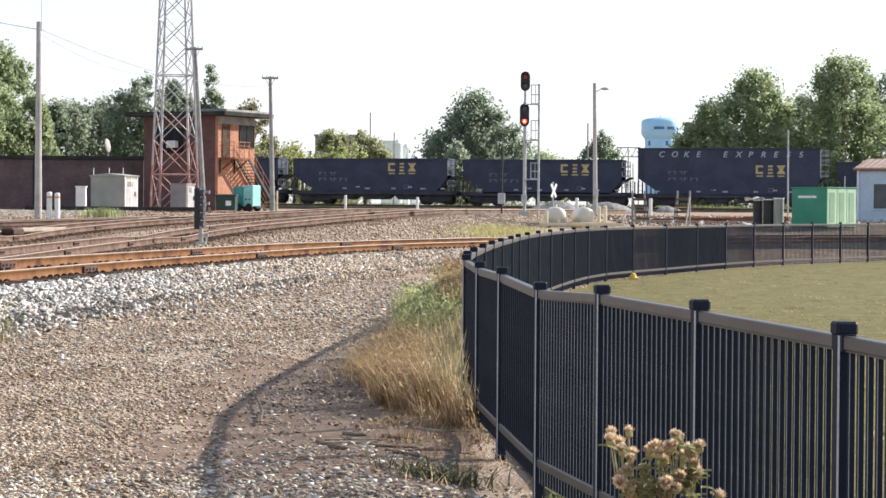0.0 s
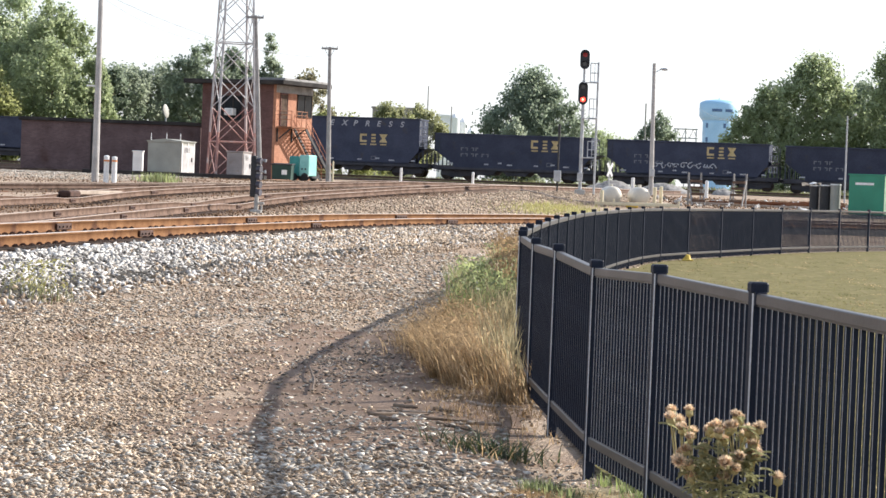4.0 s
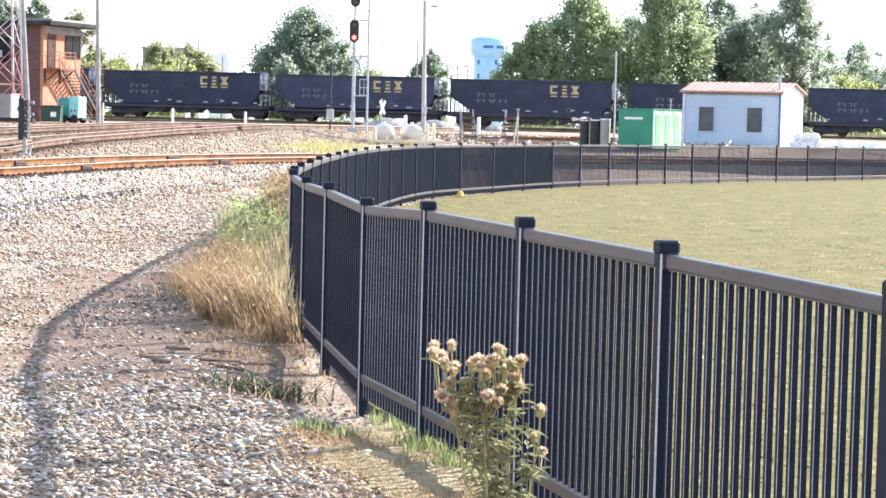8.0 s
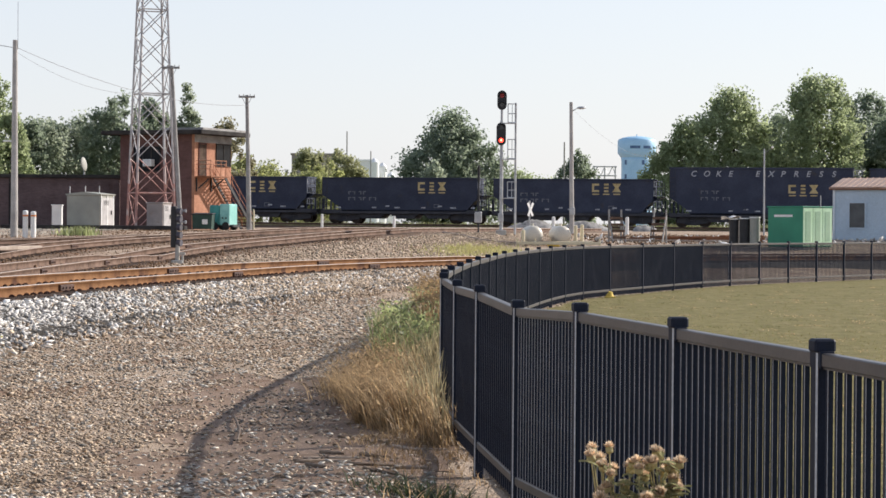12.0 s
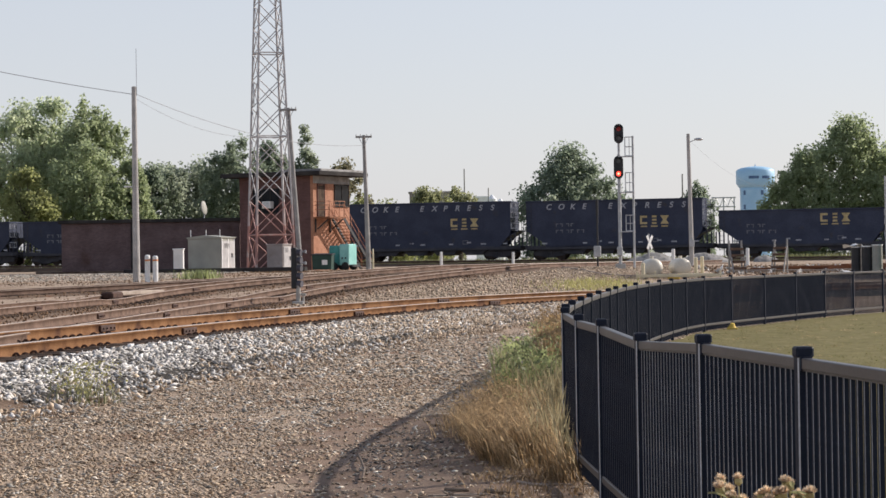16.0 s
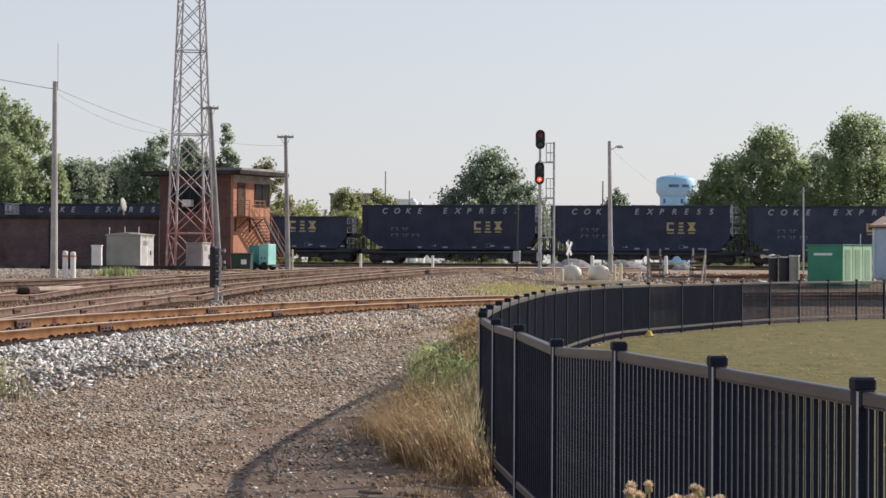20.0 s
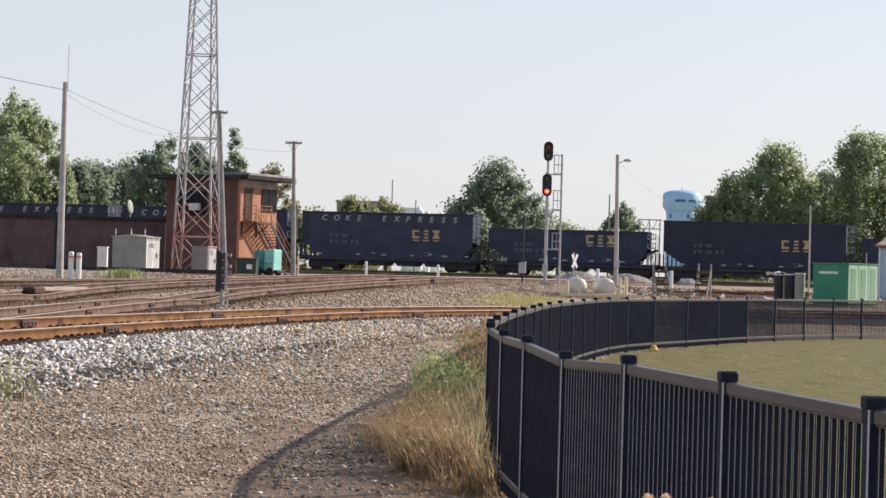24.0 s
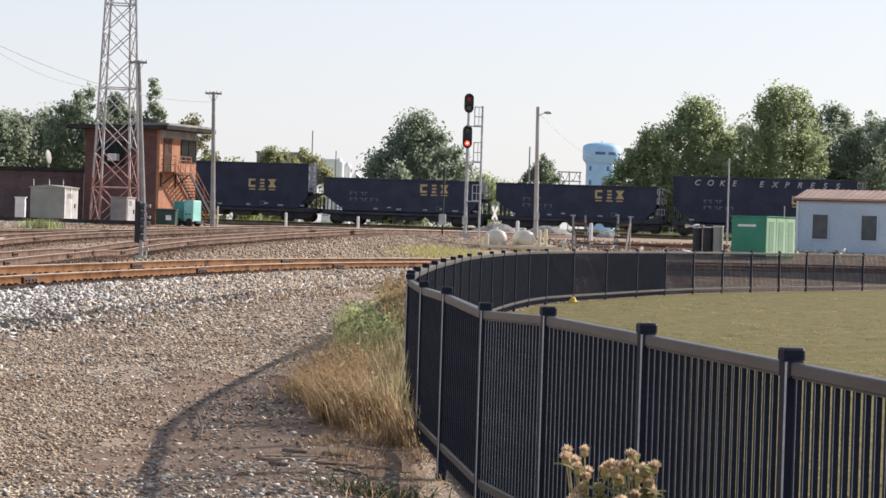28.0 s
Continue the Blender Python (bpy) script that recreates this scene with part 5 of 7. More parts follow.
# ---- propane tanks and clutter beyond the fence ----
def tank(x, y, z):
    z0 = gz(x, y)
    t = thing("fuel_tank", pose(x, y, z0, 0, 0, 4), "beige cylindrical fuel tank with rounded ends on yellow skids", "tank", "pair of fuel tanks")
    bm = B()
    c = z - z0
    rings = []
    r, L = 0.385, 1.5
    prof = [(-0.30 * math.cos(a), r * math.sin(a)) for a in np.linspace(0.05, math.pi / 2, 8)] + [(L + 0.36 * math.sin(a), r * math.cos(a)) for a in np.linspace(0, math.pi / 2 - 0.05, 8)]
    for yy, rr in prof:
        rings.append([bm.verts.new((rr * math.cos(a), yy, c + rr * math.sin(a))) for a in np.linspace(0, 2 * math.pi, 24, endpoint=False)])
    for p, q in zip(rings, rings[1:]):
        for k in range(24):
            bm.faces.new((p[k], p[(k + 1) % 24], q[(k + 1) % 24], q[k]))
    bm.faces.new(rings[0])
    bm.faces.new(rings[-1][::-1])
    bmesh.ops.recalc_face_normals(bm, faces=bm.faces[:])
    part("shell", bm, M["beige_tank"], t, smooth=True)
    for yy in (0.1, 1.5):
        bm = B()
        box(bm, (0, yy, (c - r) / 2 + 0.05), (0.7, 0.14, max(0.08, c - r + 0.2)), bevel=0.01)
        part("saddle", bm, M["post_yellow"], t)
    bm = B()
    rod(bm, (0, 0.6, c + r - 0.02), (0, 0.6, c + r + 0.1), 0.08, n=12)
    part("valve_cover", bm, M["beige_tank"], t)


tank(4.79, 95, 1.24)
tank(5.98, 95, 1.24)


def skid():
    z0 = gz(5.5, 93.6)
    t = thing("loading_skid", pose(5.5, 93.6, z0), "low timber skid with a yellow block before the tanks", "skid")
    for dx in (-1.1, 1.1):
        part("runner", box(B(), (dx, 0, 0.05), (0.12, 1.4, 0.1), bevel=0.01), M["pale_slab"], t)
    part("crossbar", box(B(), (0.3, 0.5, 0.16), (2.2, 0.14, 0.12), bevel=0.01), M["pale_slab"], t)
    part("crossbar", box(B(), (0.9, -0.3, 0.16), (1.5, 0.14, 0.12), rz=6, bevel=0.01), M["post_yellow"], t)
    part("frame_beam", box(B(), (0.2, -0.75, 0.14), (3.5, 0.10, 0.12), bevel=0.01), M["post_yellow"], t, "faded yellow steel beam")
    for dx in (-1.5, -0.75, 1.9):
        part("frame_post", box(B(), (dx, -0.7, 0.16), (0.07, 0.07, 0.34), bevel=0.006), M["post_yellow"], t)
    part("yellow_block", box(B(), (0.0, -0.6, 0.1), (0.5, 0.3, 0.2), bevel=0.03), M["yellow_paint"], t, "yellow painted block")


skid()


def step_frame(x, y, turn):
    z0 = gz(x, y)
    t = thing("step_frame", pose(x, y, z0, 0, 0, turn), "weathered wooden steps standing loose by the track", "steps", "loose wooden steps")
    for sx in (-0.28, 0.28):
        bm = B()
        box(bm, (sx, -0.03, 0.57), (0.06, 0.10, 1.32), rx=-29.5, bevel=0.008)
        box(bm, (sx, 0.34, 0.72), (0.07, 0.07, 1.44), bevel=0.008)
        part("side_frame", bm, M["pole_wood"], t)
    for k in range(4):
        bm = B()
        box(bm, (0, -0.28 + k * 0.16, 0.22 + k * 0.28), (0.56, 0.24, 0.11), bevel=0.008)
        part("tread", bm, M["old_rail"], t, "rust-brown plank tread")


step_frame(8.65, 99, 12)
step_frame(10.55, 100, -20)


def rail_pile():
    rng = np.random.default_rng(5)
    t = thing("rail_scrap", pose(12.8, 101.5, gz(12.8, 101.5)), "heap of rusty rail lengths and plates", "scrap heap")
    for k in range(14):
        bm = B()
        L = rng.uniform(1.2, 3.6)
        box(bm, (rng.uniform(-1.8, 1.8), rng.uniform(-0.6, 0.6), 0.06 + 0.06 * (k // 4)), (L, 0.12, 0.09), rz=rng.uniform(-16, 16), bevel=0.01)
        part("rail_length", bm, M["rust"], t)
    for k, (dx, dy, ln, turn) in enumerate(((-2.6, -1.4, 3.4, 4), (-0.9, -1.7, 2.6, -6), (1.2, -1.2, 2.2, 9), (-3.4, -0.5, 1.8, -12))):
        plank = solo("plank", box(B(), (0, 0, 0.06), (ln, 0.22, 0.09), bevel=0.01), M["pale_slab"], "pale weathered plank lying beside the scrap", "plank", group="loose planks")
        plank.matrix_basis = pose(12.8 + dx, 101.5 + dy, gz(12.8 + dx, 101.5 + dy), 0, 0, turn)


rail_pile()


def drum(x, y, h, mat):
    z0 = gz(x, y)
    t = thing("drum", pose(x, y, z0), "upright drum with a pale lid beside the green container", "drum", "row of drums")
    bm = B()
    rod(bm, (0, 0, 0), (0, 0, h), 0.22, n=18)
    for zz in (0.33, 0.66):
        rod(bm, (0, 0, h * zz - 0.02), (0, 0, h * zz + 0.02), 0.232, n=18)
    part("shell", bm, M[mat], t)
    bm = B()
    rod(bm, (0, 0, h), (0, 0, h + 0.05), 0.235, n=18)
    part("lid", bm, M["white_paint"], t)


drum(13.45, 96.5, 1.12, "signal_black")
drum(13.85, 96.2, 1.16, "signal_black")
drum(14.25, 96.0, 1.22, "cabinet")


def tarp(x, y, z, turn):
    """A stiff crumpled white sheet."""
    return solo("tarp", grid("tarp", np.linspace(-0.42, 0.42, 12), np.linspace(-0.3, 0.3, 8), lambda a, b: 0.05 + 0.05 * np.sin(a * 9 + b * 5) + 0.03 * np.sin(b * 17) - 0.25 * a * a, M["white_paint"]), None,
                "crumpled white sheet beside the drums", "tarp", group="white sheets", m=pose(x, y, z, 0, 0, turn))


tarp(13.3, 96.5, gz(13.3, 96.5) + 1.17, -10)
tarp(13.0, 96.9, gz(13.0, 96.9) + 0.02, 20)


def green_container():
    z0 = gz(15.95, 94)
    W, Dp, Hh = 1.92, 1.87, 1.80
    t = thing("green_container", pose(15.95, 94, z0, 0, 0, -50), "green steel equipment container with pale green doors on its end", "container")
    bm = B()
    box(bm, (-W / 2, Dp / 2, Hh / 2 + 0.08), (W, Dp, Hh - 0.1), bevel=0.02)
    part("body", bm, M["green"], t)
    bm = B()
    box(bm, (-W / 2, Dp / 2, Hh + 0.02), (W + 0.08, Dp + 0.08, 0.06), bevel=0.01)
    part("roof", bm, M["green"], t)
    bm = B()
    box(bm, (-W / 2, Dp / 2, 0.05), (W - 0.1, Dp - 0.1, 0.1))
    part("base", bm, M["concrete"], t)
    bm = B()
    box(bm, (-W * 0.55, -0.008, Hh * 0.80), (1.0, 0.012, 0.10))
    part("sign_strip", bm, M["white_paint"], t, "white sign strip")
    for k in range(3):
        y = Dp * (k + 0.5) / 3
        bm = B()
        box(bm, (0.012, y, Hh / 2 + 0.08), (0.03, Dp / 3 - 0.03, Hh - 0.2), bevel=0.006)
        d = part("door", bm, M["pale_green"], t)
        bm = B()
        box(bm, (0.032, y, Hh / 2 + 0.10), (0.012, Dp / 3 - 0.32, Hh - 0.55))
        part("door_panel", bm, M["panel_green"], d)
    bm = B()
    rod(bm, (0.25, Dp * 0.45, Hh), (0.25, Dp * 0.45, Hh + 0.5), 0.02, n=6)
    part("aerial", bm, M["galv"], t)


green_container()


def blue_shed():
    z0 = 0.92
    W, Dp, Hh, R = 4.8, 3.5, 2.58, 0.44
    t = thing("blue_shed", pose(19.42, 106.0, z0, 0, 0, -30), "small pale blue shed with faded red metal roof", "shed")
    bm = B()
    prism(bm, [(0, 0), (W, 0), (W, Hh), (0, Hh)], 0, 0.08)
    part("wall", bm, M["blue_siding"], t)
    bm = B()
    prism(bm, [(0, 0), (W, 0), (W, Hh), (0, Hh)], Dp - 0.08, Dp)
    part("wall", bm, M["blue_siding"], t)
    for x in (0.0, W - 0.08):
        bm = B()
        pts = [(0.08, 0), (Dp - 0.08, 0), (Dp - 0.08, Hh), (Dp / 2, Hh + R), (0.08, Hh)]
        a = [bm.verts.new((x, p[0], p[1])) for p in pts]
        b = [bm.verts.new((x + 0.08, p[0], p[1])) for p in pts]
        bm.faces.new(a)
        bm.faces.new(b[::-1])
        for i in range(5):
            bm.faces.new((a[i], b[i], b[(i + 1) % 5], a[(i + 1) % 5]))
        bmesh.ops.recalc_face_normals(bm, faces=bm.faces[:])
        part("gable_wall", bm, M["white_siding"], t)
    # siding laps
    for k in range(12):
        bm = B()
        box(bm, (W / 2, -0.006, 0.1 + k * 0.2), (W - 0.1, 0.014, 0.185), rx=2.5)
        part("siding_board", bm, M["blue_siding"], t)
    for s in (0, 1):
        bm = B()
        a = math.degrees(math.atan2(R, Dp / 2))
        L = math.hypot(R, Dp / 2) + 0.22
        yc = Dp / 4 - 0.09 if s == 0 else Dp * 0.75 + 0.09
        box(bm, (W / 2, yc, Hh + R / 2 + 0.02), (W + 0.3, L, 0.05), rx=a if s == 0 else -a)
        r = part("roof_sheet", bm, M["pink_roof"], t)
        bm = B()
        for k in range(16):
            box(bm, (W * (k + 0.5) / 16, yc, Hh + R / 2 + 0.055), (0.035, L, 0.03), rx=a if s == 0 else -a)
        part("seam", bm, M["pink_roof"], r)
    bm = B()
    box(bm, (W / 2, -0.14, Hh - 0.02), (W + 0.3, 0.03, 0.14))
    part("fascia", bm, M["rust"], t)
    for x in (0.04, W - 0.04):
        bm = B()
        box(bm, (x, -0.03, Hh / 2), (0.1, 0.07, Hh))
        part("corner_trim", bm, M["white_siding"] if x < 1 else M["tower_mark"], t)
    for x in (1.18, 3.55):
        bm = B()
        box(bm, (x, -0.025, 1.30), (0.74, 0.03, 1.14))
        w = part("window", bm, M["grey_glass"], t, "grey window pane, lightened for its reflection")
        bm = B()
        for dx in (-0.40, 0.40):
            box(bm, (x + dx, -0.035, 1.30), (0.06, 0.05, 1.24))
        for dz in (-0.60, 0.60):
            box(bm, (x, -0.035, 1.30 + dz), (0.74, 0.05, 0.06))
        part("window_frame", bm, M["blue_siding"], w)
    bm = B()
    box(bm, (W + 0.02, Dp * 0.45, 1.05), (0.05, 0.9, 2.05), bevel=0.01)
    part("door", bm, M["white_paint"], t)
    bm = B()
    rod(bm, (W - 0.25, 0.5, Hh), (W - 0.25, 0.5, Hh + 0.75), 0.06, n=10)
    rod(bm, (W - 0.25, 0.5, Hh + 0.75), (W - 0.25, 0.5, Hh + 0.85), 0.11, n=10)
    part("vent_pipe", bm, M["galv"], t)


blue_shed()


def white_bags():
    rng = np.random.default_rng(3)
    for k in range(44):
        # a stacked pile against the shed, then a loose row
        x = 23.75 + (k % 4) * 0.36 + 0.18 * (k // 4) if k < 7 else 25.2 + (k - 7) * 0.15 + rng.uniform(-0.15, 0.15)
        y = 101.3 if k < 7 else 101.5 + rng.uniform(-1, 1)
        size = rng.uniform(0.24, 0.29) if k < 7 else rng.uniform(0.13, 0.27)
        z0 = gz(x, y) + (0.34 if 4 <= k < 7 else 0.0)
        bm = B()
        bmesh.ops.create_icosphere(bm, subdivisions=2, radius=1.0)
        for v in bm.verts:
            nn = noise.noise(v.co * 1.6 + Vector((k * 3.1, 0, 0)))
            v.co *= 1 + 0.35 * nn
            v.co = Vector((v.co.x * size, v.co.y * size, max(-0.6 * size, v.co.z * size * 0.9)))
        solo("white_sack", bm, M["white_paint"], "lumpy white sack lying on the gravel by the shed", "sack", group="white sacks", m=pose(x, y, z0 + 0.58 * size))


white_bags()


# ---- cabinets round the tower ----
def cabinet(x, y, w, d, h, turn, label, door=True, mat="cabinet", z=None):
    z0 = gz(x, y) if z is None else z
    t = thing("equipment_cabinet", pose(x, y, z0, 0, 0, turn), label, "equipment cabinet", "cabinets by the tower")
    bm = B()
    box(bm, (0, 0, h / 2 + 0.06), (w, d, h - 0.12), bevel=0.03)
    part("body", bm, M[mat], t)
    bm = B()
    box(bm, (0, 0, h + 0.02), (w + 0.1, d + 0.1, 0.08), bevel=0.025)
    part("roof", bm, M[mat], t)
    bm = B()
    box(bm, (0, 0, 0.03), (w + 0.15, d + 0.15, 0.1))
    part("plinth", bm, M["concrete"], t)
    if door:
        bm = B()
        box(bm, (w / 2 + 0.015, 0, h / 2 + 0.05), (0.03, d * 0.8, h * 0.8), bevel=0.006)
        dr = part("door", bm, M["steel_white"], t)
        bm = B()
        box(bm, (w / 2 + 0.05, d * 0.25, h * 0.5), (0.05, 0.05, 0.25))
        part("handle", bm, M["signal_black"], dr)
        bm = B()
        for k in range(6):
            box(bm, (w / 2 + 0.035, -d * 0.1, h * 0.72 + k * 0.05), (0.012, d * 0.35, 0.02))
        part("louvre", bm, M["signal_black"], dr)
    return t


CABINET = cabinet(-19.6, 134.6, 2.25, 1.7, 2.02, -22, "large beige-grey equipment cabinet with a low gabled roof")
bm = B()
prism(bm, [(-1.2, 2.06), (1.2, 2.06), (1.2, 2.10), (0.0, 2.22), (-1.2, 2.10)], -0.9, 0.9)
part("ridge_roof", bm, M["cabinet"], CABINET)
for dx, dy in ((-1.0, -0.7), (0.0, -0.6), (1.0, -0.7)):
    part("aerial", rod(B(), (dx, dy, 2.05), (dx, dy, 2.55), 0.022, n=6), M["white_paint"], CABINET)
for dy in (-0.72, 0.0, 0.72):
    part("side_trim", box(B(), (1.15, dy, 1.05), (0.03, 0.09, 1.9), bevel=0.005), M["white_paint"], CABINET)
cabinet(-22.6, 141, 0.62, 0.4, 1.45, 0, "narrow pale grey cabinet against the brick wing", mat="white_paint", door=False)
cabinet(-15.1, 130.9, 1.05, 1.1, 1.55, -22, "taupe cabinet with a pale door beside the radio tower", mat="taupe")


def trench_cover():
    bm = B()
    # whole strip coloured black for the shadow gap under the platform
    box(bm, (0, 0, 0.13), (10.5, 1.0, 0.26), bevel=0.03)
    solo("walkway", bm, M["roof_felt"], "low timber walkway in front of the cabinets, blackened for its shadow gap", "walkway", m=pose(-18.5, 128.5, gz(-18.5, 128.5), 0, 0, -4))


trench_cover()


def heap(x, y, lx, ly, h, mat, label, seed):
    """A low heap with an uneven back."""
    nx, ny = 22, 9
    rng = np.random.default_rng(seed)
    b = rng.normal(0, 0.06 * h, (ny, nx))
    def up(a, c):
        e = np.clip(1 - np.abs(a) / (lx / 2), 0, 1) ** 0.3 * np.clip(1 - np.abs(c) / (ly / 2), 0, 1) ** 0.6
        return -0.05 + (h + b) * e * (0.8 + 0.2 * np.sin(a * 1.3 + seed))
    return solo("mound", grid("mound", np.linspace(-lx / 2, lx / 2, nx), np.linspace(-ly / 2, ly / 2, ny), up, M[mat]), None, label, "heap", group="heaps by the main line", m=pose(x, y, gz(x, y)))


heap(8.1, 165, 3.8, 2.2, 0.9, "rubble", "low pale concrete rubble heap before the main line", 1)
heap(12.0, 164, 3.8, 2.4, 0.85, "rubble", "low pale concrete rubble heap before the main line", 2)
heap(16.3, 163, 1.9, 1.6, 0.62, "rubble", "small pale rubble heap before the main line", 3)


def yard_slab():
    """A pale timber lying between the yard rails."""
    bm = B()
    box(bm, (0, 0, 0.07), (4.2, 0.34, 0.14), bevel=0.02)
    solo("timber", bm, M["pale_slab"], "pale weathered timber lying between the yard rails", "timber", m=pose(-14.5, 81.2, 0.62, 0, 0, 78))
    # plain block added for the dark lump at a rail joint
    bm = B()
    box(bm, (0, 0, 0.13), (0.8, 0.5, 0.26), bevel=0.06)
    solo("switch_box", bm, M["clip"], "dark rusty block at a joint of the yard rail", "switch box", m=pose(-14.9, 78.2, 0.5, 0, 0, 70))


yard_slab()


def ground_hose():
    """A pale hose lying over the bank below the signal."""
    pts = [Vector((x, y, gz(x, y) + 0.06)) for x, y in ((1.1, 112.0), (1.6, 110.0), (2.1, 107.0), (2.35, 103.0), (2.8, 99.5), (3.5, 97.0), (4.4, 95.6))]
    bm = B()
    for p, q in zip(pts, pts[1:]):
        rod(bm, p, q, 0.032, n=8)
    solo("hose", bm, M["pale_slab"], "pale hose lying over the bank below the signal", "hose")


ground_hose()


def dead_stick():
    """A dark bent stick on the bare dirt of the path."""
    pts = [Vector((-1.57, 19.1, 0.02)), Vector((-1.48, 18.3, 0.035)), Vector((-1.40, 17.6, 0.03)), Vector((-1.36, 16.9, 0.02))]
    bm = B()
    for p, q in zip(pts, pts[1:]):
        rod(bm, p, q, 0.011, 0.009, n=6)
    solo("stick", bm, M["twig"], "dark bent dead stick lying on the dirt path", "stick")


dead_stick()
bollard(-10.37, 141, 2.48, "post_yellow", 0.05, "thin faded yellow post by the utility pole")


def generator():
    z0 = gz(-12.1, 141)
    t = thing("generator", pose(-12.2, 141, z0 + 0.3, 0, 0, -25), "teal generator housing on a trailer by the stair", "generator")
    bm = B()
    box(bm, (-0.42, 0, 0.62), (0.74, 1.0, 1.24), bevel=0.05)
    part("rear_housing", bm, M["teal"], t)
    bm = B()
    box(bm, (0.30, 0, 0.66), (0.68, 1.05, 1.32), bevel=0.05)
    h = part("front_housing", bm, M["teal_pale"], t)
    bm = B()
    for k in range(2):
        box(bm, (0.18 + 0.24 * k, -0.53, 0.45), (0.1, 0.012, 0.1))
    part("vent", bm, M["signal_black"], h)
    bm = B()
    box(bm, (0, 0, -0.05), (1.7, 0.95, 0.12))
    part("chassis", bm, M["signal_black"], t)
    for x in (-0.4, 0.4):
        for y in (-0.5, 0.5):
            bm = B()
            rod(bm, (x, y - 0.08, -0.05), (x, y + 0.08, -0.05), 0.25, n=18)
            part("wheel", bm, M["signal_black"], t)


generator()


def dumpster(x, y, turn):
    z0 = gz(x, y)
    t = thing("dumpster", pose(x, y, z0, 0, 0, turn), "dark green waste bin with a pale notice beside the stair", "waste bin")
    bm = B()
    prism(bm, [(-0.62, 0.95), (-0.58, 0.05), (0.58, 0.05), (0.62, 0.95)], -0.5, 0.5)
    part("body", bm, M["dumpster"], t)
    bm = B()
    box(bm, (0, 0, 1.0), (1.34, 1.1, 0.07), rx=3, bevel=0.02)
    part("lid", bm, M["signal_black"], t)
    bm = B()
    box(bm, (0.18, -0.508, 0.5), (0.34, 0.012, 0.3))
    part("notice", bm, M["white_paint"], t)


dumpster(-13.35, 139.5, -6)


# ---- far landmarks ----
def water_tower():
    t = thing("water_tower", pose(86.2, 900, 1.3), "pale blue water tower with a wide pedestal far beyond the trees", "water tower")
    def lathe(prof, n=40):
        bm = B()
        rings = [[bm.verts.new((r * math.cos(a), r * math.sin(a), z)) for a in np.linspace(0, 2 * math.pi, n, endpoint=False)] for r, z in prof]
        for p, q in zip(rings, rings[1:]):
            for k in range(n):
                bm.faces.new((p[k], p[(k + 1) % n], q[(k + 1) % n], q[k]))
        bm.faces.new(rings[-1])
        return bm
    part("pedestal", lathe([(6.1, 0), (6.1, 26.4), (6.3, 27.6)]), M["tower_blue"], t, smooth=True)
    part("tank", lathe([(6.3, 27.6), (6.9, 28.3), (7.6, 29.4), (7.6, 34.2), (7.2, 34.8), (5.6, 35.5), (3.2, 35.95), (1.2, 36.1), (0.4, 36.15)]), M["tower_blue"], t, smooth=True)
    for a, w in ((-100, 3.2), (-62, 2.6)):
        for k in range(8):
            b = radians(a + (k - 3.5) * w * 1.2)
            part("painted_bar", box(B(), (7.62 * math.cos(b), 7.62 * math.sin(b), 31.6), (0.06, 0.5, 1.1), rz=math.degrees(b)), M["tower_mark"], t, "dark blue painted bar")
    for a in (-140, -70):
        for z in (14.0, 20.0, 25.6):
            bm = B()
            b = radians(a)
            box(bm, (6.12 * math.cos(b), 6.12 * math.sin(b), z), (0.1, 1.1, 1.8), rz=a)
            part("window", bm, M["tower_mark"], t)
    bm = B()
    rod(bm, (0, 0, 36.0), (0, 0, 36.9), 0.2)
    part("vent", bm, M["tower_blue"], t)


water_tower()


def silos():
    for k, (x, r, h) in enumerate(((-10.2, 1.1, 14.0), (-8.4, 0.9, 13.2), (-6.6, 0.9, 11.2))):
        t = thing("silo", pose(x, 500 + k * 4, 1.3), "distant white storage silo above the trees", "silo", "distant silos")
        bm = B()
        rod(bm, (0, 0, 0), (0, 0, h), r, n=24)
        part("shell", bm, M["silo"], t)
        bm = B()
        rod(bm, (0, 0, h), (0, 0, h + 0.9), r, 0.2, n=24)
        part("cap", bm, M["silo"], t)


silos()


def substation():
    t = thing("substation_frame", pose(24.5, 300, 1.3), "distant steel lattice frame of a substation", "substation")
    bm = B()
    for x in (-1.4, 0, 1.4):
        rod(bm, (x, 0, 0), (x, 0, 8.3), 0.09, n=6)
    part("column", bm, M["galv"], t)
    for z in (7.0, 8.2):
        part("beam", rod(B(), (-1.6, 0, z), (1.6, 0, z), 0.08, n=6), M["galv"], t)
    for k in range(6):
        part("brace", rod(B(), (-1.5 + k * 0.5, 0, 7.0 + (k % 2) * 1.2), (-1.0 + k * 0.5, 0, 7.0 + ((k + 1) % 2) * 1.2), 0.05, n=5), M["galv"], t)


substation()


def far_hall(x, w, h, mat, label):
    t = thing("distant_hall", pose(x, 520, 1.3), label, "building")
    part("wall", box(B(), (0, 0, h / 2), (w, 14, h)), M[mat], t)
    part("roof", box(B(), (0, 0, h + 0.2), (w + 0.5, 14.5, 0.4)), M[mat], t)


far_hall(-24.5, 9.4, 15.9, "taupe", "distant dull brown flat-roofed hall behind the trees")
far_hall(-12.7, 2.9, 14.6, "silo", "distant narrow white block beside the silos")


# ---- trees ----
LEAF_V = [(-0.5, -0.35, 0.06), (0.5, -0.3, -0.05), (0.42, 0.38, 0.08), (-0.4, 0.36, -0.06)]
LEAF_F = [(0, 1, 2), (0, 2, 3)]


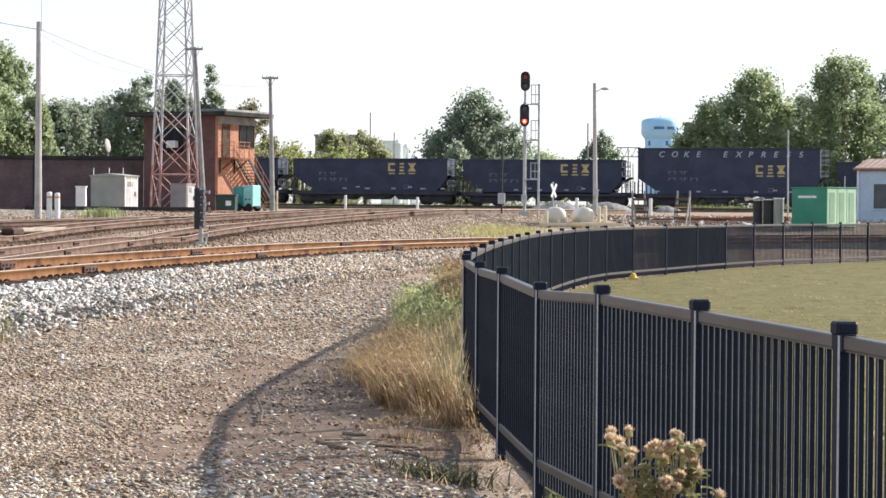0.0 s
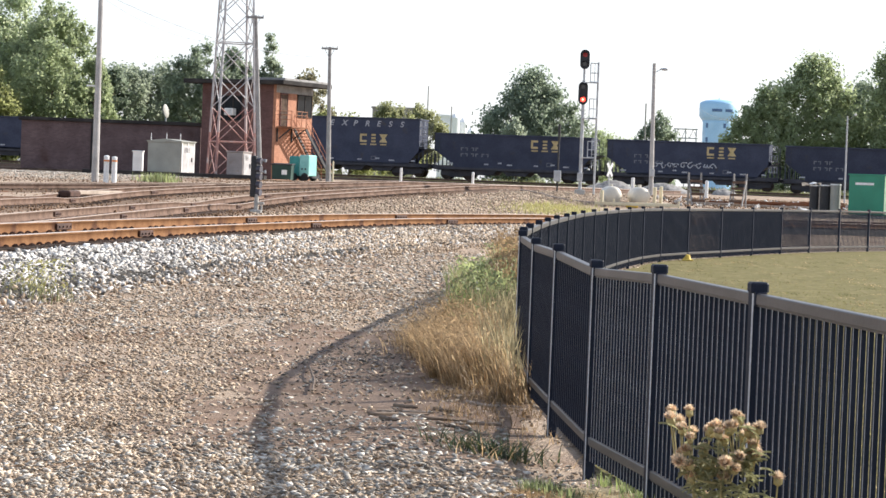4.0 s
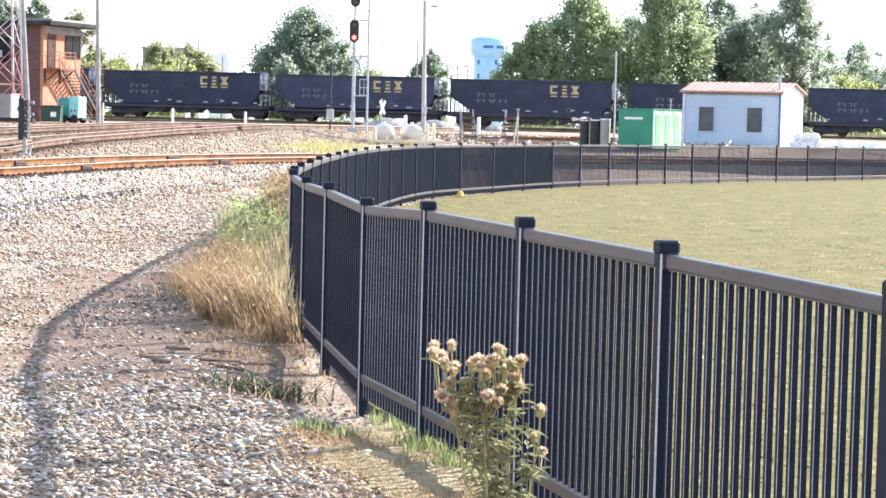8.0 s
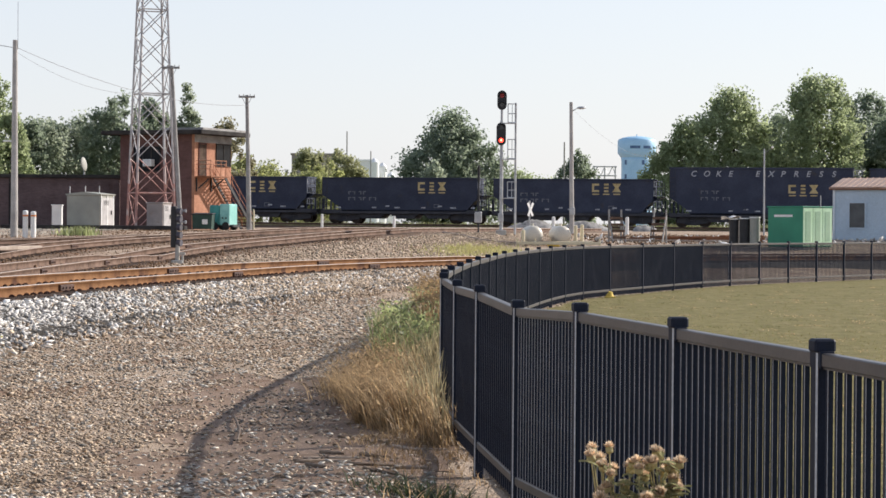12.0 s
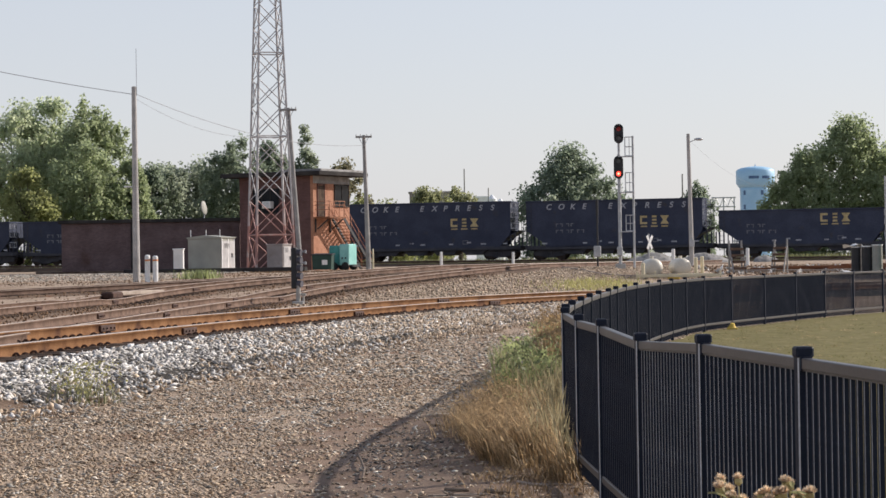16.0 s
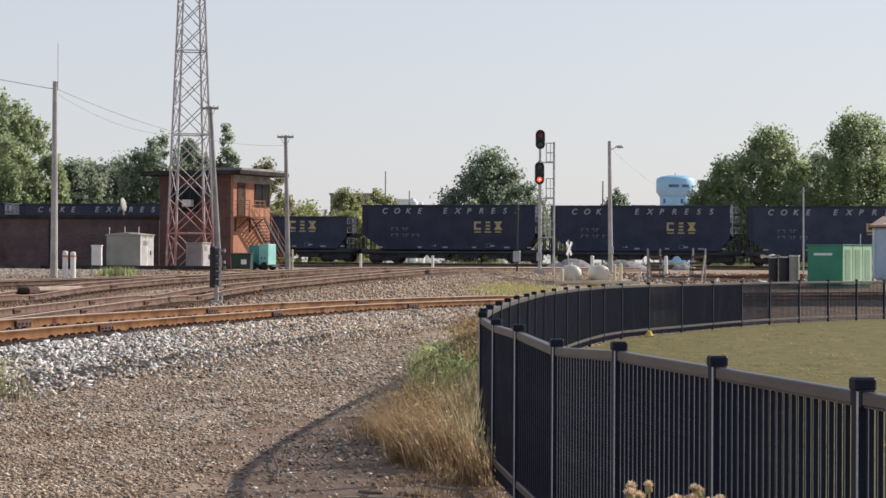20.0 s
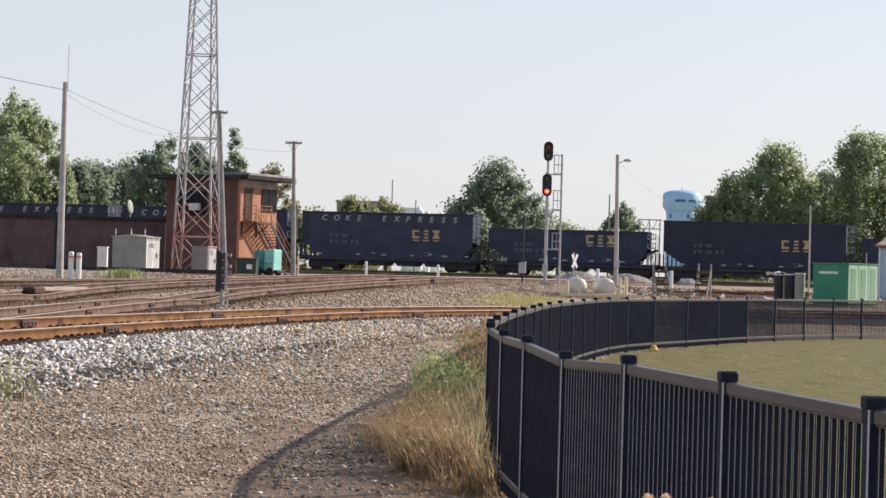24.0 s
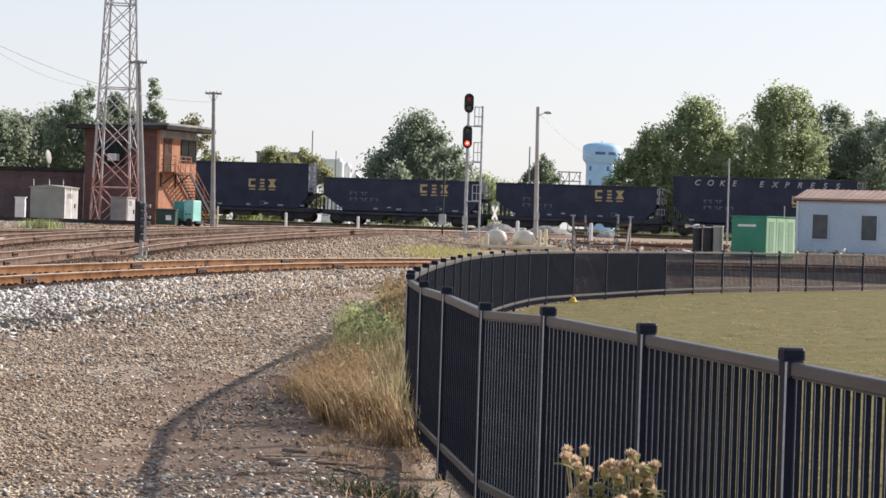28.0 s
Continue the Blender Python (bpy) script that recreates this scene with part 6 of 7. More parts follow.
def crown_profile(shape, u):
    if shape == "tall":
        return min(1.0, (1 - u) * 3.2) ** 0.5 * (0.62 + 0.38 * math.sin(math.pi * min(1, u + 0.15)))
    if shape == "bush":
        return max(0.0, 1 - u ** 5) ** 0.6
    if shape == "cone":
        return (1 - u) ** 0.8 + 0.06
    return max(0.0, 1 - u ** 2.8) ** 0.78 * (0.84 + 0.16 * min(1.0, u * 4))


def tree(x, y, top, width, mat, seed, shape="round", z0=None, base=0.1, leaf=0.38, n=3800, label="", depth=0.8, name="tree", gap=-0.22):
    """Tapered trunk, limbs, and a bumpy crown of single leaves with gaps."""
    rng = np.random.default_rng(seed)
    z0 = gz(x, y) if z0 is None else z0
    t = thing(name, pose(x, y, z0), label, "tree", "trees beyond the tracks")
    H = top - z0
    w = width / 2
    rod_r = 0.02 * H + 0.10
    part("trunk", rod(B(), (0, 0, -0.2), (rng.uniform(-.2, .2), 0, H * 0.6), rod_r, 0.09, n=10), M["bark"], t)
    for k in range(9):
        a, u = rng.uniform(0, 2 * math.pi), rng.uniform(0.15, 0.8)
        r = w * crown_profile(shape, u) * 0.7
        zz = H * (base + (1 - base) * u)
        part("limb", rod(B(), (0, 0, zz * 0.55), (r * math.cos(a), r * math.sin(a) * depth, zz), 0.09, 0.03, n=5, caps=False), M["bark"], t)
    # leaves gathered in clumps round the limb ends, with upright shoots along the outline
    nc = max(26, int(n / 75 * (1 - 1.2 * max(0.0, gap + 0.22))))
    C, R, E = [], [], []
    while len(C) < nc * 1.7:
        shoot = len(C) >= nc
        u, a = rng.uniform(0.35 if shoot else 0, 1), rng.uniform(0, 2 * math.pi)
        pr = crown_profile(shape, u)
        if rng.uniform(0, 1) > pr + 0.1:
            continue
        d = Vector((math.cos(a) * 1.5, math.sin(a) * 1.5, u * H / w * 1.4)) + Vector((seed * 7.3, seed * 3.1, seed))
        b = noise.noise(d)
        q = rng.uniform(0.88, 1.03) if shoot else rng.uniform(0, 1) ** 0.42 * 0.96
        r = w * pr * (0.97 + 0.5 * b) * q
        C.append((r * math.cos(a), r * math.sin(a) * depth, H * (base + (1 - base) * u * (0.985 + 0.04 * b))))
        R.append(w * (rng.uniform(0.07, 0.13) if shoot else rng.uniform(0.16, 0.34)) + 0.15)
        E.append(rng.uniform(1.2, 2.4) if shoot else rng.uniform(0.8, 1.3))
    C, R, E = np.array(C), np.array(R), np.array(E)
    n = int(n * 4.3)
    pick = rng.choice(len(C), n, p=R ** 1.8 / (R ** 1.8).sum())
    v = rng.normal(size=(n, 3))
    v /= np.linalg.norm(v, axis=1)[:, None]
    v *= (R[pick] * np.minimum(np.abs(rng.normal(0, 0.62, n)), 0.98))[:, None]
    v[:, 2] *= E[pick]
    P = C[pick] + v
    P[:, 2] *= (H - 0.25) / P[:, 2].max()
    P[:, :2] *= w * 1.02 / np.percentile(np.abs(P[:, 0]), 99.0)
    P = P[P[:, 2] > 0.15]
    n = len(P)
    S = rng.uniform(0.5, 1.2, n)[:, None] * leaf * 0.66 * np.ones((1, 3))
    part("crown", scatter_mesh("crown", LEAF_V, LEAF_F, P, S, random_turns(rng, n), M[mat]), None, t)
    return t


def tree_px(px, ytop, d, wpx, mat, seed, **kw):
    """A tree by bearing and rise as seen from the viewing spot, d metres away."""
    x = (px - 784) / 4000 * d
    top = 1.65 + (366 - ytop + (px - 784) * 0.007) * d / 4000
    tree(x, d, top, wpx * d / 4000, mat, seed, **kw)


TALL = "tall airy poplar with grey-green leaves beyond the yard"
GREEN = "broad green leafy tree standing beyond the train"
AIRY = dict(gap=0.10, leaf=0.40, base=0.3)
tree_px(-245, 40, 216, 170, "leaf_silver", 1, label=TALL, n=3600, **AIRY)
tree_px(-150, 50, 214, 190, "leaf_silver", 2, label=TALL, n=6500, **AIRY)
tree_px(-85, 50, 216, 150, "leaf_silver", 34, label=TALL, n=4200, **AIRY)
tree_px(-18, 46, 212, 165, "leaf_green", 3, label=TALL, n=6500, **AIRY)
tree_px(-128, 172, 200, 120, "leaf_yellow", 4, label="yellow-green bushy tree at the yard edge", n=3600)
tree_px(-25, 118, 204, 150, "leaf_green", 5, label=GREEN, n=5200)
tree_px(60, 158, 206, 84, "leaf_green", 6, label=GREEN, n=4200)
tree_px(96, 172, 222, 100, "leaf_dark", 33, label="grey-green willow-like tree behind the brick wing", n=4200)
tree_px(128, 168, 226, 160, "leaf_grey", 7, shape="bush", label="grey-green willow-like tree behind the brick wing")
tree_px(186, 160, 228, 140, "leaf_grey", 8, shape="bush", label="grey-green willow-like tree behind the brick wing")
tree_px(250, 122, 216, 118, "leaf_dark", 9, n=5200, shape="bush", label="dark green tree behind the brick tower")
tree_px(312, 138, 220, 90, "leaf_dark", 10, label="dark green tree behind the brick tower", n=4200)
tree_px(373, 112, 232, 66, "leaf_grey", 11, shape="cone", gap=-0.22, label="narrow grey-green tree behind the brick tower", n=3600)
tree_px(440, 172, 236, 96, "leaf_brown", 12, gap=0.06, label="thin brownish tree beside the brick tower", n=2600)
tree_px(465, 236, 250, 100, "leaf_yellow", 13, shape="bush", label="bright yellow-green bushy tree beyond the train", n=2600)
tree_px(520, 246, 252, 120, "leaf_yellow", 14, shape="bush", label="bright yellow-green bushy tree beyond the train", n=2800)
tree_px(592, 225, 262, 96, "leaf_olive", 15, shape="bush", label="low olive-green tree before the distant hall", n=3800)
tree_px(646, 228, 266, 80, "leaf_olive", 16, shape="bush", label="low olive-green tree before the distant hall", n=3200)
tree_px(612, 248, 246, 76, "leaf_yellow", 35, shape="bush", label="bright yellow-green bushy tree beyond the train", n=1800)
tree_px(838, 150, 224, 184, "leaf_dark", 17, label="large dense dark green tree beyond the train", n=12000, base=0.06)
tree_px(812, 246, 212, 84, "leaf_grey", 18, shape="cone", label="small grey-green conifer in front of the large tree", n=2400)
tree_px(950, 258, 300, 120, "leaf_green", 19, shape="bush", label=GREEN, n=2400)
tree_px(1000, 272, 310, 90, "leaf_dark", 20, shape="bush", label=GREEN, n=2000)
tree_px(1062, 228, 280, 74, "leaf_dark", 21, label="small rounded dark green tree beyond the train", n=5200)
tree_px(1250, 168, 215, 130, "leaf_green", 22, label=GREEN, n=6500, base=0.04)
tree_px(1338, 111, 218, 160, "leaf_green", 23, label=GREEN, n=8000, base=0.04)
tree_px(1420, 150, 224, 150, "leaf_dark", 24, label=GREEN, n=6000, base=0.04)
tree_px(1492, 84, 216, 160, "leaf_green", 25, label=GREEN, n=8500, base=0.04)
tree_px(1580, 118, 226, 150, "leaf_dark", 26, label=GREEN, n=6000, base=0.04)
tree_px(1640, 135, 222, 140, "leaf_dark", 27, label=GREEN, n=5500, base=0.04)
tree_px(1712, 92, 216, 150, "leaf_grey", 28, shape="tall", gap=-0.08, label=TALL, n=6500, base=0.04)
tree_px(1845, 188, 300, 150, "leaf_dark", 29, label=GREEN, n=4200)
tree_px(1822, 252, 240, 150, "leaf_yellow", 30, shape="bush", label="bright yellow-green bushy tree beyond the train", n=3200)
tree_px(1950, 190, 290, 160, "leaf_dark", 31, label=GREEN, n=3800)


# ---- loose stones ----
def stones(name, pts, size, mat, seed, label, tilt=None, z=None):
    rng = np.random.default_rng(seed)
    n = len(pts)
    s = rng.uniform(size[0], size[1], n) * rng.uniform(0.6, 1.25, n)
    S = np.stack([s * rng.uniform(0.9, 1.35, n), s * rng.uniform(0.5, 0.95, n), s * rng.uniform(0.35, 0.8, n)], 1)
    zz = rough_land(pts[:, 0], pts[:, 1]) if z is None else z
    P = np.stack([pts[:, 0], pts[:, 1], zz + rng.uniform(0.05, 0.42, n) * s], 1)
    T = random_turns(rng, n)
    if tilt:
        # flat shards lying nearly level
        S[:, 2] *= 0.7
        a, b, c = rng.uniform(0, 2 * math.pi, n), rng.normal(0, tilt * 0.5, n), rng.normal(0, tilt * 0.5, n)
        one, nil = np.ones(n), np.zeros(n)
        rz = np.stack([np.stack([np.cos(a), -np.sin(a), nil], 1), np.stack([np.sin(a), np.cos(a), nil], 1), np.stack([nil, nil, one], 1)], 1)
        rx = np.stack([np.stack([one, nil, nil], 1), np.stack([nil, np.cos(b), -np.sin(b)], 1), np.stack([nil, np.sin(b), np.cos(b)], 1)], 1)
        ry = np.stack([np.stack([np.cos(c), nil, np.sin(c)], 1), np.stack([nil, one, nil], 1), np.stack([-np.sin(c), nil, np.cos(c)], 1)], 1)
        T = np.einsum("nij,njk,nkl->nil", rz, rx, ry)
    me = scatter_mesh(name, ROCK_V, ROCK_F, P, S, T, M[mat])
    return tagged(new(name, me), label, "stones", kind="stuff")


def gravel():
    rng = np.random.default_rng(11)
    groups = []
    for y0, y1, n, lo, hi in ((8.5, 16, 26000, 0.022, 0.05), (16, 30, 30000, 0.026, 0.055), (30, 62, 26000, 0.04, 0.08)):
        y = rng.uniform(y0, y1, n)
        left, right = -0.245 * y - 0.6, np.interp(y, FENCE_Y, FENCE_X) + 0.2
        x = rng.uniform(left, right)
        toe = np.interp(y, [p[1] for p in NEAR_RAIL], [p[0] for p in NEAR_RAIL]) + 1.4
        bare = np.sin(x * 1.3 + 2.1 * np.sin(y * 0.35)) + np.sin(y * 0.8 + x) * 0.6
        path = (x > -1.9 + 0.25 * np.sin(1.1 * y)) & (y > 13.4 + 0.5 * np.sin(2.3 * x)) & (y < 25)
        turf = (y < 12.6) & (x > np.interp(y, FENCE_Y, FENCE_X) - 0.6 + rng.normal(0, 0.06, n)) & (rng.uniform(0, 1, n) < 0.93)
        keep = (x > toe) & (bare + rng.normal(0, 0.9, n) > -1.15) & ~(path & (rng.uniform(0, 1, n) < 0.72)) & ~turf
        groups.append((np.stack([x, y], 1)[keep], lo, hi))
    for k, (p, lo, hi) in enumerate(groups):
        stones("gravel", p, (lo, hi), "stone", 20 + k, "loose tan and grey gravel on the dusty ground", tilt=0.7)
    # pale coarse stones strewn near the viewing spot
    n = 15000
    y = rng.uniform(8.8, 15.8, n)
    x = rng.uniform(-0.245 * y - 0.5, np.interp(y, FENCE_Y, FENCE_X) - 0.05)
    turf = (y < 12.6) & (x > np.interp(y, FENCE_Y, FENCE_X) - 0.6 + rng.normal(0, 0.06, n)) & (rng.uniform(0, 1, n) < 0.95)
    keep = ((x < 0.1) | (rng.uniform(0, 1, n) < 0.3)) & ~turf & (rng.uniform(0, 1, n) > np.clip((y - 12.6 + 0.5 * np.sin(2.1 * x)) / 3.0, 0, 1))
    x, y = x[keep], y[keep]
    stones("coarse_gravel", np.stack([x, y], 1), (0.022, 0.058), "coarse", 31, "coarse pale stones strewn over the gravel", tilt=0.5)
    # larger pale shards over the middle ground, and a speckle of dark stones on the bare path
    y = rng.uniform(15, 50, 15000)
    x = rng.uniform(-0.245 * y - 0.6, np.interp(y, FENCE_Y, FENCE_X) - 0.3)
    toe = np.interp(y, [p[1] for p in NEAR_RAIL], [p[0] for p in NEAR_RAIL]) + 1.6
    keep = (x > toe) & ~((x > -2.0) & (y < 24) & (rng.uniform(0, 1, len(y)) < 0.8))
    x, y = x[keep], y[keep]
    for lo, hi, s0, s1, sd in ((15, 22, 0.024, 0.05, 44), (22, 32, 0.035, 0.075, 48), (32, 50, 0.05, 0.10, 49)):
        near = (y >= lo) & (y < hi)
        stones("pale_shard", np.stack([x, y], 1)[near], (s0, s1), "coarse", sd, "pale flat shards lying in the gravel", tilt=0.5)
    x, y = rng.normal(-1.3, 0.3, 800), rng.normal(19.8, 1.5, 800)
    stones("dark_gravel", np.stack([x, y], 1), (0.02, 0.05), "dark_stone", 45, "dark stones speckled over the bare path", tilt=0.6)
    x, y = rng.normal(-1.2, 0.35, 350), rng.normal(19.6, 1.7, 350)
    stones("path_gravel", np.stack([x, y], 1), (0.02, 0.05), "coarse", 46, "pale stones speckled over the bare path", tilt=0.6)
    # white ballast on the shoulder of the first track
    y = rng.uniform(19, 70, 44000)
    rail_x = np.interp(y, [p[1] for p in NEAR_RAIL], [p[0] for p in NEAR_RAIL])
    off = 0.42 + 1.4 * rng.uniform(0, 1, len(y)) ** 0.95
    off = np.where(rng.uniform(0, 1, len(y)) < 0.2, off + rng.uniform(0, 1.3, len(y)), off)
    slope = np.clip((off - 0.95) / 1.1, 0, 1)
    z = np.maximum(0.375 - 0.335 * slope, rough_land(rail_x + off, y)) + 0.02 - 0.06 * np.clip((0.75 - off) / 0.3, 0, 1)
    tan = rng.uniform(0, 1, len(y)) < np.clip((y - 34) / 28, 0, 0.6) + 0.3 * np.clip(off - 1.5, 0, 1)
    p = np.stack([rail_x + off, y], 1)
    # dark stones stand in for shade gaps among the white ones
    dark = ~tan & (rng.uniform(0, 1, len(y)) < 0.30)
    pale = ~tan & ~dark
    stones("ballast_stone", p[pale], (0.05, 0.115), "white_stone", 32, "fresh white crushed ballast beside the rail", tilt=0.9, z=z[pale])
    stones("dark_ballast", p[dark], (0.05, 0.10), "dark_stone", 43, "dark grey stones set in for shade gaps in the white ballast", tilt=0.9, z=z[dark] - 0.01)
    stones("tan_ballast", p[tan], (0.05, 0.11), "stone", 42, "older tan ballast mixed into the white", z=z[tan])
    y = rng.uniform(19, 60, 9000)
    rail_x = np.interp(y, [p[1] for p in NEAR_RAIL], [p[0] for p in NEAR_RAIL])
    off = rng.uniform(-2.6, -0.1, len(y))
    stones("ballast_stone", np.stack([rail_x + off, y], 1), (0.04, 0.08), "stone", 33, "rust-stained ballast between the rails", z=np.full(len(y), 0.385))
    for line, sd in ((TRACK_2, 35), (TRACK_3, 36), (TRACK_5, 37)):
        ok = line[(line[:, 1] > 38) & (line[:, 1] < 104)]
        pick = ok[rng.integers(0, len(ok), 5500)] + rng.normal(0, 1.35, (5500, 2))
        zz = base_z(pick, 0.08) - 0.03
        stones("rust_stone", pick, (0.045, 0.10), "rust_stone", sd, "rust-stained stones between the yard rails", z=zz)
    p = np.stack([rng.uniform(7.5, 17, 2600), rng.uniform(96, 112, 2600)], 1)
    stones("scrap_stone", p, (0.05, 0.13), "rust_stone", 38, "rusty rubble strewn behind the far fence")
    p = np.stack([rng.uniform(7.5, 22, 260), rng.uniform(97, 108, 260)], 1)
    stones("pale_rubble", p, (0.1, 0.3), "white_stone", 39, "pale broken lumps strewn behind the far fence")
    # brown and grey stones over the flat yard before the cabinets
    y = rng.uniform(96, 129, 9000)
    x = rng.uniform(-0.30 * y, -0.06 * y)
    fresh = (x < -15.5 + 0.8 * np.sin(y)) & (y > 103) & (y < 127)
    stones("yard_gravel", np.stack([x, y], 1)[~fresh], (0.04, 0.10), "rust_stone", 40, "brown gravel over the flat yard by the cabinets")
    y = rng.uniform(102, 127, 9000)
    x = rng.uniform(-0.30 * y, -16.2 + 0.8 * np.sin(y * 0.9))
    stones("yard_gravel", np.stack([x, y], 1), (0.05, 0.13), "coarse", 47, "pale fresh gravel before the brick wing", tilt=0.5)
    y = rng.uniform(93, 113, 5000)
    x = rng.uniform(0.0, 7.2, 5000)
    stones("bank_gravel", np.stack([x, y], 1), (0.04, 0.11), "stone", 41, "loose gravel on the bank below the signal")
    # grey stones over the yard beyond
    y = rng.uniform(52, 118, 26000)
    x = rng.uniform(-0.16 * y, 0.035 * y)
    toe = np.interp(y, [p[1] for p in NEAR_RAIL], [p[0] for p in NEAR_RAIL])
    keep = (x < toe - 2.4) & (x > np.interp(y, TRACK_2[:, 1], TRACK_2[:, 0]) + 2.0)
    stones("yard_stone", np.stack([x, y], 1)[keep], (0.05, 0.14), "stone", 34, "coarse grey stones between the yard tracks")


gravel()

# ---- grass and weeds ----
BLADE_V = [(-0.5, 0, 0), (0.5, 0, 0), (0.36, 0.16, 0.55), (-0.36, 0.16, 0.55), (0, 0.5, 1)]
BLADE_F = [(0, 1, 2), (0, 2, 3), (3, 2, 4)]


def blades(name, pts, height, width, lean, mat, seed, label, z=None, category="grass", side=None):
    rng = np.random.default_rng(seed)
    n = len(pts)
    h = rng.uniform(height[0], height[1], n)
    a = rng.uniform(0, 2 * math.pi, n) if side is None else rng.normal(math.radians(side), 0.65, n)
    T = np.zeros((n, 3, 3))
    T[:, 0, 0], T[:, 0, 1], T[:, 1, 0], T[:, 1, 1], T[:, 2, 2] = np.cos(a), -np.sin(a), np.sin(a), np.cos(a), 1
    S = np.stack([rng.uniform(width[0], width[1], n), h * rng.uniform(lean[0], lean[1], n), h], 1)
    zz = rough_land(pts[:, 0], pts[:, 1]) if z is None else z
    me = scatter_mesh(name, BLADE_V, BLADE_F, np.stack([pts[:, 0], pts[:, 1], zz - 0.01], 1), S, T, M[mat])
    return tagged(new(name, me), label, category, kind="stuff")


def tufts(rng, n, per, x0, x1, y0, y1, spread):
    """Points in clumps; x0, x1 are counted from the fence line."""
    cy = rng.uniform(y0, y1, n)
    cx = np.interp(cy, FENCE_Y, FENCE_X) + rng.uniform(x0, x1, n)
    p = np.repeat(np.stack([cx, cy], 1), per, 0)
    return p + rng.normal(0, spread, p.shape) * np.array([1, 1.4])


def ragged(p):
    return 0.13 * np.sin(p[:, 0] * 11 + p[:, 1] * 4.3) + 0.06 * np.sin(p[:, 1] * 17)


def verge(p):
    """The part of a dry-grass patch that narrows towards the near end of the fence."""
    off = p[:, 0] - np.interp(p[:, 1], FENCE_Y, FENCE_X)
    return p[off > -0.32 - 0.62 * np.clip((p[:, 1] - 16.8) / 3.6, 0, 1.4) + ragged(p)]


def bearing_tufts(rng, n, per, b0, b1, y0, y1, spread):
    """Points in clumps inside a wedge that opens from the viewing spot."""
    cy = rng.uniform(y0, y1, n)
    cx = (rng.uniform(b0, b1, n) - 784) / 4000 * cy
    p = np.repeat(np.stack([cx, cy], 1), per, 0)
    return p + rng.normal(0, spread, p.shape) * np.array([0.6, 1.4])


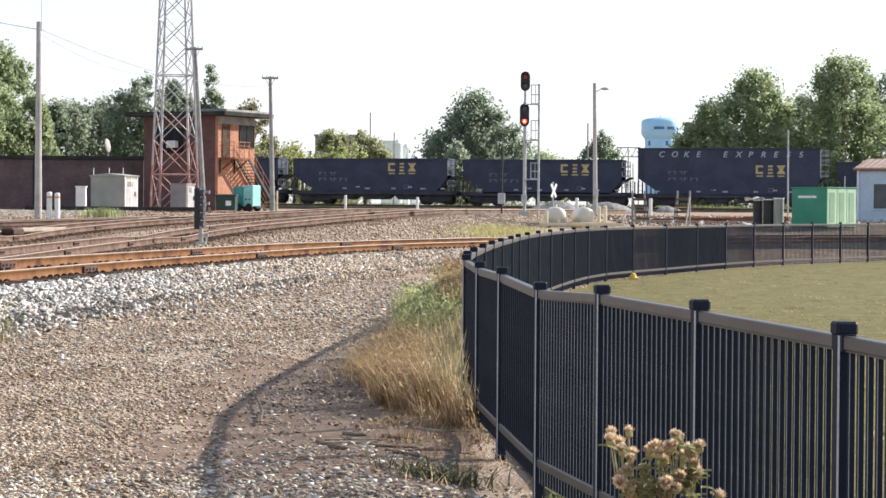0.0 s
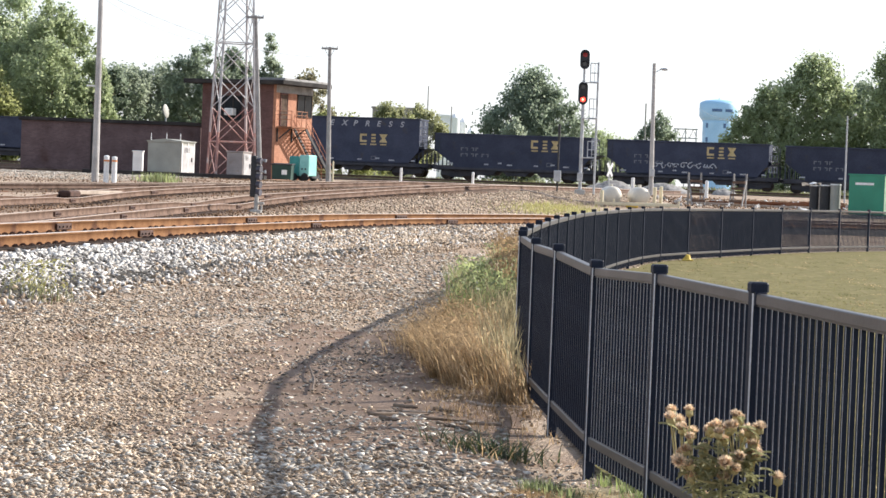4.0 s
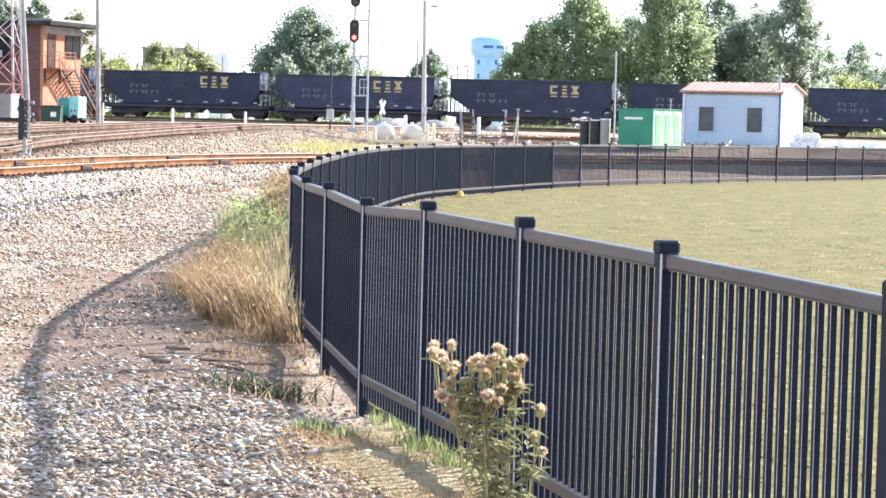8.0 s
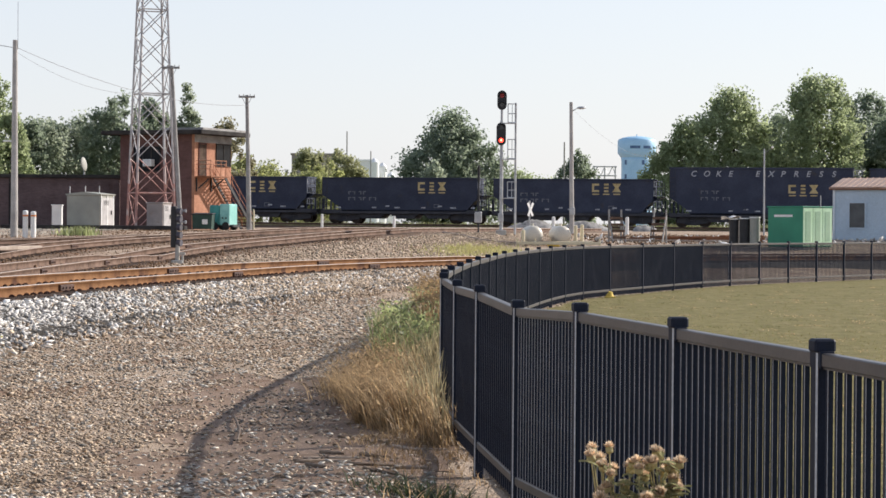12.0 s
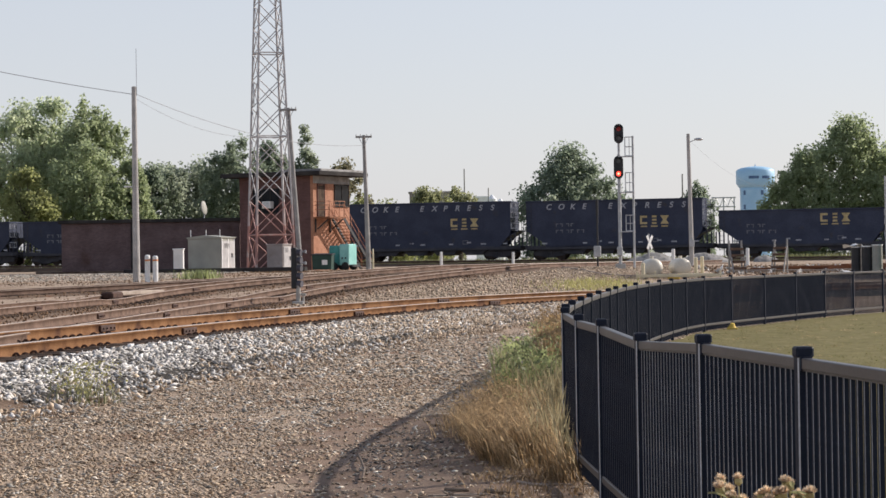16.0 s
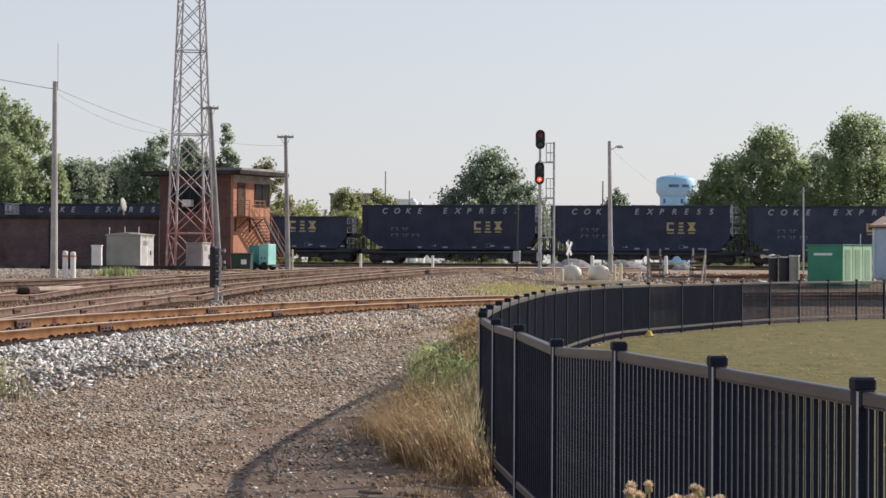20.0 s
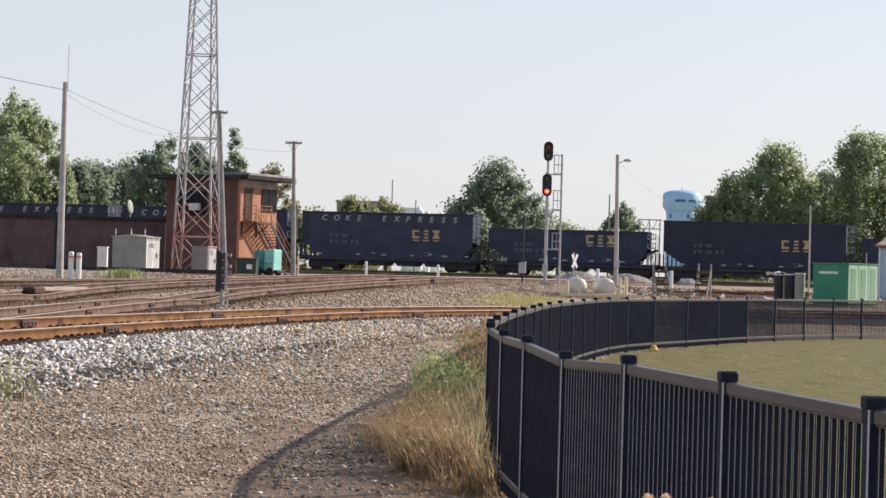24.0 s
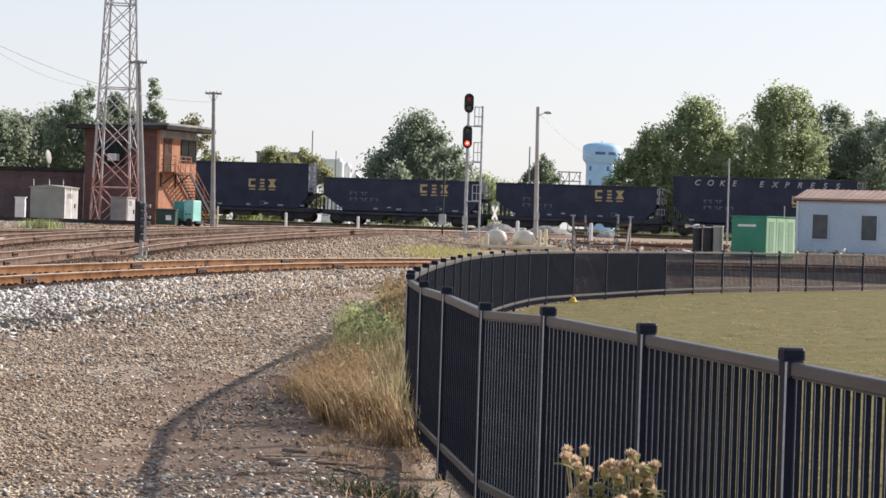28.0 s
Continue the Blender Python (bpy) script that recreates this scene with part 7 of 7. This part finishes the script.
def weeds():
    rng = np.random.default_rng(40)
    blades("dry_grass", verge(tufts(rng, 92, 66, -0.95, -0.08, 17.6, 24.2, 0.07)), (0.12, 0.46), (0.004, 0.011), (0.5, 2.4), "grass_dry", 41, "tall straw-coloured dry grass along the fence foot", side=100)
    blades("brown_grass", verge(tufts(rng, 84, 60, -0.9, -0.05, 16.6, 23.8, 0.09)), (0.08, 0.34), (0.005, 0.012), (0.5, 2.2), "grass_brown", 66, "brown dead grass under the straw", side=95)
    blades("dry_grass", tufts(rng, 30, 30, -1.15, -0.6, 21, 24.4, 0.10), (0.08, 0.26), (0.006, 0.014), (0.5, 2.2), "grass_dry", 42, "short straw-coloured dry grass at the path edge", side=90)
    blades("green_weed", bearing_tufts(rng, 46, 30, 716, 815, 23.5, 33, 0.10), (0.2, 0.6), (0.010, 0.026), (0.3, 1.6), "grass_green", 43, "tall green weeds along the outside of the fence", category="weeds")
    blades("green_weed", tufts(rng, 22, 26, -0.28, -0.03, 17.5, 24, 0.05), (0.25, 0.7), (0.008, 0.02), (0.2, 0.9), "weed_grey", 67, "grey-green stalks standing against the fence", category="weeds")
    blades("grey_weed", bearing_tufts(rng, 44, 34, 784, 822, 28, 42, 0.10), (0.3, 0.8), (0.014, 0.032), (0.2, 1.0), "grass_brown", 44, "seedy grey-brown weeds along the outside of the fence", category="weeds")
    blades("grey_weed", tufts(rng, 26, 24, -0.5, -0.02, 16.8, 24, 0.07), (0.16, 0.5), (0.007, 0.016), (0.3, 1.5), "grass_dry", 45, "seedy brown weeds against the fence", category="weeds", side=90)
    blades("grey_weed", bearing_tufts(rng, 40, 26, 715, 815, 23, 33, 0.11), (0.2, 0.62), (0.008, 0.02), (0.3, 1.5), "weed_grey", 55, "seedy brown weeds mixed into the green ones", category="weeds")
    blades("dry_grass", bearing_tufts(rng, 34, 30, 712, 815, 23.0, 28, 0.10), (0.2, 0.55), (0.007, 0.016), (0.3, 1.6), "grass_dry", 56, "straw-coloured dry stalks among the weeds", side=90)
    blades("brown_grass", tufts(rng, 46, 34, -0.62, -0.03, 15.2, 18.6, 0.10), (0.015, 0.10), (0.004, 0.009), (0.8, 3.0), "grass_brown", 73, "low brown dead grass trailing onto the dirt")
    # one clump of long straps pressed flat beside the fence, and branches lying by it
    blades("strap_grass", rng.normal(0, 1, (230, 2)) * np.array([0.17, 0.12]) + np.array([0.0, 14.1]), (0.06, 0.17), (0.008, 0.017), (1.6, 4.0), "strap_leaf", 68, "long dark green straps of grass pressed flat beside the fence")
    blades("strap_grass", rng.normal(0, 1, (34, 2)) * np.array([0.2, 0.12]) + np.array([0.05, 14.0]), (0.06, 0.17), (0.007, 0.013), (2.0, 4.0), "grass_dry", 69, "pale dry straps among the flattened grass")
    for k in range(16):
        p = Vector((rng.uniform(-0.75, 0.15), rng.uniform(14.6, 17.4), 0))
        a, ln = rng.normal(0.1, 0.35), rng.uniform(0.14, 0.42)
        bend = rng.uniform(-0.05, 0.05)
        q = [p + Vector((ln * f * math.cos(a), ln * f * math.sin(a) + bend * f * (1 - f) * 4, 0)) for f in (-0.5, 0.0, 0.5)]
        q = [Vector((v.x, v.y, float(rough_land(v.x, v.y)) + 0.016)) for v in q]
        bm = B()
        r = rng.uniform(0.008, 0.017)
        rod(bm, q[0], q[1], r, r * 0.85, n=6)
        rod(bm, q[1], q[2], r * 0.85, r * 0.5, n=6)
        solo("branch", bm, M["pale_slab"] if k % 3 == 0 else M["twig"], "dead broken branch lying on the trodden dirt", "branch", group="fallen branches")
    blades("flat_grass", tufts(rng, 14, 26, -0.8, -0.05, 15, 17.5, 0.10), (0.04, 0.12), (0.004, 0.008), (1.2, 3.0), "grass_dry", 47, "flattened dry stalks beside the fence")
    blades("green_grass", tufts(rng, 24, 46, -0.12, 0.22, 10.2, 12.9, 0.05), (0.04, 0.12), (0.006, 0.013), (0.3, 1.4), "grass_green", 48, "bright green grass growing under the fence")
    blades("green_grass", tufts(rng, 5, 60, -0.5, -0.35, 11.8, 12.6, 0.06), (0.04, 0.10), (0.006, 0.012), (0.6, 2.0), "broad_leaf", 70, "dark green grass patch on the path edge")
    blades("short_dry_grass", tufts(rng, 260, 60, -0.72, 0.1, 7.4, 12.3, 0.08), (0.012, 0.05), (0.004, 0.008), (0.8, 3.2), "grass_dry", 49, "short dry grass on the path edge by the fence")
    # feathery seed heads over the dry grass
    q = verge(tufts(rng, 125, 34, -0.95, -0.06, 17.6, 24.2, 0.09))
    m = len(q)
    P = np.stack([q[:, 0] - rng.uniform(0, 0.12, m), q[:, 1], rough_land(q[:, 0], q[:, 1]) + rng.uniform(0.06, 0.5, m) * rng.uniform(0.6, 1.0, m)], 1)
    S = rng.uniform(0.010, 0.024, m)[:, None] * np.array([[2.2, 0.7, 0.8]])
    tagged(new("seed_grass", scatter_mesh("seed_grass", LEAF_V, LEAF_F, P, S, random_turns(rng, m), M["grass_dry"])), "feathery straw-coloured seed heads of the dry grass", "grass", kind="stuff")
    # broad-leaved weeds: single leaves round many stalks
    for b0, b1, y0, y1, hi, n, mat, sd in ((722, 815, 24, 33, 0.62, 6800, "broad_leaf", 62), (784, 822, 28, 41, 0.85, 3600, "grass_brown", 63), (770, 818, 27, 38, 0.7, 3000, "broad_leaf", 65), (715, 800, 22.5, 27, 0.42, 1600, "broad_leaf", 64)):
        q = bearing_tufts(rng, n // 26, 26, b0, b1, y0, y1, 0.13)
        m = len(q)
        tall = np.repeat(rng.uniform(0.4, 1.0, n // 26), 26) * hi
        P = np.stack([q[:, 0], q[:, 1], rough_land(q[:, 0], q[:, 1]) + tall * rng.uniform(0.06, 1.0, m)], 1)
        S = rng.uniform(0.02, 0.055, m)[:, None] * np.array([[1.5, 0.8, 1.0]])
        tagged(new("leafy_weed", scatter_mesh("leafy_weed", LEAF_V, LEAF_F, P, S, random_turns(rng, m), M[mat])), "broad-leaved weeds crowding the outside of the fence", "weeds", kind="stuff")
    p = rng.normal(0, 1, (420, 2)) * np.array([0.2, 0.4]) + np.array([-5.5, 27.0])
    blades("weed_clump", p[:110], (0.10, 0.36), (0.008, 0.018), (0.3, 1.4), "bank_grass", 50, "yellow-green weed clump at the ballast edge", category="weeds")
    P = np.stack([-5.5 + rng.normal(0, 0.2, 420), 27.0 + rng.normal(0, 0.35, 420), 0.1 + rng.uniform(0.04, 0.40, 420)], 1)
    tagged(new("weed_clump", scatter_mesh("weed_clump", LEAF_V, LEAF_F, P, rng.uniform(0.012, 0.036, 420)[:, None] * np.ones((1, 3)), random_turns(rng, 420), M["weed_yellow"])), "yellow-flecked leaves of a weed clump at the ballast edge", "weeds", kind="stuff")
    p = rng.normal(0, 1, (420, 2)) * np.array([0.42, 0.6]) + np.array([-15.7, 104.0])
    blades("weed_clump", p, (0.15, 0.5), (0.03, 0.08), (0.3, 1.6), "broad_leaf", 51, "green weeds in front of the cabinets", category="weeds")
    p = rng.normal(0, 1, (2600, 2)) * np.array([0.9, 3.2]) + np.array([2.2, 87.0])
    blades("yellow_grass", p, (0.05, 0.22), (0.015, 0.04), (0.3, 1.2), "weed_yellow", 52, "patchy yellow-green grass on the bank below the signal")
    # lawn blades where the lawn is near, and its ragged edge under the fence
    y = rng.uniform(7, 34, 44000)
    x = np.interp(y, FENCE_Y, FENCE_X) + 0.05 + rng.uniform(0, 1, len(y)) ** 1.3 * (0.4 * y)
    blades("lawn_grass", np.stack([x, y], 1), (0.012, 0.034), (0.006, 0.014), (0.6, 2.4), "lawn_blade", 53, "short dry lawn grass", z=0.03 * np.ones(len(y)))
    y = rng.uniform(34, 80, 22000)
    x = np.interp(y, FENCE_Y, FENCE_X) + 0.05 + rng.uniform(0, 1, len(y)) ** 1.1 * (0.42 * y)
    blades("lawn_grass", np.stack([x, y], 1), (0.012, 0.028), (0.012, 0.03), (0.6, 2.4), "lawn_blade", 54, "short dry lawn grass", z=land(x, y) + 0.03)

    # darker and paler clumps that mottle the lawn
    for sd, mt, n, lb in ((71, "lawn_green", 900, "olive clumps in the dry lawn"), (72, "grass_dry", 420, "straw clumps in the dry lawn")):
        cy = rng.uniform(9, 62, n)
        cx = np.interp(cy, FENCE_Y, FENCE_X) + 0.3 + rng.uniform(0, 1, n) * 0.4 * cy
        q = np.repeat(np.stack([cx, cy], 1), 24, 0) + rng.normal(0, 1, (n * 24, 2)) * np.array([0.10, 0.20])
        q = q[q[:, 0] > np.interp(q[:, 1], FENCE_Y, FENCE_X) + 0.12]
        blades("lawn_clump", q, (0.012, 0.034), (0.008, 0.02), (0.6, 2.2), mt, sd, lb, z=land(q[:, 0], q[:, 1]) + 0.03)
    y = rng.uniform(188, 202, 12000)
    x = rng.uniform(-62, 72, len(y))
    blades("grass_bank", np.stack([x, y], 1), (0.2, 0.6), (0.07, 0.16), (0.2, 0.9), "bank_grass", 61, "tall yellow-green grass beyond the main line", z=land(x, y) + 0.05)
    # dead twigs and straw lying about
    n = 2600
    y = rng.uniform(12.5, 19.5, n)
    x = np.interp(y, FENCE_Y, FENCE_X) - rng.uniform(0.05, 2.1, n)
    blades("litter", np.stack([x, y], 1), (0.01, 0.02), (0.004, 0.010), (4, 16), "grass_dry", 57, "dead straw lying on the bare dirt", category="litter")
    n = 260
    y = rng.uniform(9.5, 19, n)
    x = np.interp(y, FENCE_Y, FENCE_X) - rng.uniform(0.1, 3.0, n)
    blades("twig_litter", np.stack([x, y], 1), (0.012, 0.02), (0.008, 0.016), (6, 16), "twig", 58, "dead twigs lying on the gravel", category="litter")


weeds()


def thistle():
    """A dried thistle in front of the fence: stems, spiny leaves and downy heads."""
    x0, y0 = 0.46, 4.5
    z0 = gz(x0, y0)
    t = thing("thistle", pose(x0, y0, z0), "tall dried thistle with tan downy seed heads", "plant")
    rng = np.random.default_rng(60)
    heads = [(-0.115, 1.20), (-0.083, 1.205), (-0.10, 1.18), (-0.075, 1.16), (-0.092, 1.135), (-0.105, 1.115), (-0.08, 1.105), (-0.075, 1.085),
             (-0.04, 1.175), (-0.027, 1.18), (0.005, 1.205), (0.016, 1.195), (-0.01, 1.15), (0.03, 1.155), (0.045, 1.165), (0.053, 1.18), (0.05, 1.135),
             (0.015, 1.125), (0.0, 1.10), (-0.018, 1.115), (0.095, 1.08), (0.09, 1.02), (0.108, 0.99), (-0.045, 1.035), (0.0, 1.0), (-0.012, 1.007)]
    heads += [(hx + rng.uniform(-0.02, 0.02), hz - rng.uniform(0.008, 0.03)) for hx, hz in heads[:20]]
    main = [Vector((0.03, 0, 0)), Vector((0.035, 0.01, 0.35)), Vector((0.02, 0, 0.7)), Vector((0.01, 0, 0.98))]
    bm = B()
    for a, b, r in zip(main, main[1:], (0.0065, 0.0052, 0.004)):
        rod(bm, a, b, r, r * 0.85, n=7, caps=False)
    part("main_stem", bm, M["thistle_stem"], t)
    hubs = [Vector((-0.075, 0.01, 1.07)), Vector((-0.02, -0.02, 1.06)), Vector((0.035, 0.02, 1.08)), Vector((0.08, 0.0, 0.94)), Vector((-0.015, 0.03, 0.94))]
    for hub in hubs:
        foot = main[1].lerp(main[3], rng.uniform(0.35, 0.75))
        mid = foot.lerp(hub, 0.5) + Vector((hub.x * 0.3, 0, -0.02))
        bm = B()
        rod(bm, foot, mid, 0.0032, 0.0027, n=6, caps=False)
        rod(bm, mid, hub, 0.0027, 0.0023, n=6, caps=False)
        part("side_stem", bm, M["thistle_stem"], t)
    for k, (hx, hz) in enumerate(heads):
        hy = rng.uniform(-0.06, 0.06)
        tip = Vector((hx, hy, hz - 0.016))
        hub = min(hubs, key=lambda q: (q - tip).length + (0.3 if q.z > tip.z - 0.02 else 0))
        mid = hub.lerp(tip, 0.5) + Vector(((tip.x - hub.x) * 0.3, 0, -0.008))
        bm = B()
        rod(bm, hub, mid, 0.0019, 0.0017, n=5, caps=False)
        rod(bm, mid, tip, 0.0017, 0.0015, n=5, caps=False)
        part("branch", bm, M["thistle_stem"], t)
        up = (tip - mid).normalized()
        q = up.to_track_quat("Z", "Y").to_matrix()
        s = rng.uniform(0.75, 1.05)
        n = 260
        d = rng.normal(size=(n, 3))
        d /= np.linalg.norm(d, axis=1)[:, None]
        d[:, 2] = d[:, 2] * 0.55 + 0.55
        T = np.zeros((n, 3, 3))
        for j in range(n):
            zz = Vector(d[j]).normalized()
            T[j] = np.array((q @ zz.to_track_quat("Z", "Y").to_matrix()))
        S = np.stack([np.full(n, 0.0055), rng.uniform(0.003, 0.010, n), rng.uniform(0.010, 0.020, n) * s], 1)
        base = np.array([tuple(tip + up * 0.008)] * n)
        hd = part("seed_head", scatter_mesh("seed_head", BLADE_V, BLADE_F, base, S, T, M["thistle_down"]), None, t)
        bm = B()
        mm = Matrix.Translation(tip + up * 0.004) @ q.to_4x4() @ Matrix.Diagonal((0.011 * s, 0.011 * s, 0.012 * s, 1))
        bmesh.ops.create_icosphere(bm, subdivisions=1, radius=1.0, matrix=mm)
        part("bract_cup", bm, M["thistle_stem"], hd)
    for k in range(600):
        hub = hubs[k % 5]
        low = Vector((0.02, 0, rng.uniform(0.72, 0.9)))
        hx, hz = heads[rng.integers(0, len(heads))]
        start = low.lerp(hub, rng.uniform(0, 1)) if k % 2 else hub.lerp(Vector((hx, rng.uniform(-0.05, 0.05), hz)), rng.uniform(0, 0.92))
        a = rng.uniform(0, 2 * math.pi)
        L = rng.uniform(0.014, 0.046)
        out = Vector((math.cos(a), math.sin(a), rng.uniform(0.0, 0.9)))
        side = Vector((-math.sin(a), math.cos(a), 0))
        bm = B()
        mids, steps = [], 5
        for j in range(steps + 1):
            p = start + out * (L * j / steps) + Vector((0, 0, -0.02 * (j / steps) ** 2))
            w = 0.0048 * (1 - j / steps) * (1.7 if j % 2 else 0.6)
            mids.append((bm.verts.new(p - side * w + Vector((0, 0, 0.004))), bm.verts.new(p), bm.verts.new(p + side * w + Vector((0, 0, 0.004)))))
        for p, q2 in zip(mids, mids[1:]):
            bm.faces.new((p[0], p[1], q2[1], q2[0]))
            bm.faces.new((p[1], p[2], q2[2], q2[1]))
        part("leaf", bm, M["thistle_leaf"], t)


thistle()


def yellow_marker():
    bm = B()
    bmesh.ops.create_cone(bm, cap_ends=True, segments=12, radius1=0.11, radius2=0.04, depth=0.13, matrix=pose(0, 0, 0.065, 12, 8, 0))
    box(bm, (0, 0, 0.015), (0.24, 0.2, 0.03), bevel=0.01)
    solo("yellow_marker", bm, M["yellow_paint"], "small yellow plastic marker on the lawn edge", "marker", m=pose(4.27, 50.6, 0.035))


yellow_marker()


def motions():
    for car, s in TRAIN:
        walk(car, [(t, car_pose(s - SPEED * t)) for t in (0, 4, 8, 12, 16, 20, 24, 28)])


motions()
